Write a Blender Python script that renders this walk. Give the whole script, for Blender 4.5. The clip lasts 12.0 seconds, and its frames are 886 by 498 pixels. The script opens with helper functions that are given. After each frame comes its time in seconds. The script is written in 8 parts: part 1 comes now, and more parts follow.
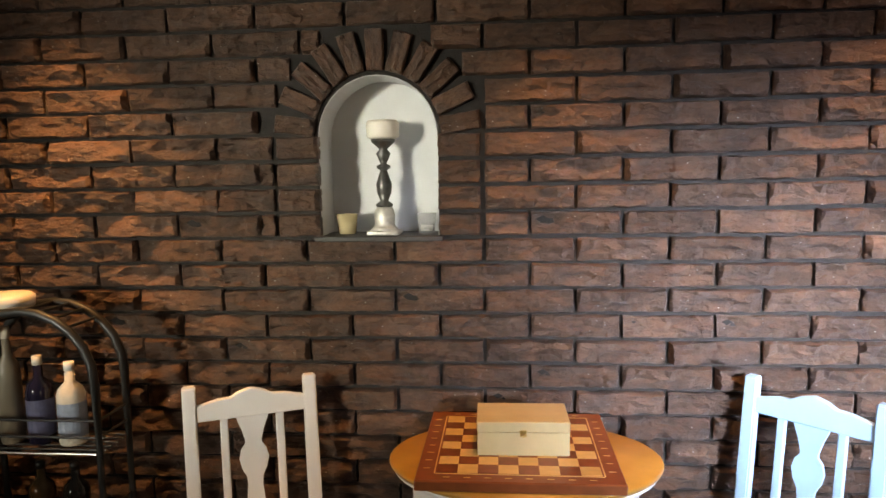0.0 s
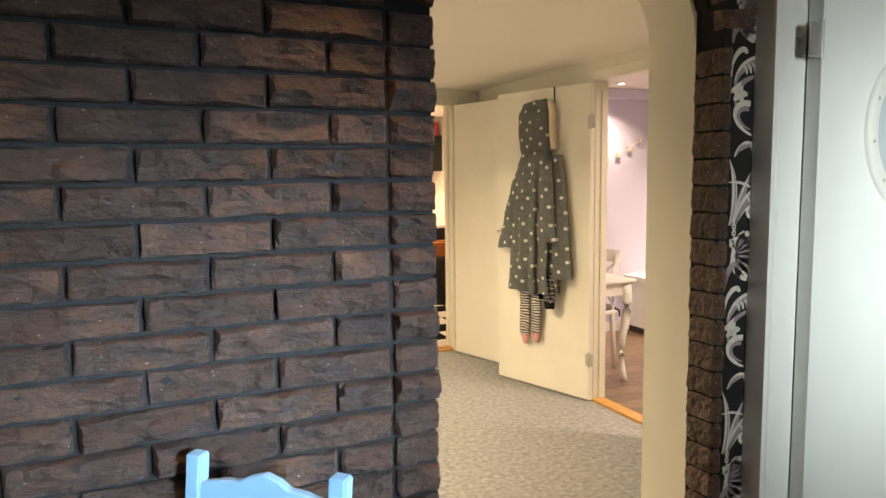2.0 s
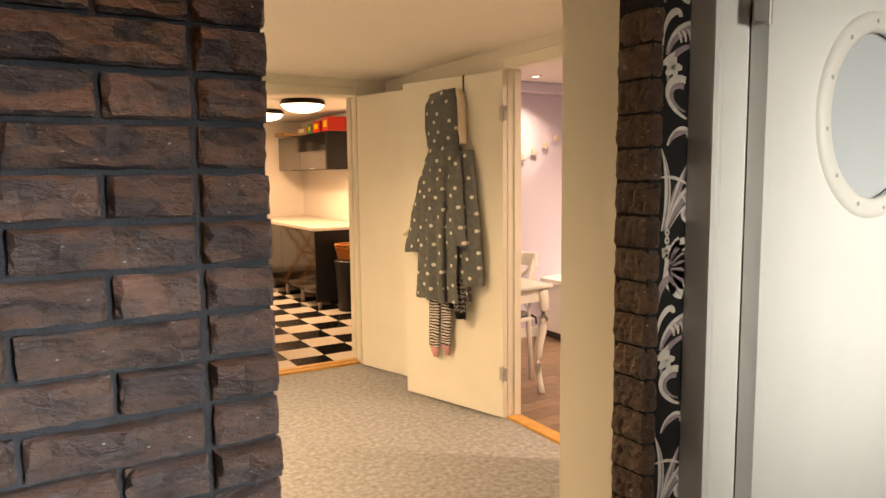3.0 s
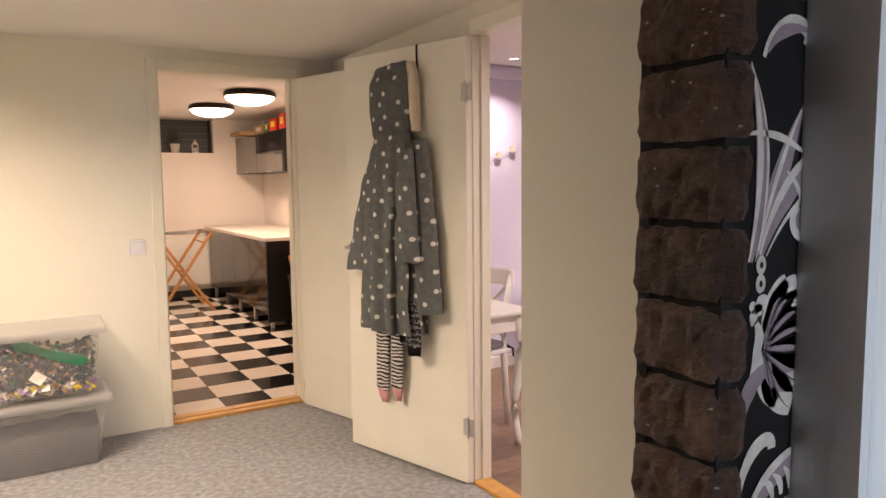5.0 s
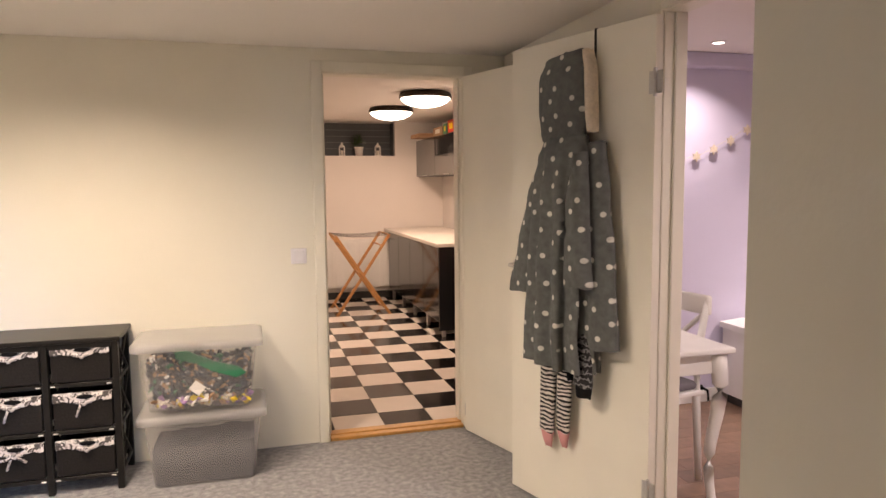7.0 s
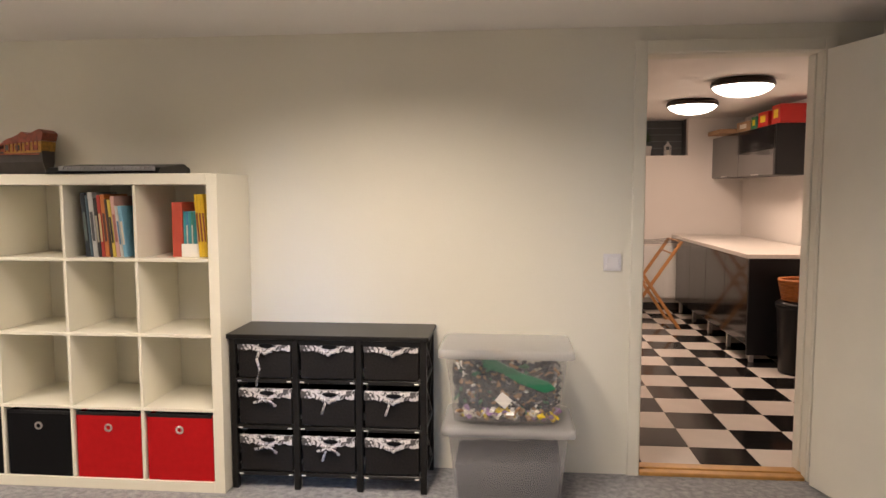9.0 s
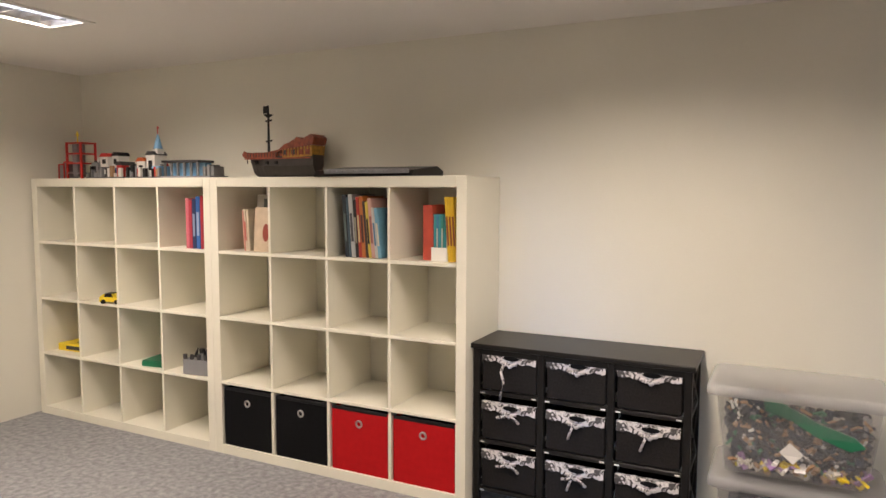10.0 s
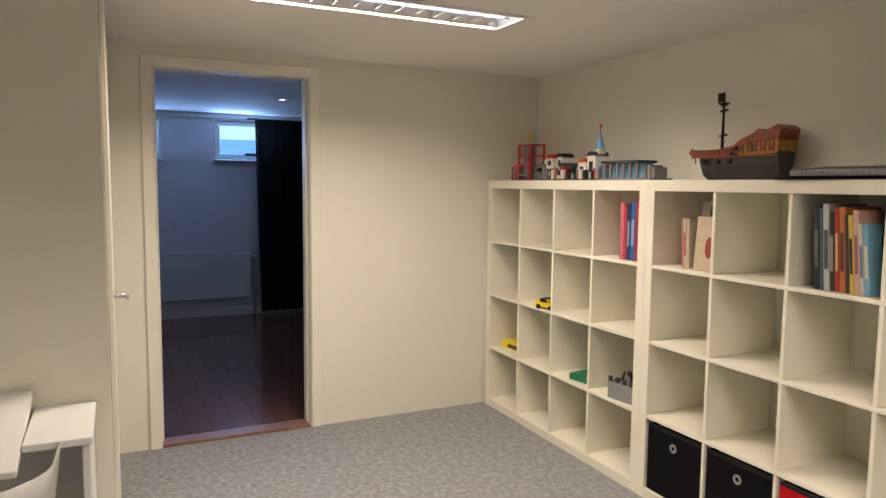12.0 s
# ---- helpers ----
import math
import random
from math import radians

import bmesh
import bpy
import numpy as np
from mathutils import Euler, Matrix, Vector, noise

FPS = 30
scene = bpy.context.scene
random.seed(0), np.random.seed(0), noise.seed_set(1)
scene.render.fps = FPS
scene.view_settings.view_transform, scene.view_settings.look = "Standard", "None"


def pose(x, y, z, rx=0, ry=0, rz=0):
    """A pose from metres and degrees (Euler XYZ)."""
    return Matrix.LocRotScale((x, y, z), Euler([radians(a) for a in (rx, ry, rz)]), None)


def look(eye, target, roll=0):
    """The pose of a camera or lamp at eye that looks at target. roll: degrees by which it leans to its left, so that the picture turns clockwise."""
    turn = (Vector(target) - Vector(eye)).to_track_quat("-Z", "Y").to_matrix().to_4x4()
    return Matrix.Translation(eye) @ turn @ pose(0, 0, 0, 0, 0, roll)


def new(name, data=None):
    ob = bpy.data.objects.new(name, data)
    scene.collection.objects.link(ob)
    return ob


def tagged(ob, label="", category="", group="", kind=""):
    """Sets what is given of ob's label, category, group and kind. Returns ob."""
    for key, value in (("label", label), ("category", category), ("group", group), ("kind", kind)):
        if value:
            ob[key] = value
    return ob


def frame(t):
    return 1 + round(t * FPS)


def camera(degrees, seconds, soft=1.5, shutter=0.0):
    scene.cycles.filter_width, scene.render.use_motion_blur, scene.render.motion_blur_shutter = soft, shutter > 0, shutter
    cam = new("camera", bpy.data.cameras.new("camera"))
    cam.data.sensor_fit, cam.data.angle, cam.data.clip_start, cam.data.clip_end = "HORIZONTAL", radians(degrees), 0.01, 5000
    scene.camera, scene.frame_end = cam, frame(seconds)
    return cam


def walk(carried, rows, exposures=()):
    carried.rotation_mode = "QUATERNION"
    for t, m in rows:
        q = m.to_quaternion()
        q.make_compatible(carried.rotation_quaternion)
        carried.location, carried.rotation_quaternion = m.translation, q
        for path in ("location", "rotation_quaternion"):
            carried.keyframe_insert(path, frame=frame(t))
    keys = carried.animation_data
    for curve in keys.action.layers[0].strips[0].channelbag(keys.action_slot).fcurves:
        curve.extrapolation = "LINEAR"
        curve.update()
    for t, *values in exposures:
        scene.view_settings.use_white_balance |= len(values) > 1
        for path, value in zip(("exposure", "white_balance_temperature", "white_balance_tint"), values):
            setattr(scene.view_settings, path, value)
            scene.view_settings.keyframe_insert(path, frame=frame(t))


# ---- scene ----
cam = camera(65.6, 12.0)
PATH = [
    (0, (0.243, 0.561, 1.494), (0.067, 2.541, 1.272), -0.9),
    (0.1, (0.281, 0.585, 1.49), (0.183, 2.57, 1.263), -0.9),
    (0.5, (0.402, 0.644, 1.451), (0.615, 2.622, 1.252), -0.9),
    (1, (0.588, 0.747, 1.451), (1.052, 2.682, 1.249), -0.9),
    (1.5, (0.725, 0.875, 1.441), (1.355, 2.763, 1.237), -0.7),
    (2, (0.844, 1.063, 1.462), (1.646, 2.883, 1.256), -0.7),
    (2.5, (0.949, 1.237, 1.452), (1.896, 2.986, 1.243), -0.6),
    (3, (1.147, 1.411, 1.447), (2.15, 3.128, 1.237), -0.6),
    (5, (1.765, 2.089, 1.396), (2.797, 3.792, 1.208), -0.6),
    (5.5, (1.871, 2.195, 1.387), (2.864, 3.92, 1.201), -0.6),
    (6, (1.924, 2.306, 1.404), (2.832, 4.079, 1.217), -0.6),
    (6.5, (1.98, 2.405, 1.423), (2.744, 4.244, 1.237), -0.6),
    (7, (2.036, 2.462, 1.44), (2.576, 4.379, 1.255), -0.5),
    (7.5, (2.013, 2.52, 1.408), (2.261, 4.497, 1.234), -0.5),
    (9.5, (1.733, 3.033, 1.407), (1.264, 4.971, 1.247), 0.1),
    (10, (1.708, 3.166, 1.424), (0.825, 4.953, 1.255), 0.2),
    (10.5, (1.63, 3.285, 1.428), (0.478, 4.911, 1.26), 0.3),
    (11, (1.564, 3.406, 1.445), (0.202, 4.86, 1.273), 0.5),
    (11.5, (1.51, 3.55, 1.444), (-0.065, 4.77, 1.271), 0.6),
    (12, (1.442, 3.681, 1.457), (-0.355, 4.539, 1.272), 0.6),
]
EXPOSURES = [(0, 2.1, 10800, 26), (0.6, 1.82, 11400, 13), (1.5, 1.24, 9000, 0), (2.0, 1.1, 8500, 6), (2.5, 0.98, 10600, 15), (3.1, 1.0, 11200, 18), (4.8, 0.8, 7200, 18), (6.5, 0.65, 6900, 19),
             (7.7, 0.38, 6800, 18), (9.3, 0.15, 6250, 15), (10.5, 0.05, 6150, 15), (12, 0.0, 6250, 13)]
walk(cam, [(t, look(eye, target, roll)) for t, eye, target, roll in PATH], EXPOSURES)

# ---- plan, in metres ----
BRICK_Y = 2.53                      # face of the brick wall
BACK_Y = 2.78                       # its playroom side
OPEN_L, OPEN_R = 1.47, 2.30         # opening in the brick wall
WEST, EAST, NORTH = -2.53, 3.49, 6.277
CEIL = 2.18
EAST_OUT = EAST + 0.088             # far face of the east wall
KIT_L, KIT_R = 2.44, 3.23           # kitchen doorway
PINK_S, PINK_N = 3.84, 4.67         # doorway to the lavender room
DARK_S, DARK_N = 3.88, 4.71         # doorway to the unlit room
KIT_FAR, KIT_EAST, KIT_CEIL = 11.2, 4.5, 2.25
DFAR = -6.38                        # far wall of the unlit room


# ---- light ----
world = bpy.data.worlds.new("sky")
scene.world = world
world.use_nodes = True
wn = world.node_tree
sky = wn.nodes.new("ShaderNodeTexSky")
sky.sky_type, sky.sun_disc = "NISHITA", False
sky.sun_elevation, sky.sun_rotation = radians(25), radians(200)
wn.links.new(sky.outputs[0], wn.nodes["Background"].inputs[0])
wn.nodes["Background"].inputs[1].default_value = 0.12


def area_lamp(name, m, sx, sy, watts, colour, spread=180):
    d = bpy.data.lights.new(name, "AREA")
    d.shape, d.size, d.size_y, d.energy, d.color, d.spread = "RECTANGLE", sx, sy, watts, colour, radians(spread)
    ob = new(name, d)
    ob.matrix_basis = m
    return ob


def disk_lamp(name, x, y, z, size, watts, colour, spread=180):
    d = bpy.data.lights.new(name, "AREA")
    d.shape, d.size, d.energy, d.color, d.spread = "DISK", size, watts, colour, radians(spread)
    ob = new(name, d)
    ob.matrix_basis = pose(x, y, z)
    return ob


def spot_lamp(name, eye, target, watts, colour, degrees, blend=0.6, size=0.03):
    d = bpy.data.lights.new(name, "SPOT")
    d.energy, d.color, d.spot_size, d.spot_blend, d.shadow_soft_size = watts, colour, radians(degrees), blend, size
    ob = new(name, d)
    ob.matrix_basis = look(eye, target)
    return ob


WARM, NEUTRAL, DAY = (1.0, 0.60, 0.27), (1.0, 0.835, 0.65), (0.38, 0.61, 1.0)
TUBE_Y0, TUBE_Y1 = 4.10, 5.30
TUBE_X = (-1.28, 1.22)
for tx, watts in zip(TUBE_X, (34, 43)):
    area_lamp("tube_light", pose(tx, (TUBE_Y0 + TUBE_Y1) / 2, CEIL + 0.012), 0.24, TUBE_Y1 - TUBE_Y0 - 0.04, watts, NEUTRAL, 151)
# daylight: two aimed beams from the front room's window, which stands behind the walker
# narrow beam added to brighten the porthole door
area_lamp("daylight_lamp", look((2.30, -1.45, 1.60), (3.05, 2.4, 1.2)), 0.6, 0.8, 4.0, (0.60, 0.79, 1.0), 30)
area_lamp("daylight_lamp", look((2.35, -1.45, 1.85), (1.02, 2.53, 1.02)), 0.80, 0.40, 7.0, DAY, 22)
# lamp added at the left for the niche; no window is built there
area_lamp("daylight_lamp", look((-2.3, -1.2, 1.65), (-0.3, 2.6, 1.40)), 0.45, 0.6, 1.55, (0.66, 0.90, 1.0), 29)
FRONT_SPOTS = ((-1.02, 2.20, 20, 76), (0.40, 2.20, 11, 66), (1.24, 2.22, 13, 64))
for sx, sy, watts, cone in FRONT_SPOTS:
    spot_lamp("ceiling_beam", (sx, sy, 2.285), (sx, sy + 0.18, 0), watts, WARM, cone, 0.9)
disk_lamp("kitchen_light", 3.497, 9.60, 2.10, 0.40, 14.5, (1.0, 0.72, 0.52))
disk_lamp("kitchen_light", 3.557, 8.39, 2.10, 0.40, 14.5, (1.0, 0.72, 0.52))
# the first belongs to a downlight; three unseen fill lamps brighten jamb and walls
for lx, ly, watts, cone in ((4.686, 5.944, 5, 120), (5.9, 5.3, 16, 120), (4.35, 3.2, 25, 165), (5.9, 3.9, 15, 120)):
    disk_lamp("ceiling_beam", lx, ly, 2.235, 0.07, watts, (1.0, 0.86, 0.80), cone)
for wy in (3.65, 5.0):
    area_lamp("daylight_lamp", pose(DFAR + 0.03, wy, 1.93, 90, 0, -90), 0.62, 0.34, 13, (0.30, 0.52, 1.0))


# ---- materials ----
def material(name, colour, rough=0.6, metal=0.0, vary=0.12, scale=6.0, bump=0.0, bump_scale=60.0, random_value=0.0,
             coat=0.0, specular=0.5, second=None, second_scale=2.0, second_amount=0.5, alpha=1.0, transmission=0.0, sheen=0.0):
    """A Principled material with two scales of mottling, fine relief and an optional second colour."""
    m = bpy.data.materials.new(name)
    m.use_nodes = True
    nt = m.node_tree
    b = nt.nodes["Principled BSDF"]
    b.inputs["Roughness"].default_value, b.inputs["Metallic"].default_value = rough, metal
    b.inputs["Coat Weight"].default_value = coat
    b.inputs["Specular IOR Level"].default_value = specular
    b.inputs["Transmission Weight"].default_value = transmission
    b.inputs["Alpha"].default_value = alpha
    b.inputs["Sheen Weight"].default_value = sheen
    tc = nt.nodes.new("ShaderNodeTexCoord")
    base = None
    if second:
        n2 = nt.nodes.new("ShaderNodeTexNoise")
        n2.inputs["Scale"].default_value, n2.inputs["Detail"].default_value = second_scale, 6
        nt.links.new(tc.outputs["Object"], n2.inputs["Vector"])
        ramp = nt.nodes.new("ShaderNodeMapRange")
        ramp.inputs[1].default_value, ramp.inputs[2].default_value = 0.38, 0.68
        ramp.inputs[4].default_value = second_amount
        nt.links.new(n2.outputs[0], ramp.inputs[0])
        mx = nt.nodes.new("ShaderNodeMix")
        mx.data_type = "RGBA"
        mx.inputs[6].default_value, mx.inputs[7].default_value = (*colour, 1), (*second, 1)
        nt.links.new(ramp.outputs[0], mx.inputs[0])
        base = mx.outputs[2]
    hsv = nt.nodes.new("ShaderNodeHueSaturation")
    if base:
        nt.links.new(base, hsv.inputs["Color"])
    else:
        hsv.inputs["Color"].default_value = (*colour, 1)
    n1 = nt.nodes.new("ShaderNodeTexNoise")
    n1.inputs["Scale"].default_value, n1.inputs["Detail"].default_value = scale, 8
    nt.links.new(tc.outputs["Object"], n1.inputs["Vector"])
    mr = nt.nodes.new("ShaderNodeMapRange")
    mr.inputs[1].default_value, mr.inputs[2].default_value = 0.25, 0.75
    mr.inputs[3].default_value, mr.inputs[4].default_value = 1 - vary, 1 + vary
    nt.links.new(n1.outputs[0], mr.inputs[0])
    value = mr.outputs[0]
    if random_value:
        oi = nt.nodes.new("ShaderNodeObjectInfo")
        r = nt.nodes.new("ShaderNodeMapRange")
        r.inputs[3].default_value, r.inputs[4].default_value = 1 - random_value, 1 + random_value
        nt.links.new(oi.outputs["Random"], r.inputs[0])
        mu = nt.nodes.new("ShaderNodeMath")
        mu.operation = "MULTIPLY"
        nt.links.new(value, mu.inputs[0])
        nt.links.new(r.outputs[0], mu.inputs[1])
        value = mu.outputs[0]
    nt.links.new(value, hsv.inputs["Value"])
    nt.links.new(hsv.outputs[0], b.inputs["Base Color"])
    if bump:
        n3 = nt.nodes.new("ShaderNodeTexNoise")
        n3.inputs["Scale"].default_value, n3.inputs["Detail"].default_value = bump_scale, 6
        nt.links.new(tc.outputs["Object"], n3.inputs["Vector"])
        bp = nt.nodes.new("ShaderNodeBump")
        bp.inputs["Strength"].default_value, bp.inputs["Distance"].default_value = bump, 0.004
        nt.links.new(n3.outputs[0], bp.inputs["Height"])
        nt.links.new(bp.outputs[0], b.inputs["Normal"])
    return m


def brick_material():
    """Dark brown split-face brick: two clay tones, pale grit, fissures; shifted from brick to brick."""
    m = bpy.data.materials.new("brown_brick")
    m.use_nodes = True
    nt = m.node_tree
    b = nt.nodes["Principled BSDF"]
    b.inputs["Roughness"].default_value, b.inputs["Specular IOR Level"].default_value = 0.44, 0.5
    tc, oi = nt.nodes.new("ShaderNodeTexCoord"), nt.nodes.new("ShaderNodeObjectInfo")
    shift = nt.nodes.new("ShaderNodeVectorMath")
    shift.operation = "MULTIPLY_ADD"
    shift.inputs[1].default_value = (0.8, 1, 1.7)
    far = nt.nodes.new("ShaderNodeVectorMath")
    far.operation = "SCALE"
    far.inputs[0].default_value = (37.0, 19.0, 53.0)
    nt.links.new(oi.outputs["Random"], far.inputs["Scale"])
    nt.links.new(tc.outputs["Object"], shift.inputs[0])
    nt.links.new(far.outputs[0], shift.inputs[2])
    vec = shift.outputs[0]

    def cloud(scale, detail, lo, hi, a, c):
        n = nt.nodes.new("ShaderNodeTexNoise")
        n.inputs["Scale"].default_value, n.inputs["Detail"].default_value, n.inputs["Roughness"].default_value = scale, detail, 0.62
        nt.links.new(vec, n.inputs["Vector"])
        r = nt.nodes.new("ShaderNodeMapRange")
        for k, v in zip((1, 2, 3, 4), (lo, hi, a, c)):
            r.inputs[k].default_value = v
        nt.links.new(n.outputs[0], r.inputs[0])
        return r.outputs[0]

    def mixed(fac, a, c):
        x = nt.nodes.new("ShaderNodeMix")
        x.data_type = "RGBA"
        for k, v in ((6, a), (7, c)):
            if isinstance(v, tuple):
                x.inputs[k].default_value = (*v, 1)
            else:
                nt.links.new(v, x.inputs[k])
        nt.links.new(fac, x.inputs[0])
        return x.outputs[2]

    clay = mixed(cloud(13, 5, 0.36, 0.66, 0, 1), (0.128, 0.066, 0.043), (0.064, 0.040, 0.033))
    # pale grit in some grains only
    v = nt.nodes.new("ShaderNodeTexVoronoi")
    v.inputs["Scale"].default_value = 62
    nt.links.new(vec, v.inputs["Vector"])
    near = nt.nodes.new("ShaderNodeMapRange")
    near.inputs[1].default_value, near.inputs[2].default_value = 0.16, 0.10
    nt.links.new(v.outputs["Distance"], near.inputs[0])
    sep = nt.nodes.new("ShaderNodeSeparateColor")
    nt.links.new(v.outputs["Color"], sep.inputs[0])
    few = nt.nodes.new("ShaderNodeMath")
    few.operation = "GREATER_THAN"
    few.inputs[1].default_value = 0.86
    nt.links.new(sep.outputs[0], few.inputs[0])
    grit = nt.nodes.new("ShaderNodeMath")
    grit.operation = "MULTIPLY"
    nt.links.new(near.outputs[0], grit.inputs[0])
    nt.links.new(few.outputs[0], grit.inputs[1])
    base = mixed(grit.outputs[0], clay, (0.42, 0.41, 0.40))
    hsv = nt.nodes.new("ShaderNodeHueSaturation")
    nt.links.new(base, hsv.inputs["Color"])
    val = nt.nodes.new("ShaderNodeMath")
    val.operation = "MULTIPLY"
    per = nt.nodes.new("ShaderNodeMapRange")
    per.inputs[3].default_value, per.inputs[4].default_value = 0.72, 1.30
    nt.links.new(oi.outputs["Random"], per.inputs[0])
    nt.links.new(per.outputs[0], val.inputs[0])
    nt.links.new(cloud(60, 8, 0.28, 0.72, 0.68, 1.35), val.inputs[1])
    nt.links.new(val.outputs[0], hsv.inputs["Value"])
    nt.links.new(hsv.outputs[0], b.inputs["Base Color"])
    height = nt.nodes.new("ShaderNodeMath")
    height.operation = "ADD"
    nt.links.new(cloud(22, 8, 0.2, 0.8, 0, 1), height.inputs[0])
    nt.links.new(cloud(150, 4, 0.3, 0.7, 0, 0.14), height.inputs[1])
    bp = nt.nodes.new("ShaderNodeBump")
    bp.inputs["Strength"].default_value, bp.inputs["Distance"].default_value = 1.0, 0.017
    nt.links.new(height.outputs[0], bp.inputs["Height"])
    nt.links.new(bp.outputs[0], b.inputs["Normal"])
    return m


def glowing(name, colour, strength):
    m = bpy.data.materials.new(name)
    m.use_nodes = True
    b = m.node_tree.nodes["Principled BSDF"]
    b.inputs["Base Color"].default_value = (0.8, 0.8, 0.8, 1)
    b.inputs["Emission Color"].default_value = (*colour, 1)
    b.inputs["Emission Strength"].default_value = strength
    return m


M_WALL = material("cream_wall_paint", (0.78, 0.755, 0.66), 0.75, vary=0.03, scale=1.5, bump=0.12, bump_scale=90)
M_CEIL = material("ceiling_paint", (0.84, 0.81, 0.77), 0.85, vary=0.02, scale=1.2, bump=0.08, bump_scale=70)
M_TRIM = material("trim_paint", (0.79, 0.765, 0.67), 0.45, vary=0.03, scale=5, bump=0.05, bump_scale=30)
M_WHITE = material("white_gloss_paint", (0.82, 0.82, 0.80), 0.35, vary=0.03, scale=8, bump=0.06, bump_scale=40)
M_SHELF = material("white_foil", (0.82, 0.79, 0.67), 0.4, vary=0.02, scale=4)
M_CARPET = material("grey_carpet", (0.30, 0.30, 0.31), 0.98, vary=0.35, scale=38, bump=1.0, bump_scale=260, second=(0.19, 0.19, 0.205), second_scale=30, second_amount=0.9, sheen=0.2)
M_BRICK = brick_material()
# colour of the unseen closing walls, kept dark so that they bounce little light
M_FRONTWALL = material("dark_unseen_wall", (0.20, 0.165, 0.125), 0.8, vary=0.15, scale=12)
M_MORTAR = material("dark_mortar", (0.028, 0.025, 0.024), 0.95, specular=0.2, vary=0.25, scale=30, bump=0.8, bump_scale=180)
M_LAVENDER = material("lavender_paint", (0.62, 0.60, 0.76), 0.7, vary=0.03, scale=2, bump=0.08, bump_scale=90)
M_KITWALL = material("kitchen_paint", (0.80, 0.76, 0.72), 0.6, vary=0.02, scale=2, bump=0.06, bump_scale=90)
M_DARKWALL = material("pale_grey_paint", (0.62, 0.62, 0.64), 0.7, vary=0.03, scale=2, bump=0.06, bump_scale=90)
M_DARKFLOOR = material("dark_laminate", (0.115, 0.050, 0.030), 0.16, coat=0.35, vary=0.3, scale=10, random_value=0.16, second=(0.07, 0.034, 0.024), second_scale=5)
M_LAMINATE = material("brown_laminate", (0.19, 0.12, 0.08), 0.42, vary=0.25, scale=14, random_value=0.25, second=(0.14, 0.085, 0.058), second_scale=6)
M_OAK = material("oak_threshold", (0.50, 0.26, 0.07), 0.4, vary=0.2, scale=18, bump=0.1)
M_BLACKTILE = material("black_tile", (0.010, 0.009, 0.009), 0.14, vary=0.3, scale=7, random_value=0.3)
M_WHITETILE = material("cream_tile", (0.72, 0.66, 0.60), 0.2, vary=0.05, scale=7, random_value=0.05)
M_GROUT = material("grout", (0.22, 0.2, 0.18), 0.9, vary=0.1, scale=30)


# ---- builders ----
def box(bm, x0, y0, z0, x1, y1, z1, m=None):
    vs = [bm.verts.new(v) for v in ((x0, y0, z0), (x1, y0, z0), (x1, y1, z0), (x0, y1, z0), (x0, y0, z1), (x1, y0, z1), (x1, y1, z1), (x0, y1, z1))]
    fs = [bm.faces.new([vs[i] for i in f]) for f in ((3, 2, 1, 0), (4, 5, 6, 7), (0, 1, 5, 4), (1, 2, 6, 5), (2, 3, 7, 6), (3, 0, 4, 7))]
    if m is not None:
        bmesh.ops.transform(bm, matrix=m, verts=vs)
    return vs


def soft_box(bm, x0, y0, z0, x1, y1, z1, r=0.004, seg=2, m=None):
    vs = box(bm, x0, y0, z0, x1, y1, z1, m)
    es = list({e for v in vs for e in v.link_edges})
    bmesh.ops.bevel(bm, geom=es, offset=r, segments=seg, affect="EDGES", profile=0.5)


def lathe(bm, profile, seg=20, m=None, cap=True):
    rings = []
    for r, z in profile:
        rings.append([bm.verts.new((r * math.cos(2 * math.pi * i / seg), r * math.sin(2 * math.pi * i / seg), z)) for i in range(seg)])
    for a, b in zip(rings, rings[1:]):
        for i in range(seg):
            bm.faces.new((a[i], a[(i + 1) % seg], b[(i + 1) % seg], b[i]))
    if cap:
        bm.faces.new(rings[0][::-1])
        bm.faces.new(rings[-1])
    if m is not None:
        bmesh.ops.transform(bm, matrix=m, verts=[v for r in rings for v in r])


def rod(bm, a, b, r, seg=8, r2=None):
    a, b = Vector(a), Vector(b)
    d = b - a
    m = Matrix.Translation(a) @ d.to_track_quat("Z", "Y").to_matrix().to_4x4()
    lathe(bm, [(r, 0), (r if r2 is None else r2, d.length)], seg, m)


def pipe(bm, pts, r, seg=8, closed=False):
    pts = [Vector(p) for p in pts]
    rings = []
    n = len(pts)
    for i, p in enumerate(pts):
        d = (pts[(i + 1) % n] - pts[i - 1]) if closed or 0 < i < n - 1 else (pts[1] - pts[0] if i == 0 else pts[-1] - pts[-2])
        q = d.to_track_quat("Z", "Y")
        rr = r[i] if isinstance(r, (list, tuple)) else r
        rings.append([bm.verts.new(p + q @ Vector((rr * math.cos(2 * math.pi * k / seg), rr * math.sin(2 * math.pi * k / seg), 0))) for k in range(seg)])
    for i in range(n if closed else n - 1):
        a, b = rings[i], rings[(i + 1) % n]
        for k in range(seg):
            bm.faces.new((a[k], a[(k + 1) % seg], b[(k + 1) % seg], b[k]))
    if not closed:
        bm.faces.new(rings[0][::-1])
        bm.faces.new(rings[-1])


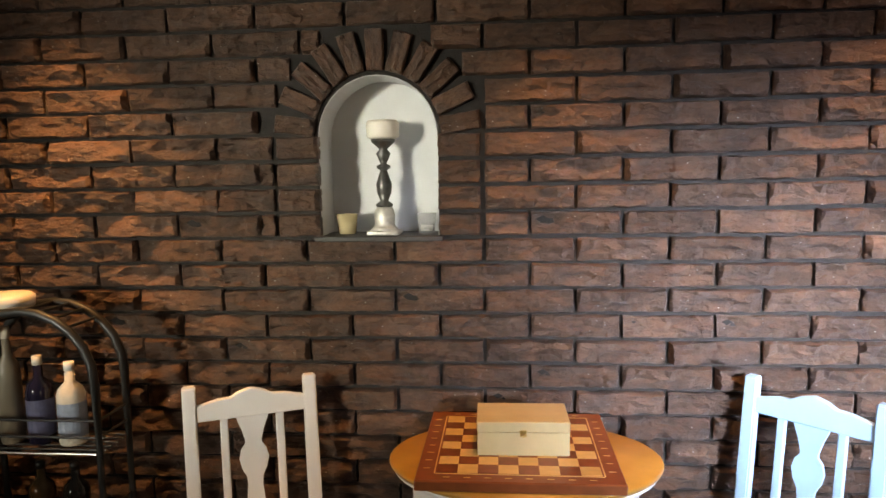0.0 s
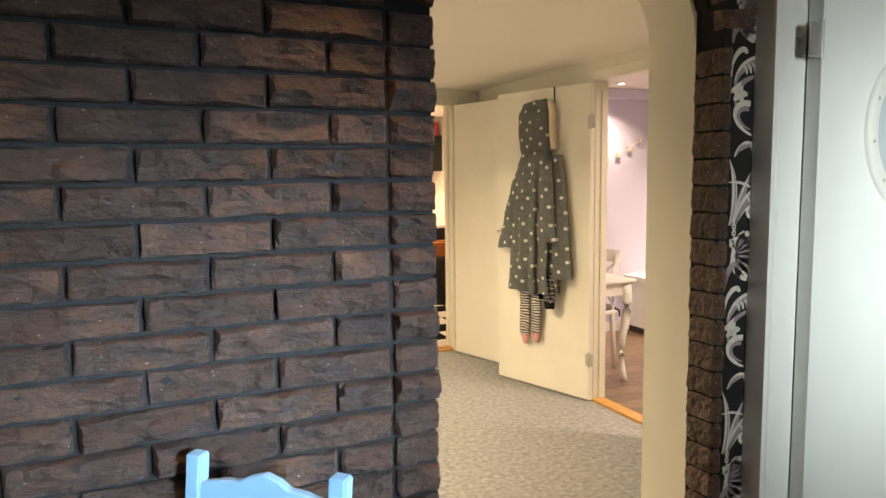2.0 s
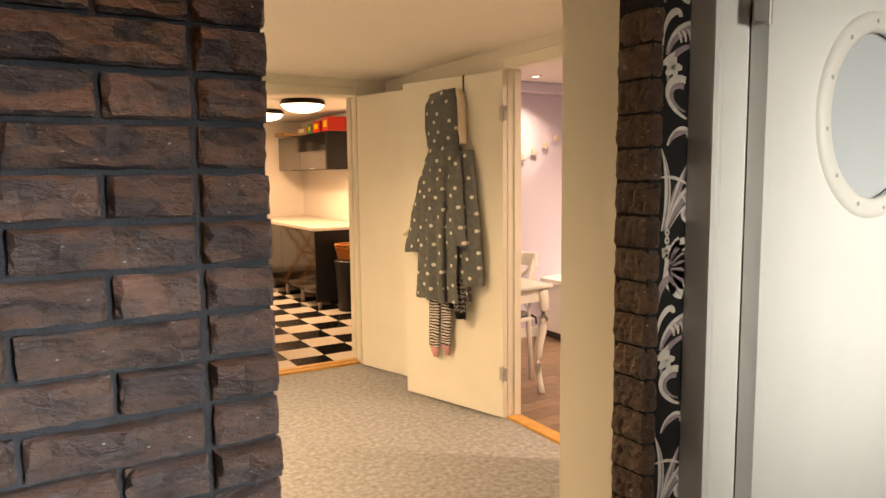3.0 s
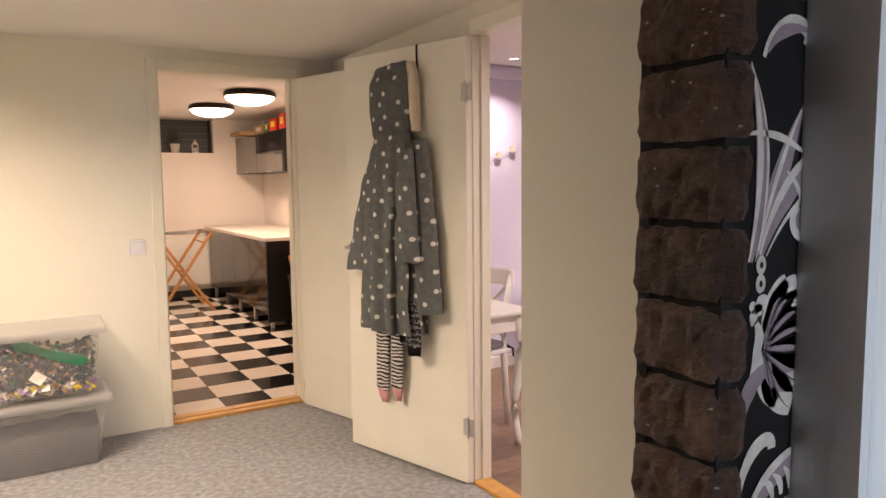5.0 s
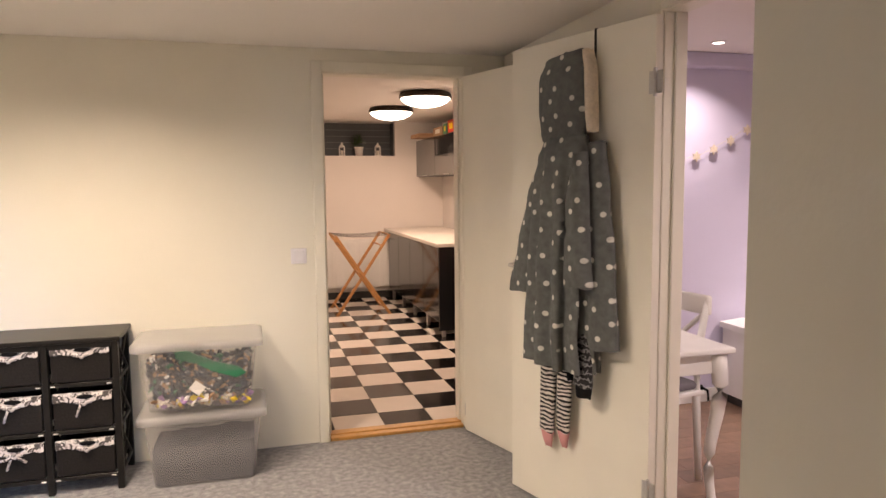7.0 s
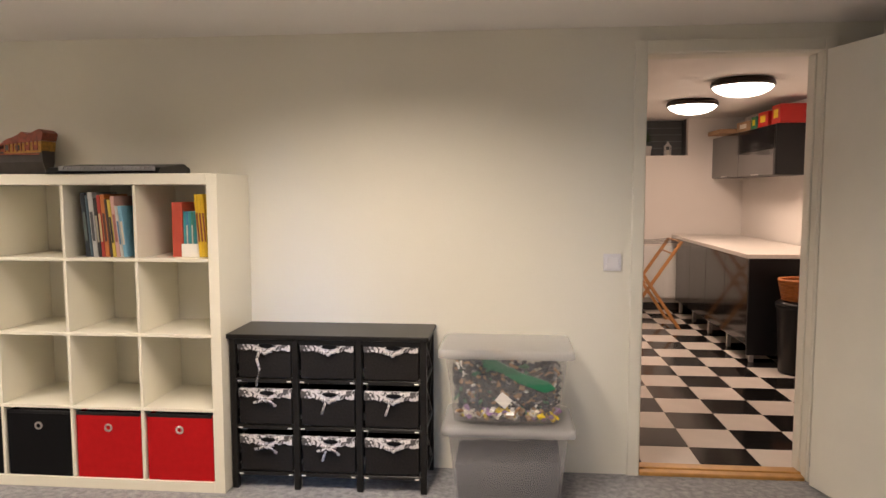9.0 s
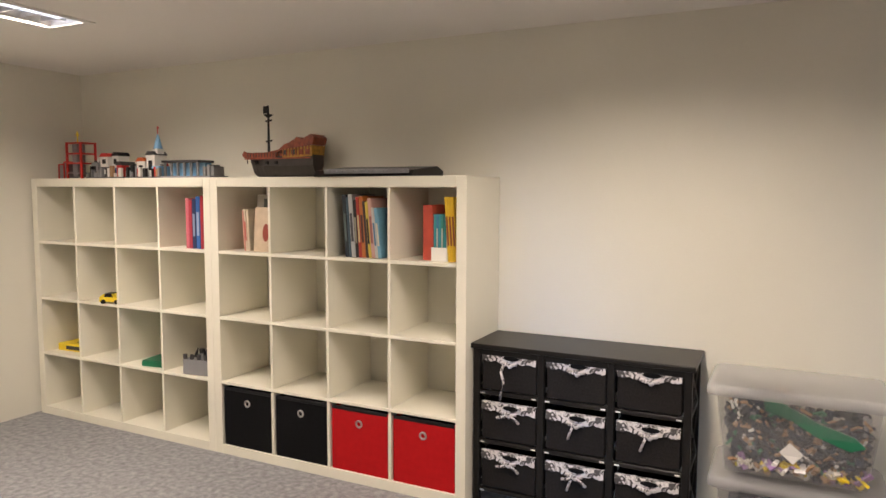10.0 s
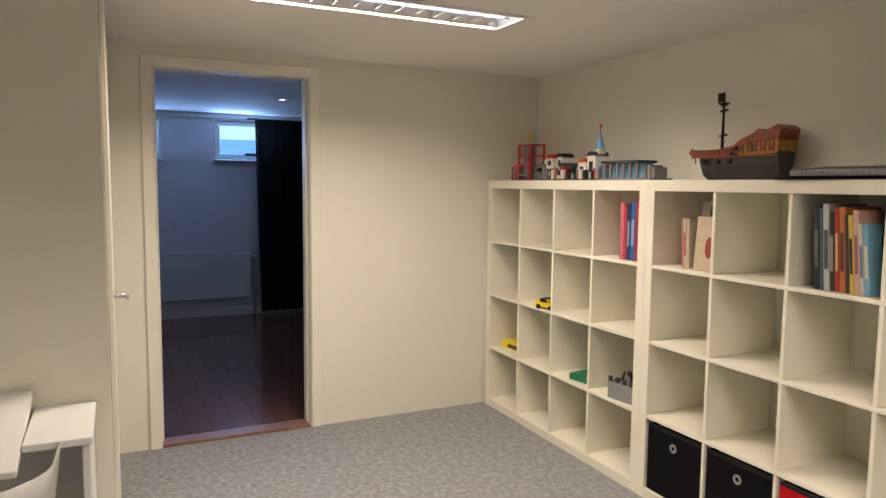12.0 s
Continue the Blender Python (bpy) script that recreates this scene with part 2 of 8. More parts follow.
def prism(bm, outline, y0, y1, m=None):
    """An outline in x and z, given thickness from y0 to y1."""
    a = [bm.verts.new((x, y0, z)) for x, z in outline]
    b = [bm.verts.new((x, y1, z)) for x, z in outline]
    n = len(a)
    bm.faces.new(a)
    bm.faces.new(b[::-1])
    for i in range(n):
        bm.faces.new((a[(i + 1) % n], a[i], b[i], b[(i + 1) % n]))
    if m is not None:
        bmesh.ops.transform(bm, matrix=m, verts=a + b)


def finish(name, bm, mat, smooth=False):
    bmesh.ops.recalc_face_normals(bm, faces=bm.faces)
    me = bpy.data.meshes.new(name)
    bm.to_mesh(me)
    bm.free()
    me.materials.append(mat)
    if smooth:
        for p in me.polygons:
            p.use_smooth = True
    return me


def part(name, bm, mat, parent, label="", smooth=False):
    ob = new(name, finish(name, bm, mat, smooth))
    ob.parent = parent
    if label:
        tagged(ob, label)
    return ob


def piece(name, me, parent, m):
    ob = new(name, me)
    ob.parent = parent
    ob.matrix_basis = m
    return ob


def thing(name, m, label, category, group=""):
    ob = new(name)
    ob.empty_display_size = 0.05
    ob.matrix_basis = m
    return tagged(ob, label, category, group)


def structure(name, bm, mat, label="", category="", smooth=False):
    return tagged(new(name, finish(name, bm, mat, smooth)), label, category, "", "structure")


# ---- floors and ceilings ----
bm = bmesh.new()
box(bm, -3.4, -2.5, -0.1, 3.9, 2.66, -0.001)
structure("floor_front", bm, M_LAMINATE, "brown wood laminate floor of the front room", "floor")
bm = bmesh.new()
box(bm, WEST - 0.02, 2.66, -0.1, EAST + 0.02, NORTH + 0.02, 0)
structure("floor_carpet", bm, M_CARPET, "mottled grey needle-felt carpet on the playroom floor", "carpet")
bm = bmesh.new()
box(bm, -3.4, -2.5, 2.30, 3.9, BRICK_Y + 0.02, 2.4)
structure("ceiling_front", bm, M_CEIL, "white painted ceiling", "ceiling")
bm = bmesh.new()
xs = [WEST - 0.02]
for tx in TUBE_X:
    xs += [tx - 0.14, tx + 0.14]
xs.append(EAST + 0.02)
for i, (a, b) in enumerate(zip(xs, xs[1:])):
    if i % 2 == 0:
        box(bm, a, BACK_Y - 0.3, CEIL, b, NORTH + 0.02, CEIL + 0.1)
    else:
        box(bm, a, BACK_Y - 0.3, CEIL, b, TUBE_Y0 - 0.02, CEIL + 0.1)
        box(bm, a, TUBE_Y1 + 0.02, CEIL, b, NORTH + 0.02, CEIL + 0.1)
        box(bm, a, TUBE_Y0 - 0.02, CEIL + 0.09, b, TUBE_Y1 + 0.02, CEIL + 0.1)
structure("ceiling_playroom", bm, M_CEIL, "low white painted playroom ceiling", "ceiling")

# ---- walls ----
bm = bmesh.new()
box(bm, KIT_R + 0.03, NORTH, 0, EAST_OUT, NORTH + 0.13, 2.4)
box(bm, WEST - 0.1, NORTH, 0, KIT_L - 0.03, NORTH + 0.13, 2.4)
box(bm, KIT_L - 0.03, NORTH, 2.06, KIT_R + 0.03, NORTH + 0.13, 2.4)
structure("wall_north", bm, M_WALL, "cream painted playroom wall with kitchen doorway", "wall")
bm = bmesh.new()
box(bm, EAST, BACK_Y, 0, EAST_OUT, PINK_S - 0.03, 2.4)
box(bm, EAST, PINK_N + 0.03, 0, EAST_OUT, NORTH, 2.4)
box(bm, EAST, PINK_S - 0.03, 2.06, EAST_OUT, PINK_N + 0.03, 2.4)
structure("wall_east", bm, M_WALL, "cream painted playroom wall with doorway", "wall")
bm = bmesh.new()
box(bm, WEST - 0.12, 2.0, 0, WEST, DARK_S - 0.03, 2.4)
box(bm, WEST - 0.12, DARK_N + 0.03, 0, WEST, NORTH, 2.4)
box(bm, WEST - 0.12, DARK_S - 0.03, 2.085, WEST, DARK_N + 0.03, 2.4)
structure("wall_west", bm, M_WALL, "cream painted playroom wall with open doorway", "wall")
# the thick wall between front room and playroom, plaster side
NICHE_L, NICHE_R, SILL_Z, SPRING_Z = -0.296, 0.058, 1.308, 1.60
NICHE_X, NICHE_A = (NICHE_L + NICHE_R) / 2, (NICHE_R - NICHE_L) / 2
ARCH_X, ARCH_A, ARCH_Z, ARCH_RISE = (OPEN_L + OPEN_R) / 2, (OPEN_R - OPEN_L) / 2, 1.84, 0.33


def arch_outline(cx, a, spring, rise, top, n=18):
    """What is left of a wall above an arched opening."""
    pts = [(cx - a * math.cos(math.pi * i / n), spring + rise * math.sin(math.pi * i / n)) for i in range(n + 1)]
    return pts + [(cx + a, top), (cx - a, top)]


bm = bmesh.new()
Y0 = BRICK_Y + 0.06
box(bm, WEST, Y0, 0, NICHE_L, BACK_Y, 2.4)
box(bm, NICHE_R, Y0, 0, OPEN_L - 0.02, BACK_Y, 2.4)
box(bm, NICHE_L, Y0, 0, NICHE_R, BACK_Y, SILL_Z - 0.01)
box(bm, NICHE_L, 2.72, SILL_Z - 0.01, NICHE_R, BACK_Y, 2.4)
box(bm, NICHE_L, Y0, 1.80, NICHE_R, 2.72, 2.4)
box(bm, OPEN_R, 2.585, 0, EAST, BACK_Y, 2.4)
prism(bm, arch_outline(ARCH_X, ARCH_A, ARCH_Z, ARCH_RISE, 2.4), Y0, BACK_Y)
structure("wall_between", bm, M_WALL, "thick cream plastered wall between the two rooms", "wall")
# front room closing walls, unseen and coloured dark to cut bounced light
bm = bmesh.new()
box(bm, -3.5, -2.6, 0, -3.4, 2.6, 2.4)
structure("wall_front_west", bm, M_FRONTWALL, "plain unseen wall, dark to cut bounced light", "wall")
bm = bmesh.new()
box(bm, 3.9, -2.6, 0, 4.0, 2.6, 2.4)
structure("wall_front_east", bm, M_FRONTWALL, "plain unseen wall, dark to cut bounced light", "wall")
bm = bmesh.new()
box(bm, -3.4, -1.7, 0, 2.0, -1.6, 2.4)
box(bm, 3.6, -1.7, 0, 3.9, -1.6, 2.4)
box(bm, 2.0, -1.7, 0, 3.6, -1.6, 0.85)
box(bm, 2.0, -1.7, 2.05, 3.6, -1.6, 2.4)
structure("wall_front_south", bm, M_FRONTWALL, "plain unseen wall with a window, dark to cut bounced light", "wall")
# closet that juts into the playroom
CLOSET_X, CLOSET_Y = -1.05, 3.65
bm = bmesh.new()
box(bm, WEST + 0.002, BACK_Y + 0.002, 0, CLOSET_X, CLOSET_Y, CEIL)
structure("wall_closet", bm, M_WALL, "plain cream wall of a built-in closet", "wall")

# kitchen shell
bm = bmesh.new()
box(bm, 1.9, NORTH + 0.13, -0.1, KIT_EAST + 0.1, KIT_FAR + 0.3, -0.012)
kitchen_floor = structure("floor_kitchen", bm, M_GROUT, "black and cream chequered tile floor", "floor")
bm = bmesh.new()
box(bm, 1.9, NORTH + 0.13, KIT_CEIL, KIT_EAST + 0.1, KIT_FAR + 0.5, KIT_CEIL + 0.1)
structure("ceiling_kitchen", bm, M_CEIL, "white painted kitchen ceiling", "ceiling")
bm = bmesh.new()
box(bm, 1.9, KIT_FAR, -0.1, KIT_EAST + 0.1, KIT_FAR + 0.1, 1.82)
box(bm, 3.87, KIT_FAR, 1.82, KIT_EAST + 0.1, KIT_FAR + 0.1, KIT_CEIL)
box(bm, 1.9, KIT_FAR, 1.82, 2.6, KIT_FAR + 0.1, KIT_CEIL)
structure("wall_kitchen_north", bm, M_KITWALL, "pale kitchen wall with a high window niche", "wall")
bm = bmesh.new()
box(bm, KIT_EAST, NORTH + 0.13, -0.1, KIT_EAST + 0.1, KIT_FAR, KIT_CEIL)
structure("wall_kitchen_east", bm, M_KITWALL, "pale painted kitchen wall", "wall")
bm = bmesh.new()
box(bm, 1.8, NORTH + 0.13, -0.1, 1.9, KIT_FAR + 0.1, KIT_CEIL)
structure("wall_kitchen_west", bm, M_KITWALL, "pale painted kitchen wall", "wall")

# lavender room shell
bm = bmesh.new()
box(bm, EAST_OUT, 1.9, -0.1, 7.2, 6.3, -0.002)
pink_floor = structure("floor_lavender", bm, M_LAMINATE, "brown wood laminate floor", "floor")
bm = bmesh.new()
box(bm, EAST_OUT, 1.9, 2.25, 7.2, 6.4, 2.35)
structure("ceiling_lavender", bm, M_CEIL, "white ceiling with recessed downlights", "ceiling")
bm = bmesh.new()
box(bm, EAST_OUT, 6.27, 0, 7.2, 6.4, 2.25)
structure("wall_lavender_north", bm, M_LAVENDER, "pale lavender painted wall", "wall")
bm = bmesh.new()
box(bm, 7.2, 1.8, 0, 7.3, 6.4, 2.25)
structure("wall_lavender_east", bm, M_LAVENDER, "pale lavender painted wall", "wall")
bm = bmesh.new()
box(bm, EAST_OUT, 1.8, 0, 7.2, 1.9, 2.25)
structure("wall_lavender_south", bm, M_LAVENDER, "pale lavender painted wall", "wall")

# unlit room shell
bm = bmesh.new()
box(bm, DFAR - 0.2, 1.9, -0.1, WEST - 0.1, 7.2, -0.012)
dark_floor = structure("floor_dark_room", bm, M_DARKFLOOR, "dark reddish wood plank floor", "floor")
bm = bmesh.new()
box(bm, DFAR - 0.2, 1.9, 2.20, WEST - 0.1, 7.2, 2.3)
structure("ceiling_dark_room", bm, M_CEIL, "white painted ceiling", "ceiling")
bm = bmesh.new()
WIN = ((3.24, 4.14), (4.68, 5.58))
box(bm, DFAR - 0.2, 1.9, -0.1, DFAR, 7.2, 1.71)
box(bm, DFAR - 0.2, 1.9, 2.13, DFAR, 7.2, 2.25)
for a, b in zip((1.9, WIN[0][1], WIN[1][1]), (WIN[0][0], WIN[1][0], 7.2)):
    box(bm, DFAR - 0.2, a, 1.71, DFAR, b, 2.13)
structure("wall_dark_west", bm, M_DARKWALL, "grey-white wall with two small high windows", "wall")
bm = bmesh.new()
box(bm, DFAR, 7.1, -0.1, WEST - 0.12, 7.2, 2.25)
structure("wall_dark_north", bm, M_DARKWALL, "plain grey-white wall", "wall")
bm = bmesh.new()
box(bm, DFAR, 1.9, -0.1, WEST - 0.12, 2.0, 2.25)
structure("wall_dark_south", bm, M_DARKWALL, "plain grey-white wall", "wall")

# ---- more materials ----
M_BLACKWOOD = material("black_stained_wood", (0.007, 0.006, 0.005), 0.34, specular=0.35, vary=0.25, scale=14, bump=0.08, bump_scale=40)
M_WEAVE = material("dark_woven_paper", (0.014, 0.012, 0.011), 0.75, specular=0.2, vary=0.4, scale=120, bump=0.9, bump_scale=220)
M_BLACKFAB = material("black_fabric", (0.005, 0.005, 0.006), 0.85, specular=0.15, vary=0.2, scale=60, bump=0.3, bump_scale=300)
M_REDFAB = material("red_fabric", (0.46, 0.006, 0.008), 0.75, specular=0.2, vary=0.08, scale=30, bump=0.3, bump_scale=300)
M_CHROME = material("brushed_steel", (0.62, 0.60, 0.58), 0.28, metal=1.0, vary=0.05)
M_HINGE = material("nickel_plate", (0.55, 0.54, 0.52), 0.38, metal=0.7, vary=0.06)
M_PLASTIC = material("white_plastic", (0.78, 0.76, 0.72), 0.4, vary=0.02)
M_BLACKGLOSS = material("black_gloss_front", (0.008, 0.007, 0.007), 0.12, vary=0.1, coat=0.15)
M_GREYGLOSS = material("grey_glass_front", (0.055, 0.052, 0.05), 0.12, vary=0.1, coat=0.4)
M_WORKTOP = material("pale_worktop", (0.74, 0.69, 0.63), 0.3, vary=0.06, scale=40)
M_PINE = material("pine_wood", (0.46, 0.22, 0.075), 0.5, vary=0.2, scale=25, bump=0.15)
M_BROWNBOX = material("cardboard", (0.36, 0.22, 0.12), 0.85, vary=0.12, scale=12)
M_RED = material("red_plastic", (0.50, 0.02, 0.015), 0.35, vary=0.05)
M_BLUE = material("blue_plastic", (0.04, 0.13, 0.38), 0.4, vary=0.05)
M_SKYBLUE = material("pale_blue_plastic", (0.20, 0.42, 0.66), 0.4, vary=0.05)
M_GREY = material("grey_plastic", (0.24, 0.24, 0.25), 0.45, vary=0.08)
M_DARKGREY = material("dark_grey_plastic", (0.045, 0.042, 0.042), 0.5, vary=0.15, scale=20)
M_BLACK = material("black_plastic", (0.006, 0.006, 0.007), 0.4, specular=0.35, vary=0.1)
M_YELLOW = material("yellow_card", (0.82, 0.62, 0.02), 0.5, vary=0.08, scale=25)
M_GREEN = material("green_plastic", (0.012, 0.16, 0.075), 0.4, vary=0.1)
M_ORANGE = material("orange_plastic", (0.50, 0.11, 0.025), 0.45, vary=0.15, scale=25)
M_PAPER = material("paper_edge", (0.68, 0.63, 0.54), 0.85, vary=0.1, scale=60)
M_PINK = material("pink_cloth", (0.62, 0.30, 0.30), 0.9, vary=0.08, scale=30)
M_CREAMFLEECE = material("cream_fleece", (0.66, 0.58, 0.46), 0.98, vary=0.12, scale=80, bump=0.6, bump_scale=300)
M_CURTAIN = material("black_curtain", (0.012, 0.012, 0.016), 0.95, vary=0.2, scale=20, bump=0.2)
M_SKIRT = material("black_baseboard", (0.02, 0.018, 0.017), 0.5, vary=0.15)
M_WAX = material("white_wax", (0.80, 0.76, 0.68), 0.5, vary=0.04)
M_PLASTER = material("niche_plaster", (0.62, 0.64, 0.65), 0.85, vary=0.06, scale=9, bump=0.3, bump_scale=40)
M_SLATE = material("dark_slate", (0.035, 0.033, 0.034), 0.6, vary=0.2, scale=15, bump=0.3)
M_LEAF = material("green_leaf", (0.05, 0.09, 0.03), 0.6, vary=0.3, scale=30)
M_TUBE = glowing("lit_tube", (0.80, 0.88, 1.0), 6.0)
M_DIFFUSER = glowing("lit_opal_glass", (1.0, 0.84, 0.68), 7.0)
M_BULB = glowing("lit_downlight", (1.0, 0.9, 0.8), 8.0)
# backdrops outside the windows glow by themselves in place of daylight
M_SKYPANE = glowing("daylight_outside", (0.12, 0.38, 1.0), 1.15)
M_GREENERY = glowing("glowing_garden", (0.36, 0.66, 0.80), 1.5)


def pattern(name, dark, light, maker, rough=0.85, bump=0.2):
    """A two-coloured cloth; maker builds the mask from object coordinates."""
    m = bpy.data.materials.new(name)
    m.use_nodes = True
    nt = m.node_tree
    b = nt.nodes["Principled BSDF"]
    b.inputs["Roughness"].default_value = rough
    tc = nt.nodes.new("ShaderNodeTexCoord")
    mask = maker(nt, tc.outputs["Object"])
    mx = nt.nodes.new("ShaderNodeMix")
    mx.data_type = "RGBA"
    mx.inputs[6].default_value, mx.inputs[7].default_value = (*dark, 1), (*light, 1)
    nt.links.new(mask, mx.inputs[0])
    n = nt.nodes.new("ShaderNodeTexNoise")
    n.inputs["Scale"].default_value, n.inputs["Detail"].default_value = 35, 5
    nt.links.new(tc.outputs["Object"], n.inputs["Vector"])
    r = nt.nodes.new("ShaderNodeMapRange")
    r.inputs[1].default_value, r.inputs[2].default_value, r.inputs[3].default_value, r.inputs[4].default_value = 0.25, 0.75, 0.75, 1.2
    nt.links.new(n.outputs[0], r.inputs[0])
    h = nt.nodes.new("ShaderNodeHueSaturation")
    nt.links.new(mx.outputs[2], h.inputs["Color"])
    nt.links.new(r.outputs[0], h.inputs["Value"])
    nt.links.new(h.outputs[0], b.inputs["Base Color"])
    n2 = nt.nodes.new("ShaderNodeTexNoise")
    n2.inputs["Scale"].default_value = 280
    nt.links.new(tc.outputs["Object"], n2.inputs["Vector"])
    bp = nt.nodes.new("ShaderNodeBump")
    bp.inputs["Strength"].default_value, bp.inputs["Distance"].default_value = bump, 0.003
    nt.links.new(n2.outputs[0], bp.inputs["Height"])
    nt.links.new(bp.outputs[0], b.inputs["Normal"])
    return m


def step_mask(nt, value, edge, soft, invert=False):
    r = nt.nodes.new("ShaderNodeMapRange")
    r.inputs[1].default_value, r.inputs[2].default_value = edge - soft, edge + soft
    if invert:
        r.inputs[3].default_value, r.inputs[4].default_value = 1, 0
    nt.links.new(value, r.inputs[0])
    return r.outputs[0]


def dots(nt, vec):
    v = nt.nodes.new("ShaderNodeTexVoronoi")
    v.voronoi_dimensions = "2D"
    v.inputs["Scale"].default_value, v.inputs["Randomness"].default_value = 12.6, 0.42
    flat, turned = nt.nodes.new("ShaderNodeSeparateXYZ"), nt.nodes.new("ShaderNodeCombineXYZ")
    nt.links.new(vec, flat.inputs[0])
    for axis, weight in (("X", 0.78), ("Y", 0.62)):
        lean = nt.nodes.new("ShaderNodeMath")
        lean.operation = "MULTIPLY"
        lean.inputs[1].default_value = weight
        nt.links.new(flat.outputs["X"], lean.inputs[0])
        mix = nt.nodes.new("ShaderNodeMath")
        mix.operation = "MULTIPLY_ADD"
        mix.inputs[1].default_value = 0.62 if axis == "X" else -0.78
        nt.links.new(flat.outputs["Z"], mix.inputs[0])
        nt.links.new(lean.outputs[0], mix.inputs[2])
        nt.links.new(mix.outputs[0], turned.inputs[axis])
    nt.links.new(turned.outputs[0], v.inputs["Vector"])
    return step_mask(nt, v.outputs["Distance"], 0.135, 0.022, True)


def zebra(nt, vec):
    w = nt.nodes.new("ShaderNodeTexWave")
    w.wave_type, w.bands_direction = "BANDS", "Z"
    w.inputs["Scale"].default_value, w.inputs["Distortion"].default_value, w.inputs["Detail"].default_value, w.inputs["Detail Scale"].default_value = 17, 4.5, 1.5, 1.2
    nt.links.new(vec, w.inputs["Vector"])
    return step_mask(nt, w.outputs["Fac"], 0.5, 0.06)


def knit(nt, vec):
    w = nt.nodes.new("ShaderNodeTexWave")
    w.wave_type, w.bands_direction = "BANDS", "Z"
    w.inputs["Scale"].default_value, w.inputs["Distortion"].default_value, w.inputs["Detail Scale"].default_value = 11, 6, 5
    nt.links.new(vec, w.inputs["Vector"])
    return step_mask(nt, w.outputs["Fac"], 0.72, 0.06)


def mottled(nt, vec):
    v = nt.nodes.new("ShaderNodeTexNoise")
    v.inputs["Scale"].default_value, v.inputs["Detail"].default_value, v.inputs["Distortion"].default_value = 42, 3, 1.2
    nt.links.new(vec, v.inputs["Vector"])
    return step_mask(nt, v.outputs[0], 0.50, 0.05)


M_DOTS = pattern("dotted_grey_fleece", (0.115, 0.125, 0.122), (0.66, 0.65, 0.60), dots, 0.95, 0.6)
M_ZEBRA = pattern("zebra_cloth", (0.015, 0.015, 0.016), (0.62, 0.58, 0.54), zebra)
M_KNIT = pattern("dark_patterned_knit", (0.013, 0.013, 0.016), (0.20, 0.20, 0.21), knit)
M_LINER = pattern("black_white_liner", (0.05, 0.045, 0.045), (0.56, 0.53, 0.52), mottled)


def clear(name, colour, rough, mix, milky=0.0):
    """Frosted plastic or window glass: part see-through, part a soft sheen."""
    m = bpy.data.materials.new(name)
    m.use_nodes = True
    nt = m.node_tree
    b = nt.nodes["Principled BSDF"]
    b.inputs["Base Color"].default_value, b.inputs["Roughness"].default_value = (*colour, 1), rough
    t, mx = nt.nodes.new("ShaderNodeBsdfTransparent"), nt.nodes.new("ShaderNodeMixShader")
    t.inputs[0].default_value = (0.97, 0.97, 0.97, 1)
    mx.inputs[0].default_value = mix
    nt.links.new(t.outputs[0], mx.inputs[1])
    if milky:
        tl, half = nt.nodes.new("ShaderNodeBsdfTranslucent"), nt.nodes.new("ShaderNodeMixShader")
        tl.inputs[0].default_value, half.inputs[0].default_value = (*colour, 1), milky
        nt.links.new(b.outputs[0], half.inputs[1])
        nt.links.new(tl.outputs[0], half.inputs[2])
        nt.links.new(half.outputs[0], mx.inputs[2])
    else:
        nt.links.new(b.outputs[0], mx.inputs[2])
    nt.links.new(mx.outputs[0], nt.nodes["Material Output"].inputs[0])
    return m


M_FROST = clear("frosted_plastic", (0.86, 0.86, 0.87), 0.4, 0.21, 0.35)
M_CLEARBOX = clear("clear_plastic", (0.84, 0.84, 0.84), 0.2, 0.15, 0.4)
M_LID = clear("milky_lid", (0.88, 0.88, 0.89), 0.3, 0.34, 0.5)
M_GLASS = clear("window_glass", (0.6, 0.7, 0.8), 0.03, 0.08)
M_FROSTGLASS = material("frosted_porthole_glass", (0.50, 0.54, 0.57), 0.45, vary=0.03, scale=3)
M_ROUGHWHITE = material("white_door_paint", (0.80, 0.80, 0.78), 0.4, vary=0.03, scale=5, bump=0.05, bump_scale=30)


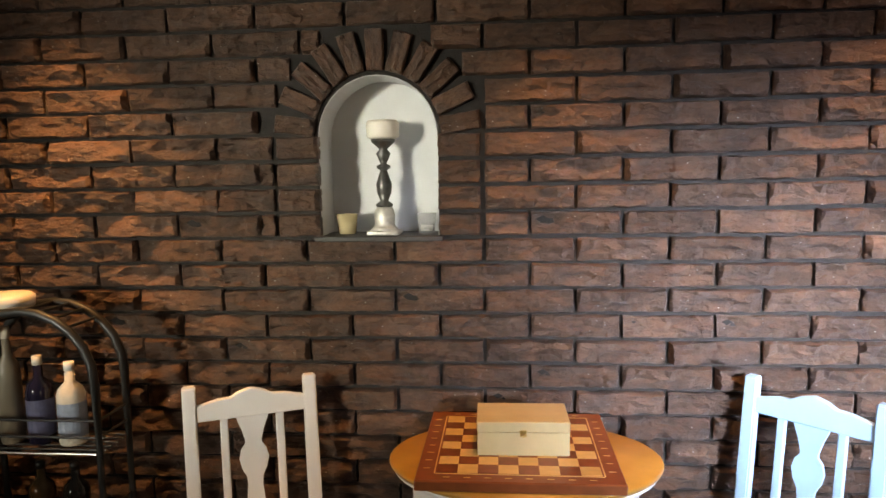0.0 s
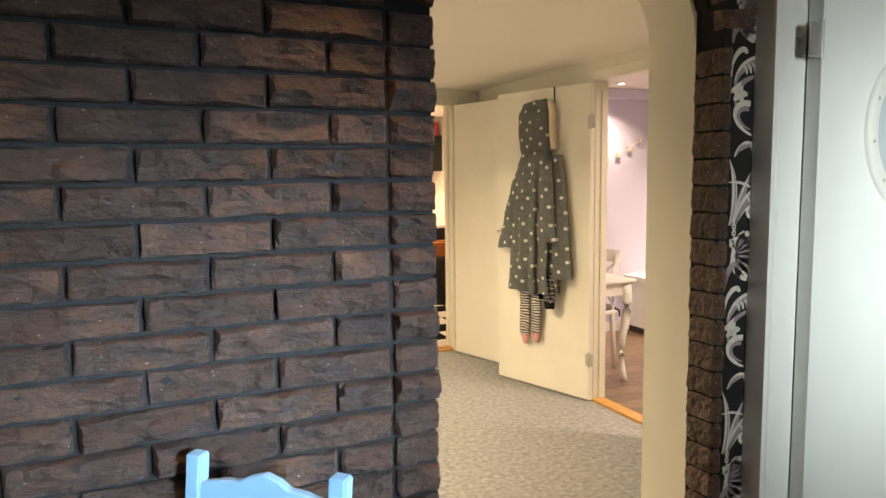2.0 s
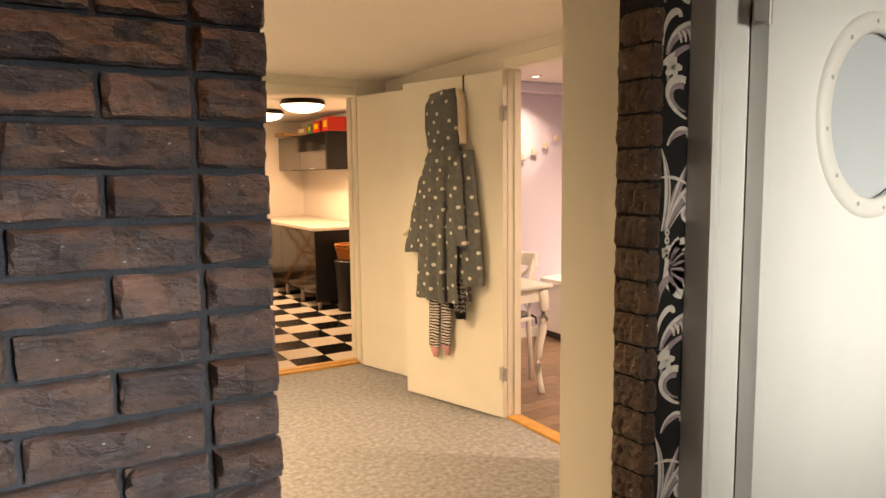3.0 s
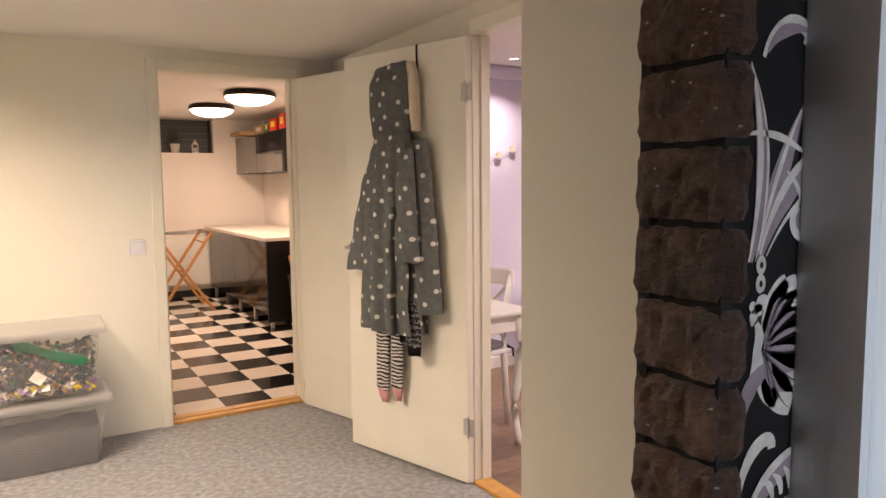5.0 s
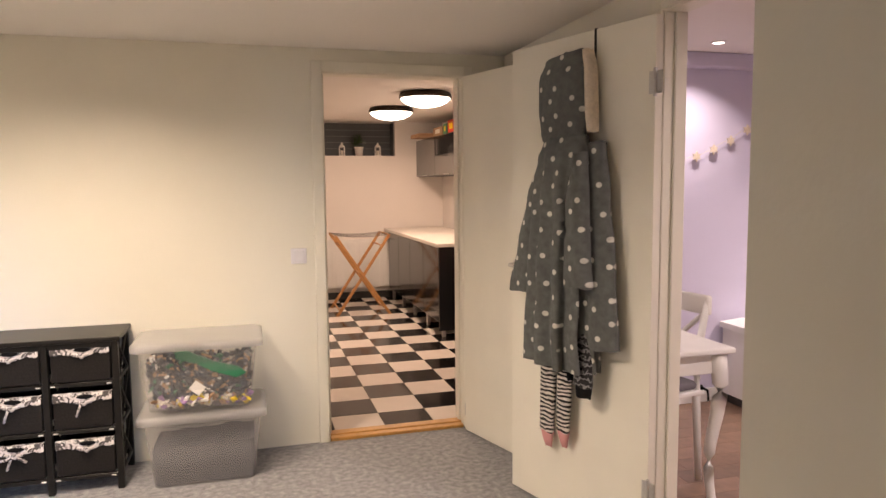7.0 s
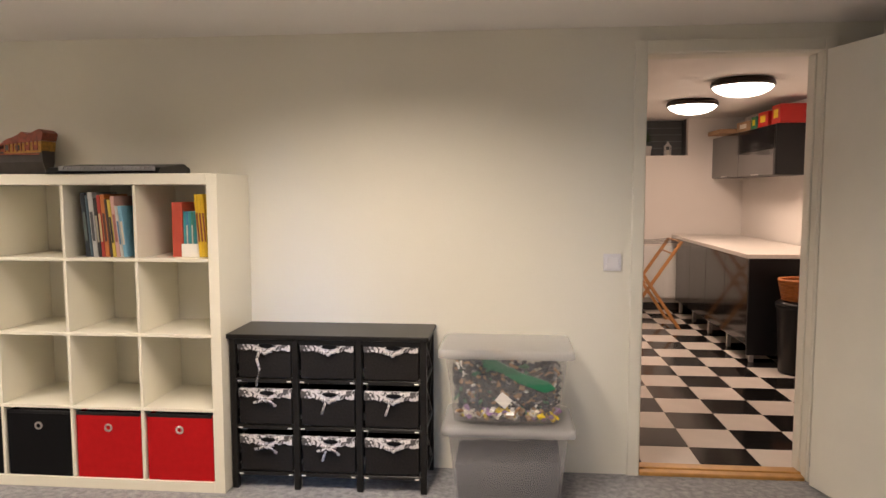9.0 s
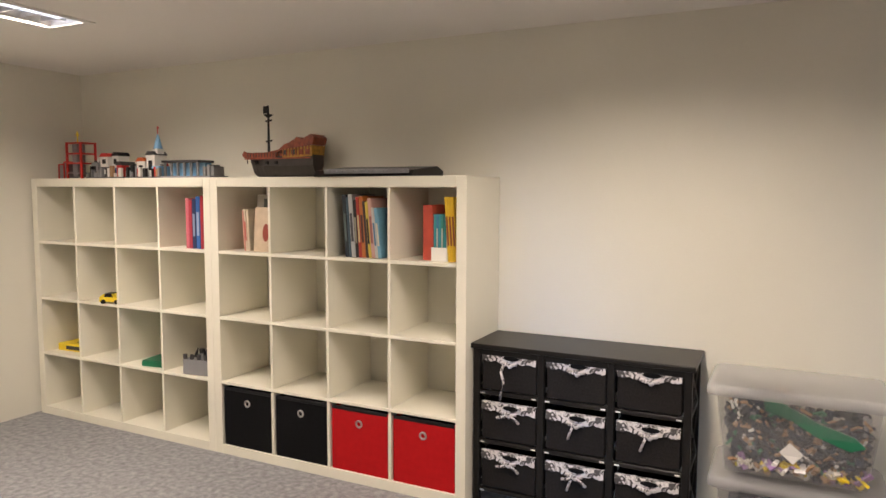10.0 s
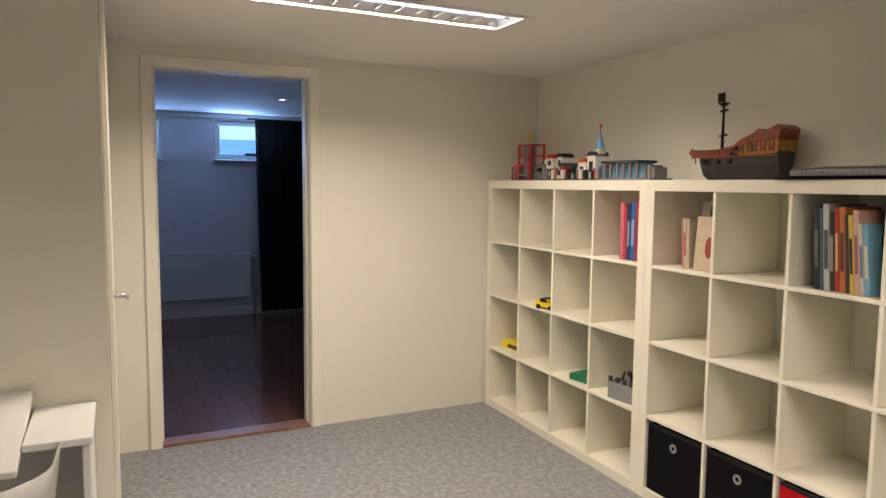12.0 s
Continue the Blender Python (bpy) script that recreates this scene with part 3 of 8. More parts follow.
# ---- door linings, thresholds and leaves ----
def lining(name, along, c0, c1, plane, depth, top, room, sill, label, board=None):
    """The frame of a doorway: jambs, head and casing on the room's side. along: the axis it spans."""
    bm = bmesh.new()

    def put(a0, a1, d0, d1, z0, z1):
        d0, d1 = sorted((d0, d1))
        if along == "x":
            soft_box(bm, a0, d0, z0, a1, d1, z1, 0.003, 1)
        else:
            soft_box(bm, d0, a0, z0, d1, a1, z1, 0.003, 1)
    inner, outer = plane, plane + depth
    put(c0 - 0.03, c0, inner, outer, 0, top + 0.03)
    put(c1, c1 + 0.03, inner, outer, 0, top + 0.03)
    put(c0, c1, inner, outer, top, top + 0.03)
    stop = inner + depth * 0.45
    put(c0, c0 + 0.012, stop, outer, 0, top)
    put(c1 - 0.012, c1, stop, outer, 0, top)
    front = plane - room * 0.016
    put(c0 - 0.062, c0 - 0.004, front, plane, 0, top + 0.062)
    put(c1 + 0.004, c1 + 0.062, front, plane, 0, top + 0.062)
    put(c0 - 0.004, c1 + 0.004, front, plane, top + 0.004, top + 0.062)
    ob = structure(name, bm, M_TRIM, label, "door frame")
    bm = bmesh.new()
    a, b = sorted((plane - room * 0.006, plane + depth - room * 0.004))
    if along == "x":
        soft_box(bm, c0, a, -0.012, c1, b, sill, 0.006, 2)
        soft_box(bm, c0, a + 0.045, sill - 0.004, c1, b - 0.02, sill + 0.008, 0.006, 2)
    else:
        soft_box(bm, a, c0, -0.012, b, c1, sill, 0.006, 2)
    part("threshold", bm, board or M_OAK, ob, "dark brown wooden threshold" if board else "varnished oak threshold")
    return ob


lining("trim_kitchen", "x", KIT_L, KIT_R, NORTH, 0.13, 2.05, 1, 0.018, "cream painted frame of the kitchen doorway")
lining("trim_lavender", "y", PINK_S, PINK_N, EAST, 0.088, 2.05, 1, 0.016, "cream painted frame of a doorway")
lining("trim_dark_room", "y", DARK_S, DARK_N, WEST, -0.12, 2.06, -1, 0.014, "cream painted frame of an open doorway",
       material("dark_oak_threshold", (0.20, 0.085, 0.03), 0.35, vary=0.2, scale=18))


def handle_parts(parent, x, z, side, y):
    bm = bmesh.new()
    s = side
    lathe(bm, [(0.024, 0), (0.026, 0.004), (0.02, 0.008)], 16, Matrix.Translation((x, y, z)) @ pose(0, 0, 0, -90 * s))
    lathe(bm, [(0.009, 0), (0.009, 0.045)], 10, Matrix.Translation((x, y, z)) @ pose(0, 0, 0, -90 * s))
    pipe(bm, [(x, y + s * 0.045, z), (x - 0.03, y + s * 0.047, z), (x - 0.08, y + s * 0.046, z - 0.003), (x - 0.115, y + s * 0.044, z - 0.006)], [0.009, 0.009, 0.008, 0.007], 10)
    part("door_handle", bm, M_CHROME, parent, "brushed steel lever handle", True)
    bm = bmesh.new()
    lathe(bm, [(0.022, 0), (0.022, 0.005), (0.017, 0.007)], 16, Matrix.Translation((x, y, z - 0.075)) @ pose(0, 0, 0, -90 * s))
    lathe(bm, [(0.006, 0.007), (0.006, 0.011)], 10, Matrix.Translation((x, y, z - 0.075)) @ pose(0, 0, 0, -90 * s))
    part("lock_rosette", bm, M_CHROME, parent, "round steel lock rosette")


def hinge_part(parent, x, y, z, w=0.03):
    bm = bmesh.new()
    soft_box(bm, x - w, y - 0.0015, z - 0.04, x + w, y + 0.0025, z + 0.04, 0.001, 1)
    lathe(bm, [(0.007, -0.05), (0.007, 0.05)], 10, Matrix.Translation((x, y + 0.004, z)))
    for sx in (-0.7, 0.7):
        for dz in (-0.026, 0, 0.026):
            lathe(bm, [(0.004, 0), (0.003, 0.0015)], 8, Matrix.Translation((x + sx * w, y + 0.0025, z + dz)) @ pose(0, 0, 0, -90))
    part("hinge", bm, M_HINGE, parent, "nickel-plated hinge plate")


def leaf_door(name, m, width, height, y0, y1, label):
    d = thing(name, m, label, "door")
    tagged(d, kind="structure")
    bm = bmesh.new()
    soft_box(bm, 0, y0, 0.012, width, y1, height, 0.003, 2)
    part("door_leaf", bm, M_TRIM, d)
    return d


LEAN = math.degrees(math.atan2(0.954, -0.298))
door = leaf_door("door_1", pose(3.449, 4.66, 0, 0, 0, LEAN), 0.81, 2.04, -0.04, 0, "smooth cream door standing wide open")
handle_parts(door, 0.775, 1.075, 1, 0.0)
hinge_part(door, -0.004, 0.002, 1.80)
hinge_part(door, -0.004, 0.002, 0.28)
door = leaf_door("door_2", pose(3.216, 6.201, 0, 0, 0, -72.7), 0.735, 2.045, 0, 0.04, "smooth cream kitchen door standing open against the wall")
bm = bmesh.new()
soft_box(bm, 0.0, -0.002, 0.10, 0.003, 0.03, 0.17, 0.001, 1)
part("hinge", bm, M_HINGE, door)

# closet door, seen by its knob only
bm = bmesh.new()
soft_box(bm, -1.95, CLOSET_Y, 0.02, -1.12, CLOSET_Y + 0.018, 2.05, 0.003, 1)
closet = structure("door_3", bm, M_TRIM, "flat cream closet door", "door")
bm = bmesh.new()
rod(bm, (-1.26, CLOSET_Y + 0.018, 1.05), (-1.26, CLOSET_Y + 0.06, 1.05), 0.009, 12)
lathe(bm, [(0.0, 0), (0.015, 0.001), (0.016, 0.008), (0.013, 0.012)], 14, pose(-1.26, CLOSET_Y + 0.055, 1.05, -90), True)
part("knob", bm, M_CHROME, closet, "small steel knob", True)

# skirting of the kitchen and lavender room
bm = bmesh.new()
soft_box(bm, 1.9, KIT_FAR - 0.015, -0.01, KIT_EAST, KIT_FAR, 0.085, 0.003, 1)
structure("baseboard_kitchen", bm, M_SKIRT, "black baseboard", "baseboard")
bm = bmesh.new()
soft_box(bm, EAST_OUT, 6.255, 0, 7.2, 6.27, 0.09, 0.003, 1)
structure("baseboard_lavender", bm, M_WHITE, "white baseboard", "baseboard")
bm = bmesh.new()
soft_box(bm, EAST_OUT, 6.20, 2.155, 7.2, 6.27, 2.25, 0.01, 1)
structure("trim_lavender_cornice", bm, M_LAVENDER, "boxed edge under the ceiling", "trim")
bm = bmesh.new()
soft_box(bm, DFAR, 1.9, 2.15, DFAR + 0.02, 7.1, 2.2, 0.004, 1)
structure("trim_dark_cornice", bm, M_WHITE, "white strip under the ceiling", "trim")
bm = bmesh.new()
soft_box(bm, DFAR, 1.9, -0.01, DFAR + 0.015, 7.1, 0.08, 0.004, 1)
structure("baseboard_dark_room", bm, M_DARKWALL, "pale baseboard", "baseboard")


# ---- light switch ----
M_SWITCH = material("switch_plastic", (0.74, 0.73, 0.76), 0.3, vary=0.02)
sw = thing("light_switch", pose(2.29, NORTH, 1.062), "square white plastic light switch on the wall", "switch")
bm = bmesh.new()
soft_box(bm, -0.042, -0.016, -0.042, 0.042, 0, 0.042, 0.003, 2)
part("cover_plate", bm, M_SWITCH, sw)
bm = bmesh.new()
soft_box(bm, -0.028, -0.024, -0.028, 0.028, -0.012, 0.028, 0.003, 2)
part("rocker", bm, M_SWITCH, sw)


# ---- recessed ceiling lights ----
def ceiling_light(x):
    t = thing("ceiling_light", pose(x, 0, CEIL), "recessed fluorescent ceiling light with shiny louvre, lit", "ceiling light", "playroom ceiling lights")
    bm = bmesh.new()
    for a0, b0, a1, b1 in ((-0.155, TUBE_Y0 - 0.035, -0.122, TUBE_Y1 + 0.035), (0.122, TUBE_Y0 - 0.035, 0.155, TUBE_Y1 + 0.035),
                           (-0.122, TUBE_Y0 - 0.035, 0.122, TUBE_Y0), (-0.122, TUBE_Y1, 0.122, TUBE_Y1 + 0.035)):
        soft_box(bm, a0, b0, -0.006, a1, b1, 0.004, 0.002, 1)
    part("frame", bm, M_PLASTIC, t)
    bm = bmesh.new()
    prism(bm, [(-0.122, 0.01), (-0.10, 0.078), (0.10, 0.078), (0.122, 0.01), (0.126, 0.01), (0.104, 0.084), (-0.104, 0.084), (-0.126, 0.01)], TUBE_Y0, TUBE_Y1)
    part("reflector", bm, M_CHROME, t)
    for tx in (-0.05, 0.05):
        bm = bmesh.new()
        rod(bm, (tx, TUBE_Y0 + 0.02, 0.06), (tx, TUBE_Y1 - 0.02, 0.06), 0.013, 12)
        part("tube", bm, M_TUBE, t, "glowing fluorescent tube", True)
    n = 13
    for i in range(n):
        y = TUBE_Y0 + (i + 0.5) * (TUBE_Y1 - TUBE_Y0) / n
        bm = bmesh.new()
        prism(bm, [(-0.003, 0.014), (0.003, 0.014), (0.0008, 0.04), (-0.0008, 0.04)], -0.118, 0.118, Matrix.Translation((0, y, 0)) @ pose(0, 0, 0, 0, 0, 90))
        part("louvre_blade", bm, M_CHROME, t)
    bm = bmesh.new()
    prism(bm, [(-0.003, 0.014), (0.003, 0.014), (0.0008, 0.04), (-0.0008, 0.04)], TUBE_Y0 + 0.005, TUBE_Y1 - 0.005)
    part("centre_blade", bm, M_CHROME, t)


for tx in TUBE_X:
    ceiling_light(tx)


# ---- cube shelves ----
CELL, THIN, THICK, SIDE = 0.335, 0.016, 0.05, 1.49
SHELF_Y0, SHELF_Y1 = 5.886, 6.272


def shelf_unit(x0, label):
    t = thing("cube_shelf", pose(x0, SHELF_Y0, 0), label, "bookshelf", "cube shelves along the wall")
    d = SHELF_Y1 - SHELF_Y0

    def slab(name, a, b, c, e, front=0.0):
        bm = bmesh.new()
        soft_box(bm, a, front, b, c, d, e, 0.0015, 1)
        part(name, bm, M_SHELF, t)
    slab("side_panel", 0, 0, THICK, SIDE)
    slab("side_panel", SIDE - THICK, 0, SIDE, SIDE)
    slab("bottom_panel", THICK, 0, SIDE - THICK, THICK)
    slab("top_panel", THICK, SIDE - THICK, SIDE - THICK, SIDE)
    for i in range(3):
        z = THICK + (i + 1) * CELL + i * THIN
        slab("shelf", THICK, z, SIDE - THICK, z + THIN, 0.002)
        for k in range(4):
            zz = THICK + k * (CELL + THIN)
            slab("divider", z, zz, z + THIN, zz + CELL, 0.004)
    return t


SX1, SX2 = -2.502, -1.012
shelf_unit(SX1, "white cube bookshelf mostly empty, standing on the carpet")
shelf_unit(SX2, "white cube bookshelf with books above and storage boxes below")


def cell(x0, col, row):
    """Left edge, floor and front of a compartment; rows counted from the bottom."""
    return x0 + THICK + col * (CELL + THIN), SHELF_Y0, THICK + row * (CELL + THIN)


def storage_box(col, mat, rim, label, name="storage_box"):
    x, y, z = cell(SX2, col, 0)
    t = thing(name, pose(x + CELL / 2, y + 0.012, z), label, "storage box", "fabric boxes in the shelf")
    bm = bmesh.new()
    w, h, d = 0.160, 0.315, 0.35
    soft_box(bm, -w, 0, 0, w, 0.006, h, 0.003, 2)
    soft_box(bm, -w, d - 0.006, 0, w, d, h, 0.003, 2)
    soft_box(bm, -w, 0.006, 0, -w + 0.006, d - 0.006, h, 0.002, 1)
    soft_box(bm, w - 0.006, 0.006, 0, w, d - 0.006, h, 0.002, 1)
    soft_box(bm, -w + 0.006, 0.006, 0, w - 0.006, d - 0.006, 0.006, 0.002, 1)
    part("body", bm, mat, t)
    bm = bmesh.new()
    soft_box(bm, -w + 0.002, -0.002, h - 0.012, w - 0.002, 0.003, h + 0.006, 0.002, 1)
    soft_box(bm, -w + 0.007, 0.007, h - 0.02, w - 0.007, d - 0.007, h - 0.014, 0.002, 1)
    part("rim", bm, rim, t, "dark piped rim")
    bm = bmesh.new()
    n, r0, r1 = 20, 0.011, 0.020
    vs = []
    for r, yy in ((r0, 0.0), (r0, -0.004), ((r0 + r1) / 2, -0.006), (r1, -0.003), (r1, 0.0)):
        vs.append([bm.verts.new((r * math.cos(2 * math.pi * i / n), yy, 0.245 + r * math.sin(2 * math.pi * i / n))) for i in range(n)])
    for a, b in zip(vs, vs[1:]):
        for i in range(n):
            bm.faces.new((a[i], a[(i + 1) % n], b[(i + 1) % n], b[i]))
    part("grommet", bm, M_CHROME, t, "round metal finger ring", True)


storage_box(0, M_BLACKFAB, M_BLACK, "black fabric storage box with a metal ring")
storage_box(1, M_BLACKFAB, M_BLACK, "black fabric storage box with a metal ring")
storage_box(2, M_REDFAB, M_BLACK, "red fabric storage box with a metal ring")
storage_box(3, M_REDFAB, M_BLACK, "red fabric storage box with a metal ring")

cover_cache = {}


def cover(colour):
    if colour not in cover_cache:
        cover_cache[colour] = material("book_cover", colour, 0.45, vary=0.12, scale=20)
    return cover_cache[colour]


def book(x, y, z, thick, height, depth, colour, lean=0.0, words="book", stripe=None):
    """A book standing on its lower edge, spine towards the room; lean in degrees."""
    t = thing("book", pose(x, y, z, 0, lean, 0), words, "book", "books on the shelves")
    bm = bmesh.new()
    soft_box(bm, 0, 0, 0, thick, 0.004, height, 0.0015, 1)
    soft_box(bm, 0, 0.004, 0, 0.0025, depth, height, 0.001, 1)
    soft_box(bm, thick - 0.0025, 0.004, 0, thick, depth, height, 0.001, 1)
    part("cover", bm, cover(colour), t)
    bm = bmesh.new()
    box(bm, 0.0027, 0.0045, 0.003, thick - 0.0027, depth - 0.004, height - 0.004)
    part("pages", bm, M_PAPER, t)
    if stripe:
        bm = bmesh.new()
        box(bm, thick * 0.2, -0.001, height * 0.25, thick * 0.8, 0.0005, height * 0.7)
        part("spine_title", bm, cover(stripe), t)


# upper right compartments of the near shelf
def row_of_books(x0, col, row, start, yoff, rows):
    x, y, z = cell(x0, col, row)
    x += start
    for thick, height, depth, colour, lean, words, stripe in rows:
        book(x, y + yoff, z + 0.001, thick, height, depth, colour, lean, words, stripe)
        x += thick + 0.002


CREAM, YEL, PNK, TEAL, NAVY = (0.6, 0.52, 0.4), (0.55, 0.42, 0.06), (0.55, 0.33, 0.28), (0.04, 0.28, 0.32), (0.02, 0.03, 0.10)
row_of_books(SX2, 0, 3, 0.135, 0.05, (
    (0.010, 0.215, 0.17, (0.55, 0.25, 0.2), -4, "thin pink paperback leaning on the shelf", None),
    (0.012, 0.222, 0.17, CREAM, -4, "thin cream paperback leaning on the shelf", (0.5, 0.1, 0.08)),
    (0.012, 0.218, 0.18, CREAM, -3, "thin cream picture book on the shelf", None)))
row_of_books(SX2, 2, 3, 0.085, 0.03, (
    (0.020, 0.300, 0.21, (0.012, 0.018, 0.026), -4, "tall black picture book on the shelf", (0.10, 0.13, 0.12)),
    (0.012, 0.288, 0.21, (0.05, 0.09, 0.12), -4, "thin dark blue book on the shelf", None),
    (0.022, 0.302, 0.21, (0.42, 0.43, 0.43), -4, "tall pale grey hardback on the shelf", (0.06, 0.06, 0.07)),
    (0.016, 0.276, 0.20, (0.02, 0.02, 0.022), -4, "narrow black book on the shelf", (0.30, 0.28, 0.22)),
    (0.016, 0.290, 0.20, (0.34, 0.03, 0.02), -4, "red hardback on the shelf", (0.5, 0.38, 0.2)),
    (0.020, 0.292, 0.20, (0.45, 0.14, 0.03), -4, "orange-brown hardback on the shelf", (0.09, 0.03, 0.02)),
    (0.012, 0.270, 0.20, (0.05, 0.03, 0.025), -5, "thin dark brown book on the shelf", None),
    (0.015, 0.268, 0.20, YEL, -5, "yellow and black striped book", (0.015, 0.015, 0.015)),
    (0.018, 0.284, 0.20, PNK, -5, "faded pink hardback on the shelf", (0.3, 0.12, 0.1)),
    (0.014, 0.240, 0.20, (0.5, 0.5, 0.47), -6, "thin white paperback on the shelf", (0.1, 0.2, 0.3)),
    (0.016, 0.238, 0.20, (0.16, 0.36, 0.50), -6, "pale blue paperback on the shelf", CREAM)))
x, y, z = cell(SX2, 2, 3)
book(x + 0.286, y + 0.09, z + 0.001, 0.03, 0.30, 0.2, (0.04, 0.035, 0.035), 0, "dark hardback at the end of the row", None)
# picture book shown from its front, leaning on the back of the row
x, y, z = cell(SX2, 0, 3)
t = thing("picture_book", pose(x + 0.255, y + 0.055, z + 0.001, -5, 0, 4), "cream picture book with a red figure on the cover", "book")
bm = bmesh.new()
soft_box(bm, -0.06, 0, 0, 0.07, 0.012, 0.232, 0.002, 1)
part("cover", bm, cover((0.58, 0.46, 0.33)), t)
bm = bmesh.new()
lathe(bm, [(0.022, 0), (0.026, 0.0012)], 14, pose(0.015, 0, 0.10, 90) @ Matrix.Diagonal((0.8, 1.8, 1, 1)))
part("cover_print", bm, cover((0.30, 0.05, 0.03)), t, "dark red printed shape")
t = thing("picture_book", pose(x + 0.215, y + 0.13, z + 0.001, -5, 0, 0), "grey picture book with a dark print", "book")
bm = bmesh.new()
soft_box(bm, -0.08, 0, 0, 0.10, 0.012, 0.297, 0.002, 1)
part("cover", bm, cover((0.42, 0.40, 0.34)), t)
bm = bmesh.new()
soft_box(bm, -0.03, -0.0012, 0.21, 0.09, 0, 0.275, 0.0004, 1)
part("cover_print", bm, cover((0.10, 0.11, 0.09)), t)
# magazines
row_of_books(SX2, 3, 3, 0.135, 0.07, (
    (0.050, 0.255, 0.2, (0.48, 0.07, 0.04), 0, "broad red hardback on the shelf", None),))
for i, c in enumerate((TEAL, (0.05, 0.2, 0.36), TEAL, (0.05, 0.24, 0.2), TEAL, (0.03, 0.2, 0.4), TEAL)):
    x, y, z = cell(SX2, 3, 3)
    book(x + 0.188 + i * 0.0125, y + 0.075, z + 0.001, 0.0115, 0.212, 0.17, c, 0, "thin teal comic paperback in a row", (0.5, 0.5, 0.45) if i % 2 else None)
t = thing("magazine_holder", pose(x + 0.185, y + 0.062, z + 0.001), "low white card magazine holder on the shelf", "file holder")
bm = bmesh.new()
soft_box(bm, 0, 0, 0, 0.09, 0.004, 0.062, 0.001, 1)
soft_box(bm, -0.003, 0.0, 0, 0.0, 0.2, 0.062, 0.001, 1)
part("front", bm, M_PLASTIC, t)
for i in range(4):
    book(x + 0.276 + i * 0.0148, y + 0.045, z + 0.0015, 0.0138, 0.292, 0.2, (0.68, 0.44, 0.02), -4 if i < 3 else -2, "yellow comic paperback with a brown band", (0.22, 0.07, 0.03))

# books and toys in the far shelf
row_of_books(SX1, 3, 3, 0.175, 0.03, (
    (0.024, 0.275, 0.2, (0.62, 0.16, 0.20), 0, "bright pink paperback on the shelf", None),
    (0.020, 0.262, 0.2, (0.45, 0.04, 0.06), 0, "red hardback on the shelf", None),
    (0.026, 0.272, 0.2, NAVY, 0, "navy blue hardback with pale spine letters", (0.25, 0.3, 0.45)),
    (0.030, 0.285, 0.2, (0.03, 0.12, 0.38), 0, "blue hardback on the shelf", (0.3, 0.4, 0.6)),
    (0.020, 0.290, 0.2, (0.40, 0.03, 0.04), 0, "dark red hardback on the shelf", None)))
row_of_books(SX1, 2, 3, 0.295, 0.05, ((0.014, 0.22, 0.17, NAVY, 0, "dark blue thin book against the divider", (0.4, 0.05, 0.05)),))

x, y, z = cell(SX1, 0, 1)
t = thing("board_game", pose(x + 0.17, y + 0.08, z + 0.001, 0, 0, 4), "flat yellow cardboard game box on the shelf", "game box")
bm = bmesh.new()
soft_box(bm, -0.13, 0, 0, 0.14, 0.2, 0.045, 0.002, 1)
part("box", bm, M_YELLOW, t)
bm = bmesh.new()
soft_box(bm, -0.06, -0.0015, 0.010, 0.06, 0.001, 0.033, 0.0004, 1)
part("side_print", bm, M_DARKGREY, t)
bm = bmesh.new()
soft_box(bm, -0.03, 0.05, 0.0445, 0.10, 0.13, 0.0465, 0.0008, 1)
part("lid_print", bm, M_DARKGREY, t, "dark picture on the lid")
x, y, z = cell(SX1, 2, 1)
t = thing("green_case", pose(x + 0.25, y + 0.04, z + 0.001, 0, 0, 10), "flat dark green plastic case on the shelf", "case")
bm = bmesh.new()
soft_box(bm, -0.10, 0, 0, 0.08, 0.2, 0.030, 0.004, 2)
part("body", bm, M_GREEN, t)
bm = bmesh.new()
soft_box(bm, -0.098, 0.002, 0.03, 0.078, 0.198, 0.036, 0.003, 2)
part("lid", bm, M_GREEN, t)
x, y, z = cell(SX1, 1, 2)
t = thing("toy_car", pose(x + 0.27, y + 0.03, z + 0.001, 0, 0, 20), "small yellow and black toy car on the shelf", "toy car")
bm = bmesh.new()
prism(bm, [(-0.07, 0.012), (0.07, 0.012), (0.072, 0.032), (0.035, 0.038), (0.015, 0.058), (-0.04, 0.058), (-0.065, 0.04)], -0.03, 0.03)
part("body", bm, M_YELLOW, t)
bm = bmesh.new()
prism(bm, [(-0.035, 0.04), (0.02, 0.04), (0.008, 0.062), (-0.03, 0.062)], -0.0315, 0.0315)
part("window_band", bm, M_BLACK, t)
for wx in (-0.042, 0.042):
    for wy in (-0.031, 0.031):
        bm = bmesh.new()
        rod(bm, (wx, wy - 0.006, 0.013), (wx, wy + 0.006, 0.013), 0.013, 14)
        part("wheel", bm, M_BLACK, t)
t = thing("toy_figure", pose(x + 0.31, y + 0.10, z + 0.001), "small brown and green standing toy figure", "toy")
bm = bmesh.new()
lathe(bm, [(0.022, 0), (0.020, 0.07), (0.026, 0.10), (0.012, 0.125), (0.018, 0.15), (0.008, 0.17)], 12)
part("toy_body", bm, material("figure_paint", (0.12, 0.07, 0.04), 0.5), t, "", True)
# grey toy castle box
x, y, z = cell(SX1, 3, 1)
t = thing("toy_castle", pose(x + 0.235, y + 0.10, z + 0.001, 0, 0, 8), "grey plastic toy fort with battlements on the shelf", "toy")
bm = bmesh.new()
soft_box(bm, -0.10, -0.08, 0, 0.10, 0.08, 0.085, 0.003, 1)
part("wall", bm, M_GREY, t)
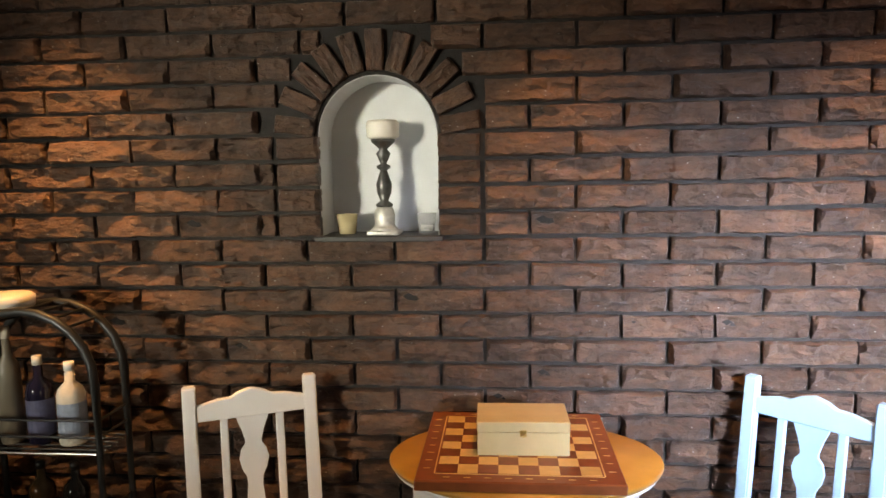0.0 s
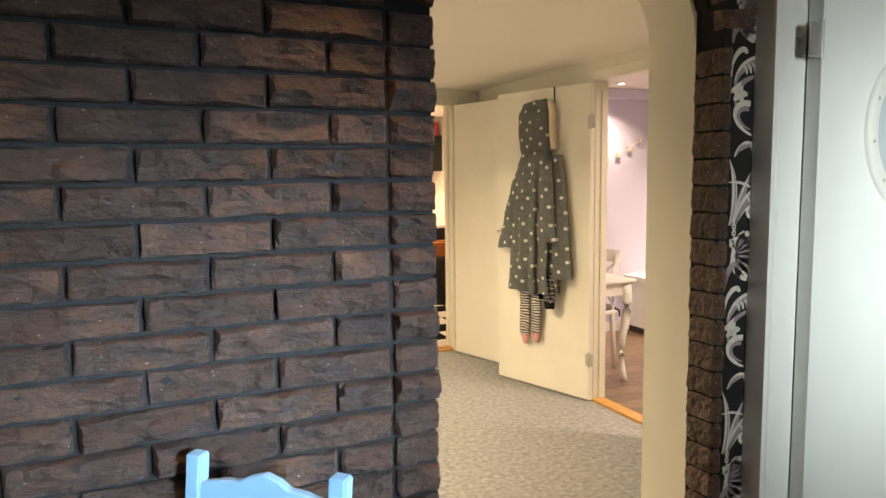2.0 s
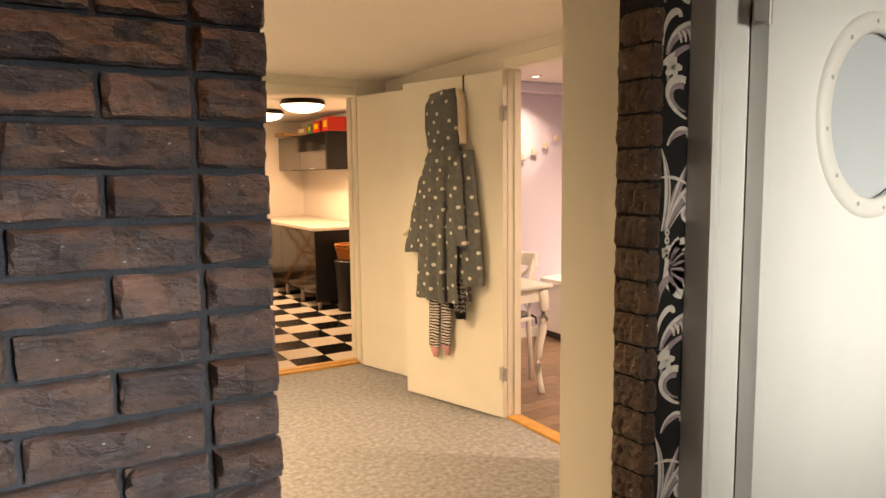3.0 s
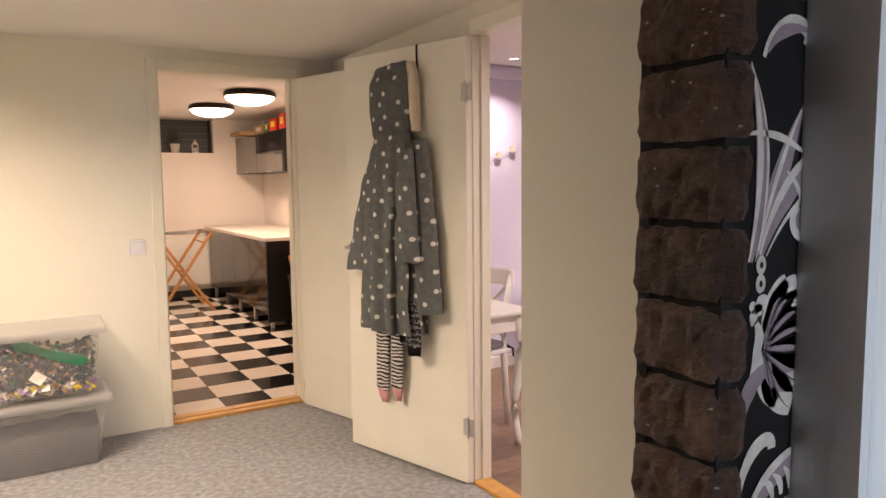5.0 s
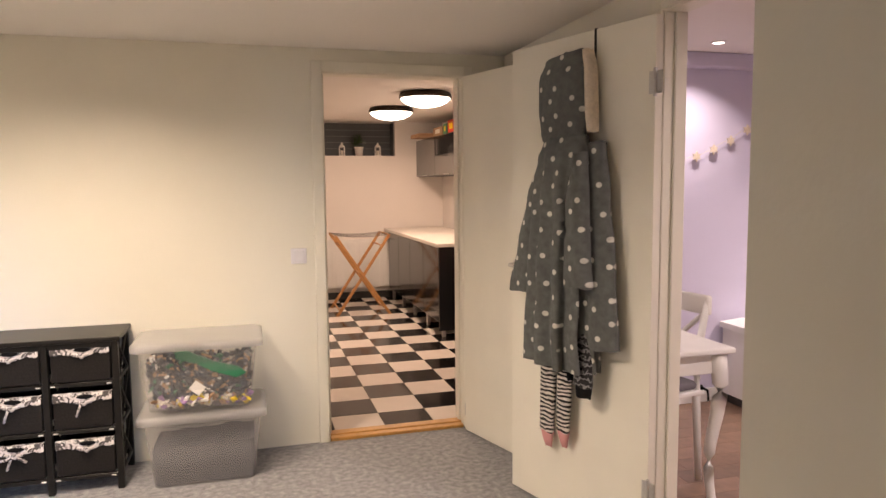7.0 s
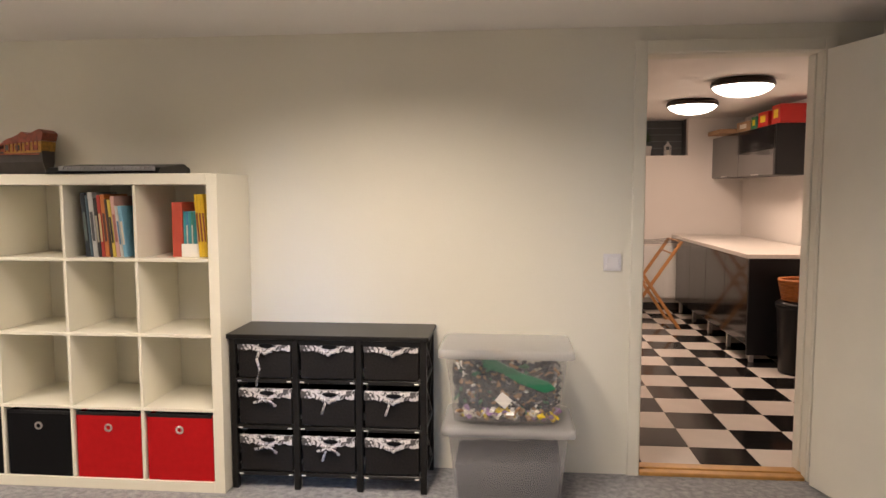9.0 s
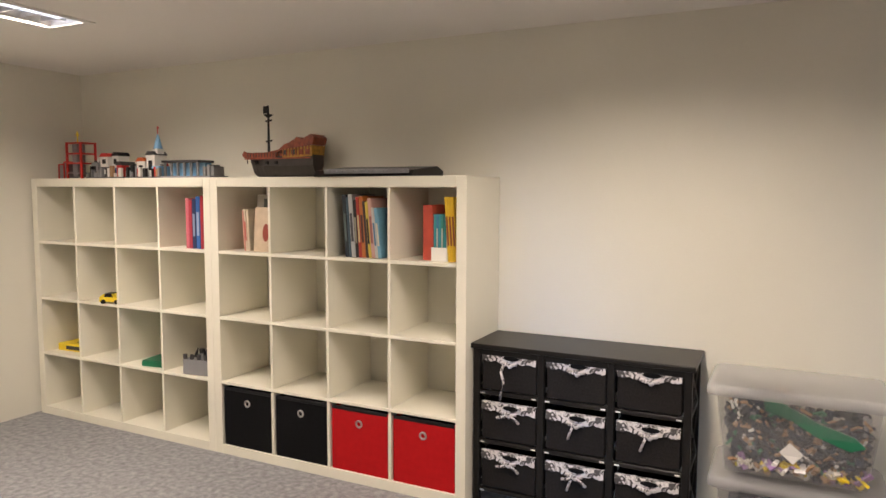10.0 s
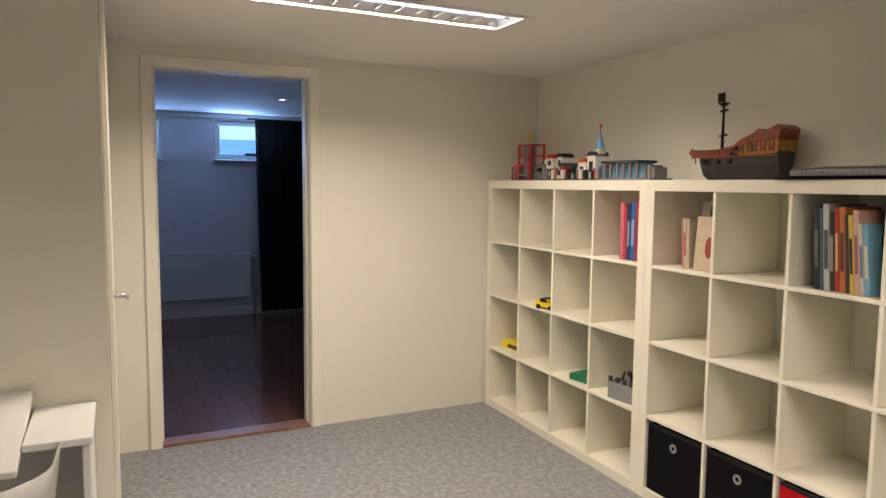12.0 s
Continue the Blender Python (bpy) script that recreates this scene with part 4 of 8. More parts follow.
for i in range(5):
    for s in (-1, 1):
        bm = bmesh.new()
        soft_box(bm, -0.10 + i * 0.045, s * 0.07 - 0.008, 0.085, -0.08 + i * 0.045, s * 0.07 + 0.008, 0.112, 0.002, 1)
        part("battlement", bm, M_DARKGREY, t)
for i in range(4):
    bm = bmesh.new()
    rod(bm, (-0.06 + i * 0.04, -0.02 + 0.03 * (i % 2), 0.085), (-0.05 + i * 0.04, -0.01, 0.135), 0.010, 8, 0.004)
    part("figure", bm, M_BLACK, t)


# ---- toys on top of the shelves ----
TOP = SIDE + 0.001


M_SHIPRED = material("red_brown_plastic", (0.26, 0.055, 0.022), 0.5, vary=0.4, scale=45)
M_HULL = material("hull_plastic", (0.040, 0.033, 0.030), 0.5, vary=0.25, scale=25)


def toy_ship():
    t = thing("toy_ship", pose(-0.735, 6.165, TOP) @ Matrix.Diagonal((0.89, 1, 1, 1)), "plastic toy pirate ship with one mast on the shelf top", "toy ship")
    bm = bmesh.new()
    n = 15
    rings = []
    for i in range(n):
        u = i / (n - 1)
        x = -0.27 + 0.52 * u
        w = 0.056 * min(1, (u / 0.28) ** 0.6 if u > 0 else 0.02) * (1 - 0.12 * u)
        top = 0.105 + 0.02 * (1 - u) ** 3 + (0.015 * u)
        keel = 0.0 if u > 0.12 else 0.05 * (1 - u / 0.12)
        rings.append([bm.verts.new((x + 0.02 * (k == 2) * (u == 0), s * w * f, keel + (top - keel) * h)) for s, f, h, k in ((-1, 1.0, 1, 0), (-1, 0.95, 0.55, 1), (-1, 0.5, 0.1, 2), (-1, 0.15, 0, 2), (1, 0.15, 0, 2), (1, 0.5, 0.1, 2), (1, 0.95, 0.55, 1), (1, 1.0, 1, 0))])
    for a, b in zip(rings, rings[1:]):
        for k in range(7):
            bm.faces.new((a[k], a[k + 1], b[k + 1], b[k]))
        bm.faces.new((a[7], a[0], b[0], b[7]))
    bm.faces.new(rings[0])
    bm.faces.new(rings[-1][::-1])
    part("hull", bm, M_HULL, t, "dark grey-brown hull", False)
    bm = bmesh.new()
    prism(bm, [(-0.285, 0.125), (-0.26, 0.104), (-0.02, 0.102), (0.0, 0.15), (-0.10, 0.136), (-0.24, 0.136), (-0.27, 0.146)], -0.056, -0.049)
    prism(bm, [(-0.285, 0.125), (-0.26, 0.104), (-0.02, 0.102), (0.0, 0.15), (-0.10, 0.136), (-0.24, 0.136), (-0.27, 0.146)], 0.049, 0.056)
    box(bm, -0.25, -0.049, 0.108, 0.0, 0.049, 0.114)
    part("bulwark", bm, M_SHIPRED, t, "orange-brown rail")
    bm = bmesh.new()
    prism(bm, [(0.03, 0.105), (0.248, 0.112), (0.255, 0.168), (0.03, 0.150)], -0.055, 0.055)
    part("cabin", bm, material("ship_yellow", (0.40, 0.19, 0.02), 0.5, vary=0.5, scale=55), t, "yellow stern cabin")
    bm = bmesh.new()
    prism(bm, [(-0.02, 0.132), (0.03, 0.150), (0.255, 0.172), (0.268, 0.208), (0.245, 0.226), (0.215, 0.216), (0.18, 0.200), (0.155, 0.206), (0.14, 0.214), (0.12, 0.200), (0.085, 0.186), (0.05, 0.178), (0.02, 0.160)], -0.058, 0.058)
    part("stern_deck", bm, M_SHIPRED, t, "orange-brown stern rail")
    for i, xx in enumerate((0.03, 0.09, 0.15, 0.20)):
        bm = bmesh.new()
        soft_box(bm, xx + 0.01, -0.0585, 0.122, xx + 0.034, -0.053, 0.148, 0.002, 1)
        part("cabin_window", bm, M_DARKGREY if i < 2 else M_SHIPRED, t)
    for xx in (-0.18, -0.10, -0.03):
        bm = bmesh.new()
        soft_box(bm, xx, -0.060, 0.072, xx + 0.022, -0.050, 0.09, 0.002, 1)
        part("gun_port", bm, M_BLACK, t)
    for k in range(9):
        bm = bmesh.new()
        xx = 0.036 + k * 0.024
        soft_box(bm, xx, -0.0595, 0.112 + 0.004 * k / 3, xx + 0.006, -0.054, 0.160 + 0.0022 * k, 0.001, 1)
        part("cabin_post", bm, M_SHIPRED, t)
    for k in range(12):
        bm = bmesh.new()
        xx = -0.24 + k * 0.022
        soft_box(bm, xx, -0.0585, 0.112, xx + 0.005, -0.054, 0.138, 0.001, 1)
        part("rail_post", bm, M_HULL, t)
    bm = bmesh.new()
    soft_box(bm, -0.262, -0.0595, 0.100, 0.24, -0.054, 0.107, 0.001, 1)
    part("wale", bm, M_SHIPRED, t, "brown strake along the hull")
    bm = bmesh.new()
    rod(bm, (-0.125, 0, 0.11), (-0.125, 0, 0.385), 0.008, 10, 0.005)
    lathe(bm, [(0.02, 0), (0.02, 0.012), (0.012, 0.02)], 10, pose(-0.125, 0, 0.114))
    part("mast", bm, M_BLACK, t, "black mast")
    bm = bmesh.new()
    lathe(bm, [(0.008, 0), (0.026, 0.012), (0.028, 0.016)], 12, pose(-0.125, 0, 0.33))
    soft_box(bm, -0.165, -0.003, 0.352, -0.127, 0.003, 0.392, 0.002, 1)
    rod(bm, (-0.125, 0, 0.36), (-0.125, 0, 0.395), 0.004)
    part("crow_nest", bm, M_BLACK, t)
    for zz in (0.20, 0.31):
        bm = bmesh.new()
        rod(bm, (-0.145, 0, zz), (-0.10, 0, zz + 0.004), 0.005)
        part("spar_stub", bm, M_BLACK, t)
    bm = bmesh.new()
    rod(bm, (-0.285, 0, 0.14), (-0.30, 0, 0.11), 0.006)
    rod(bm, (-0.30, 0, 0.11), (-0.297, 0, 0.08), 0.003)
    part("bowsprit_stub", bm, M_BLACK, t)


toy_ship()

t = thing("toy_keyboard", pose(-0.07, 6.06, TOP, 0, 0, 2), "flat black electronic keyboard lying on the shelf top", "keyboard")
bm = bmesh.new()
prism(bm, [(-0.18, 0), (0.17, 0), (0.17, 0.030), (0.10, 0.052), (-0.15, 0.028)], -0.265, 0.265, pose(0, 0, 0, 0, 0, 90))
part("case", bm, M_BLACK, t)
bm = bmesh.new()
soft_box(bm, -0.20, -0.185, 0.012, 0.25, -0.168, 0.034, 0.002, 1)
part("key_bed", bm, M_GREY, t, "pale strip of keys")
for i in range(22):
    bm = bmesh.new()
    soft_box(bm, -0.19 + i * 0.020, -0.19, 0.018, -0.172 + i * 0.020, -0.165, 0.030, 0.001, 1)
    part("key", bm, M_GREY, t)


def toy_tower():
    t = thing("toy_tower", pose(-2.245, 6.05, TOP), "red open-framed toy garage tower on the shelf top", "toy")
    for sx in (-0.065, 0.065):
        for sy in (-0.05, 0.05):
            bm = bmesh.new()
            soft_box(bm, sx - 0.006, sy - 0.006, 0, sx + 0.006, sy + 0.006, 0.225, 0.001, 1)
            part("post", bm, M_RED, t)
    for zz in (0.03, 0.09, 0.15, 0.215):
        bm = bmesh.new()
        soft_box(bm, -0.068, -0.055, zz, 0.068, 0.055, zz + 0.009, 0.001, 1)
        part("deck", bm, M_RED if zz > 0.04 else M_GREY, t)
    bm = bmesh.new()
    soft_box(bm, -0.045, -0.03, 0.012, 0.0, 0.03, 0.215, 0.003, 1)
    part("lift_shaft", bm, M_GREY, t)
    bm = bmesh.new()
    rod(bm, (-0.03, 0, 0.22), (-0.03, 0, 0.295), 0.004)
    lathe(bm, [(0.008, 0), (0.011, 0.008), (0.006, 0.02)], 10, pose(-0.03, 0, 0.265))
    part("antenna", bm, M_YELLOW, t)
    for i, h in enumerate((0.085, 0.10)):
        bm = bmesh.new()
        soft_box(bm, -0.165 + i * 0.05, -0.035, 0, -0.130 + i * 0.05, 0.035, h, 0.002, 1)
        part("pump_block", bm, M_GREY, t)
        bm = bmesh.new()
        soft_box(bm, -0.170 + i * 0.05, -0.04, h, -0.125 + i * 0.05, 0.04, h + 0.008, 0.002, 1)
        soft_box(bm, -0.172 + i * 0.05, -0.04, 0, -0.165 + i * 0.05, -0.03, h, 0.001, 1)
        part("pump_cap", bm, M_RED, t)


toy_tower()


def block_building(name, x, blocks, label, base):
    """A toy building of stacked coloured blocks: x, y, z, half width, half depth, height, material, roof."""
    t = thing(name, pose(x, 6.05, TOP), label, "toy building", "toy buildings on the shelf top")
    bm = bmesh.new()
    soft_box(bm, -base, -0.075, 0, base, 0.075, 0.008, 0.002, 1)
    part("base_plate", bm, M_DARKGREY, t)
    for bx, by, bz, hw, hd, h, mat, roof in blocks:
        bm = bmesh.new()
        soft_box(bm, bx - hw, by - hd, bz, bx + hw, by + hd, bz + h, 0.002, 1)
        part("block", bm, mat, t)
        if h > 0.03:
            bm = bmesh.new()
            soft_box(bm, bx - hw * 0.45, by - hd - 0.0015, bz + h * 0.3, bx + hw * 0.45, by - hd + 0.001, bz + h * 0.75, 0.0005, 1)
            part("toy_window", bm, M_BLACK if mat is not M_DARKGREY else M_PLASTIC, t)
        if roof is not None:
            bm = bmesh.new()
            prism(bm, [(bx - hw - 0.005, bz + h), (bx + hw + 0.005, bz + h), (bx + hw * 0.5, bz + h + 0.022), (bx - hw * 0.5, bz + h + 0.022)], by - hd - 0.004, by + hd + 0.004)
            part("roof", bm, roof, t)
    q = random.Random(int(-x * 100))
    for k in range(26):
        bx = q.uniform(-base, base) * 0.95
        near = [b for b in blocks if abs(b[0] - bx) < b[3]]
        bz = max([b[2] + b[5] for b in near], default=0.008) if q.random() < 0.4 else q.uniform(0.008, 0.05)
        by = q.uniform(-0.070, -0.050) if bz < 0.051 else 0.0
        w, h = q.uniform(0.005, 0.013), q.uniform(0.008, 0.030)
        bm = bmesh.new()
        soft_box(bm, bx - w, by - 0.010, bz if bz > 0.06 else 0.008, bx + w, by + 0.010, bz + h, 0.0015, 1)
        part("small_brick", bm, q.choice((M_GREY, M_DARKGREY, M_BLACK, M_GREY, M_PLASTIC, M_BROWNBOX, M_RED, M_SKYBLUE)), t)
    return t


block_building("toy_house", -1.95, ((-0.125, 0, 0.008, 0.028, 0.04, 0.09, M_GREY, None), (-0.03, 0, 0.008, 0.04, 0.05, 0.06, M_DARKGREY, None),
                                   (-0.03, 0, 0.07, 0.034, 0.045, 0.06, M_PLASTIC, M_RED), (0.05, 0.01, 0.008, 0.032, 0.05, 0.055, M_BLUE, None),
                                   (0.05, 0.01, 0.063, 0.026, 0.04, 0.072, M_PLASTIC, M_BLACK), (0.105, 0, 0.008, 0.022, 0.05, 0.07, M_RED, M_DARKGREY)),
               "white toy house of blocks with red roof on the shelf top", 0.165)
t = block_building("toy_castle_house", -1.62, ((-0.11, 0, 0.008, 0.03, 0.05, 0.065, M_GREY, None), (-0.04, 0, 0.008, 0.035, 0.05, 0.09, M_PLASTIC, M_ORANGE),
                                              (0.035, 0, 0.008, 0.035, 0.045, 0.125, M_PLASTIC, M_DARKGREY), (0.05, 0, 0.14, 0.022, 0.025, 0.03, M_PLASTIC, None), (0.09, -0.01, 0.008, 0.03, 0.05, 0.06, M_SKYBLUE, None)),
                   "white toy castle of blocks with pale blue spire", 0.15)
bm = bmesh.new()
lathe(bm, [(0.026, 0), (0.010, 0.065), (0.004, 0.085)], 14, pose(0.05, 0, 0.17))
part("spire", bm, M_SKYBLUE, t, "pale blue cone roof")
bm = bmesh.new()
rod(bm, (0.05, 0, 0.255), (0.05, 0, 0.30), 0.003)
soft_box(bm, 0.044, -0.002, 0.285, 0.062, 0.002, 0.296, 0.001, 1)
part("flag", bm, M_RED, t)

t = thing("toy_station", pose(-1.30, 6.04, TOP), "grey toy station building with pillars on the shelf top", "toy building", "toy buildings on the shelf top")
for sx in (-0.15, -0.10, -0.05, 0.0, 0.05, 0.10):
    bm = bmesh.new()
    rod(bm, (sx, -0.05, 0.01), (sx, -0.05, 0.085), 0.008, 8)
    part("pillar", bm, M_GREY, t)
bm = bmesh.new()
soft_box(bm, -0.17, -0.07, 0, 0.21, 0.07, 0.010, 0.002, 1)
part("base_plate", bm, M_GREY, t)
bm = bmesh.new()
soft_box(bm, -0.165, -0.065, 0.085, 0.115, 0.06, 0.098, 0.002, 1)
part("roof", bm, M_DARKGREY, t)
bm = bmesh.new()
soft_box(bm, -0.15, 0.0, 0.01, 0.105, 0.05, 0.085, 0.002, 1)
part("hall", bm, M_SKYBLUE, t)
for i in range(3):
    bm = bmesh.new()
    soft_box(bm, 0.125 + i * 0.03, -0.04, 0.01, 0.148 + i * 0.03, 0.04, 0.062 + 0.01 * (i % 2), 0.002, 1)
    part("tower_block", bm, M_GREY, t)


# ---- chest with nine baskets ----
def basket_chest():
    x0, x1, y0, y1, h = 0.486, 1.418, 5.952, 6.268, 0.745
    t = thing("basket_chest", pose(x0, y0, 0), "black wooden chest frame with nine woven baskets", "chest")
    w, d = x1 - x0, y1 - y0
    bm = bmesh.new()
    soft_box(bm, -0.012, -0.012, h - 0.022, w + 0.012, d, h, 0.004, 2)
    part("top_board", bm, M_BLACKWOOD, t)
    post = 0.03
    cols = [0, (w - post) / 3, 2 * (w - post) / 3, w - post]
    for cx in cols:
        for yy in (0, d - post):
            bm = bmesh.new()
            soft_box(bm, cx, yy, 0, cx + post, yy + post, h - 0.022, 0.003, 1)
            part("leg", bm, M_BLACKWOOD, t)
    levels = [0.065, 0.29, 0.515]
    for z in levels + [h - 0.05]:
        bm = bmesh.new()
        soft_box(bm, 0.0, 0.004, z, w, 0.024, z + 0.018 if z < 0.6 else h - 0.022, 0.002, 1)
        soft_box(bm, 0.0, d - 0.024, z, w, d - 0.004, z + 0.018, 0.002, 1)
        part("rail", bm, M_BLACKWOOD, t)
    for z in levels:
        for c in range(3):
            for xx in (cols[c] + post + 0.006, cols[c + 1] - 0.026):
                bm = bmesh.new()
                soft_box(bm, xx, 0.0, z + 0.004, xx + 0.02, d - 0.01, z + 0.010, 0.001, 1)
                part("runner", bm, M_PLASTIC if xx > 0 else M_BLACKWOOD, t, "pale runner end")
    for sx in (0.004, w - 0.016):
        for z0, z1 in zip((0.08, 0.305, 0.53), (0.29, 0.515, 0.715)):
            for a, b in ((z0, z1), (z1, z0)):
                bm = bmesh.new()
                rod(bm, (sx + 0.006, post, a), (sx + 0.006, d - post, b), 0.008, 6)
                part("cross_brace", bm, M_BLACKWOOD, t)
        for z in levels:
            bm = bmesh.new()
            soft_box(bm, sx, post, z, sx + 0.012, d - post, z + 0.02, 0.002, 1)
            part("side_rail", bm, M_BLACKWOOD, t)
    bow = {(0, 2): "long", (1, 2): "knot", (2, 2): "knot", (0, 1): "bow", (1, 1): "tail", (2, 1): "tail", (0, 0): "bow", (1, 0): "tails", (2, 0): "knot"}
    for c in range(3):
        for r, z in enumerate(levels):
            bx0, bx1 = cols[c] + post + 0.008, cols[c + 1] - 0.008
            b = thing("basket", pose(x0 + (bx0 + bx1) / 2, y0 + 0.012, z + 0.0205), "dark woven basket with black and white cloth liner", "basket", "baskets in the chest")
            hw, bh, bd = (bx1 - bx0) / 2, 0.168, 0.27
            bm = bmesh.new()
            soft_box(bm, -hw, 0, 0, hw, 0.012, bh, 0.005, 2)
            soft_box(bm, -hw, bd - 0.012, 0, hw, bd, bh, 0.005, 2)
            soft_box(bm, -hw, 0.012, 0, -hw + 0.01, bd - 0.012, bh, 0.003, 1)
            soft_box(bm, hw - 0.01, 0.012, 0, hw, bd - 0.012, bh, 0.003, 1)
            box(bm, -hw + 0.01, 0.012, 0.0, hw - 0.01, bd - 0.012, 0.01)
            part("weave", bm, M_WEAVE, b)
            rr = random.Random(c * 7 + r)
            bm = bmesh.new()
            n = 24
            top, low = [], []
            gap = 0.036
            for i in range(n + 1):
                xx = -hw + 2 * hw * i / n
                sag = 0.004 * math.sin(i * 1.3 + c) + 0.006 * (1 - abs(i / n * 2 - 1)) * rr.random()
                wav = 0.003 * math.sin(i * 2.1 + r)
                low_z = bh - 0.036 + sag - 0.010 * max(0.0, math.cos(min(1.0, abs(xx) / 0.06) * math.pi / 2))
                hi_z = bh + 0.004
                top.append((bm.verts.new((xx, -0.004 + wav, max(hi_z, low_z + 0.008))), bm.verts.new((xx, 0.016, max(hi_z, low_z + 0.008)))))
                low.append(bm.verts.new((xx, -0.007 - wav, low_z)))
            for i in range(n):
                bm.faces.new((low[i], low[i + 1], top[i + 1][0], top[i][0]))
                bm.faces.new((top[i][0], top[i + 1][0], top[i + 1][1], top[i][1]))
            part("liner", bm, M_LINER, b, "crumpled black and white cloth edge", True)
            # no opening is cut: a black disc gives the hand hole's shade
            bm = bmesh.new()
            lathe(bm, [(1.0, 0.0), (0.9, 0.003), (0.01, 0.004)], 20, pose(0.012, -0.008, bh - 0.014, 90) @ Matrix.Diagonal((0.036, 0.011, 1, 1)))
            part("hole_shade", bm, M_BLACKFAB, b, "black oval disc for the shade in the hand hole")
            bm = bmesh.new()
            kind = bow[(c, r)]
            zk = bh - 0.045
            lathe(bm, [(0.004, -0.012), (0.012, -0.004), (0.012, 0.006), (0.004, 0.012)], 10, pose(0.01, -0.014, zk, 0, 90))
            if kind in ("bow", "tails"):
                pipe(bm, [(0.01, -0.014, zk), (-0.02, -0.022, zk - 0.006), (-0.05, -0.014, zk - 0.014)], 0.007, 6)
                pipe(bm, [(0.01, -0.014, zk), (0.035, -0.02, zk - 0.012), (0.055, -0.014, zk - 0.03)], 0.007, 6)
            if kind in ("tail", "tails"):
                pipe(bm, [(-0.005, -0.014, zk), (-0.016, -0.018, zk - 0.03), (-0.026, -0.012, zk - 0.062)], 0.006, 6)
            if kind == "long":
                pipe(bm, [(-0.02, -0.012, zk), (-0.03, -0.02, zk - 0.03), (-0.018, -0.018, zk - 0.075), (-0.028, -0.02, zk - 0.12), (-0.034, -0.02, zk - 0.158)], 0.006, 6)
            pipe(bm, [(-0.035, -0.010, zk + 0.01), (0.0, -0.014, zk + 0.003), (0.04, -0.010, zk + 0.008)], 0.008, 6)
            part("tie_ribbon", bm, M_LINER, b, "tied cloth ribbon", True)


basket_chest()


# ---- two see-through boxes, one on the other ----
def plastic_box(x, y, z, wt, wb, dt, db, h, wall_mat, label):
    t = thing("plastic_box", pose(x, y, z), label, "storage box", "stacked plastic boxes")
    bm = bmesh.new()
    n = 6

    def ring(w, d, zz, r=0.035):
        out = []
        for cx, cy, a0 in ((w - r, d - r, 0), (-w + r, d - r, 90), (-w + r, -d + r, 180), (w - r, -d + r, 270)):
            for i in range(n):
                a = radians(a0 + 90 * i / (n - 1))
                out.append((cx + r * math.cos(a), cy + r * math.sin(a), zz))
        return out
    rings = [[bm.verts.new(p) for p in ring(wb + (wt - wb) * u, db + (dt - db) * u, h * u)] for u in (0, 0.03, 0.5, 0.97)]
    rings += [[bm.verts.new(p) for p in ring(wt + 0.012, dt + 0.012, zz)] for zz in (h * 0.97, h)]
    inner = [[bm.verts.new(p) for p in ring(wb - 0.004 + (wt - wb) * u, db - 0.004 + (dt - db) * u, max(h * u, 0.005))] for u in (1.0, 0.5, 0.0)]
    rings += inner
    for a, b in zip(rings, rings[1:]):
        m = len(a)
        for i in range(m):
            bm.faces.new((a[i], a[(i + 1) % m], b[(i + 1) % m], b[i]))
    bm.faces.new(rings[0][::-1])
    bm.faces.new(rings[-1])
    part("tub", bm, wall_mat, t, "", True)
    bm = bmesh.new()
    ls = [[bm.verts.new(p) for p in ring(wt + e, dt + e, zz)] for e, zz in ((0.022, h - 0.022), (0.026, h - 0.02), (0.026, h + 0.006), (0.018, h + 0.016), (0.0, h + 0.018), (-0.03, h + 0.010))]
    for a, b in zip(ls, ls[1:]):
        m = len(a)
        for i in range(m):
            bm.faces.new((a[i], a[(i + 1) % m], b[(i + 1) % m], b[i]))
    bm.faces.new(ls[-1])
    part("lid", bm, M_LID, t, "milky clip-on lid", True)
    return t


BOX_X, BOX_Y = 1.79, 6.03
plastic_box(BOX_X, BOX_Y, 0.001, 0.272, 0.235, 0.165, 0.135, 0.345, M_FROST, "frosted plastic box with dark toy bricks inside")
plastic_box(BOX_X - 0.01, BOX_Y, 0.376, 0.275, 0.235, 0.165, 0.135, 0.32, M_CLEARBOX, "clear plastic box full of mixed toy bricks")


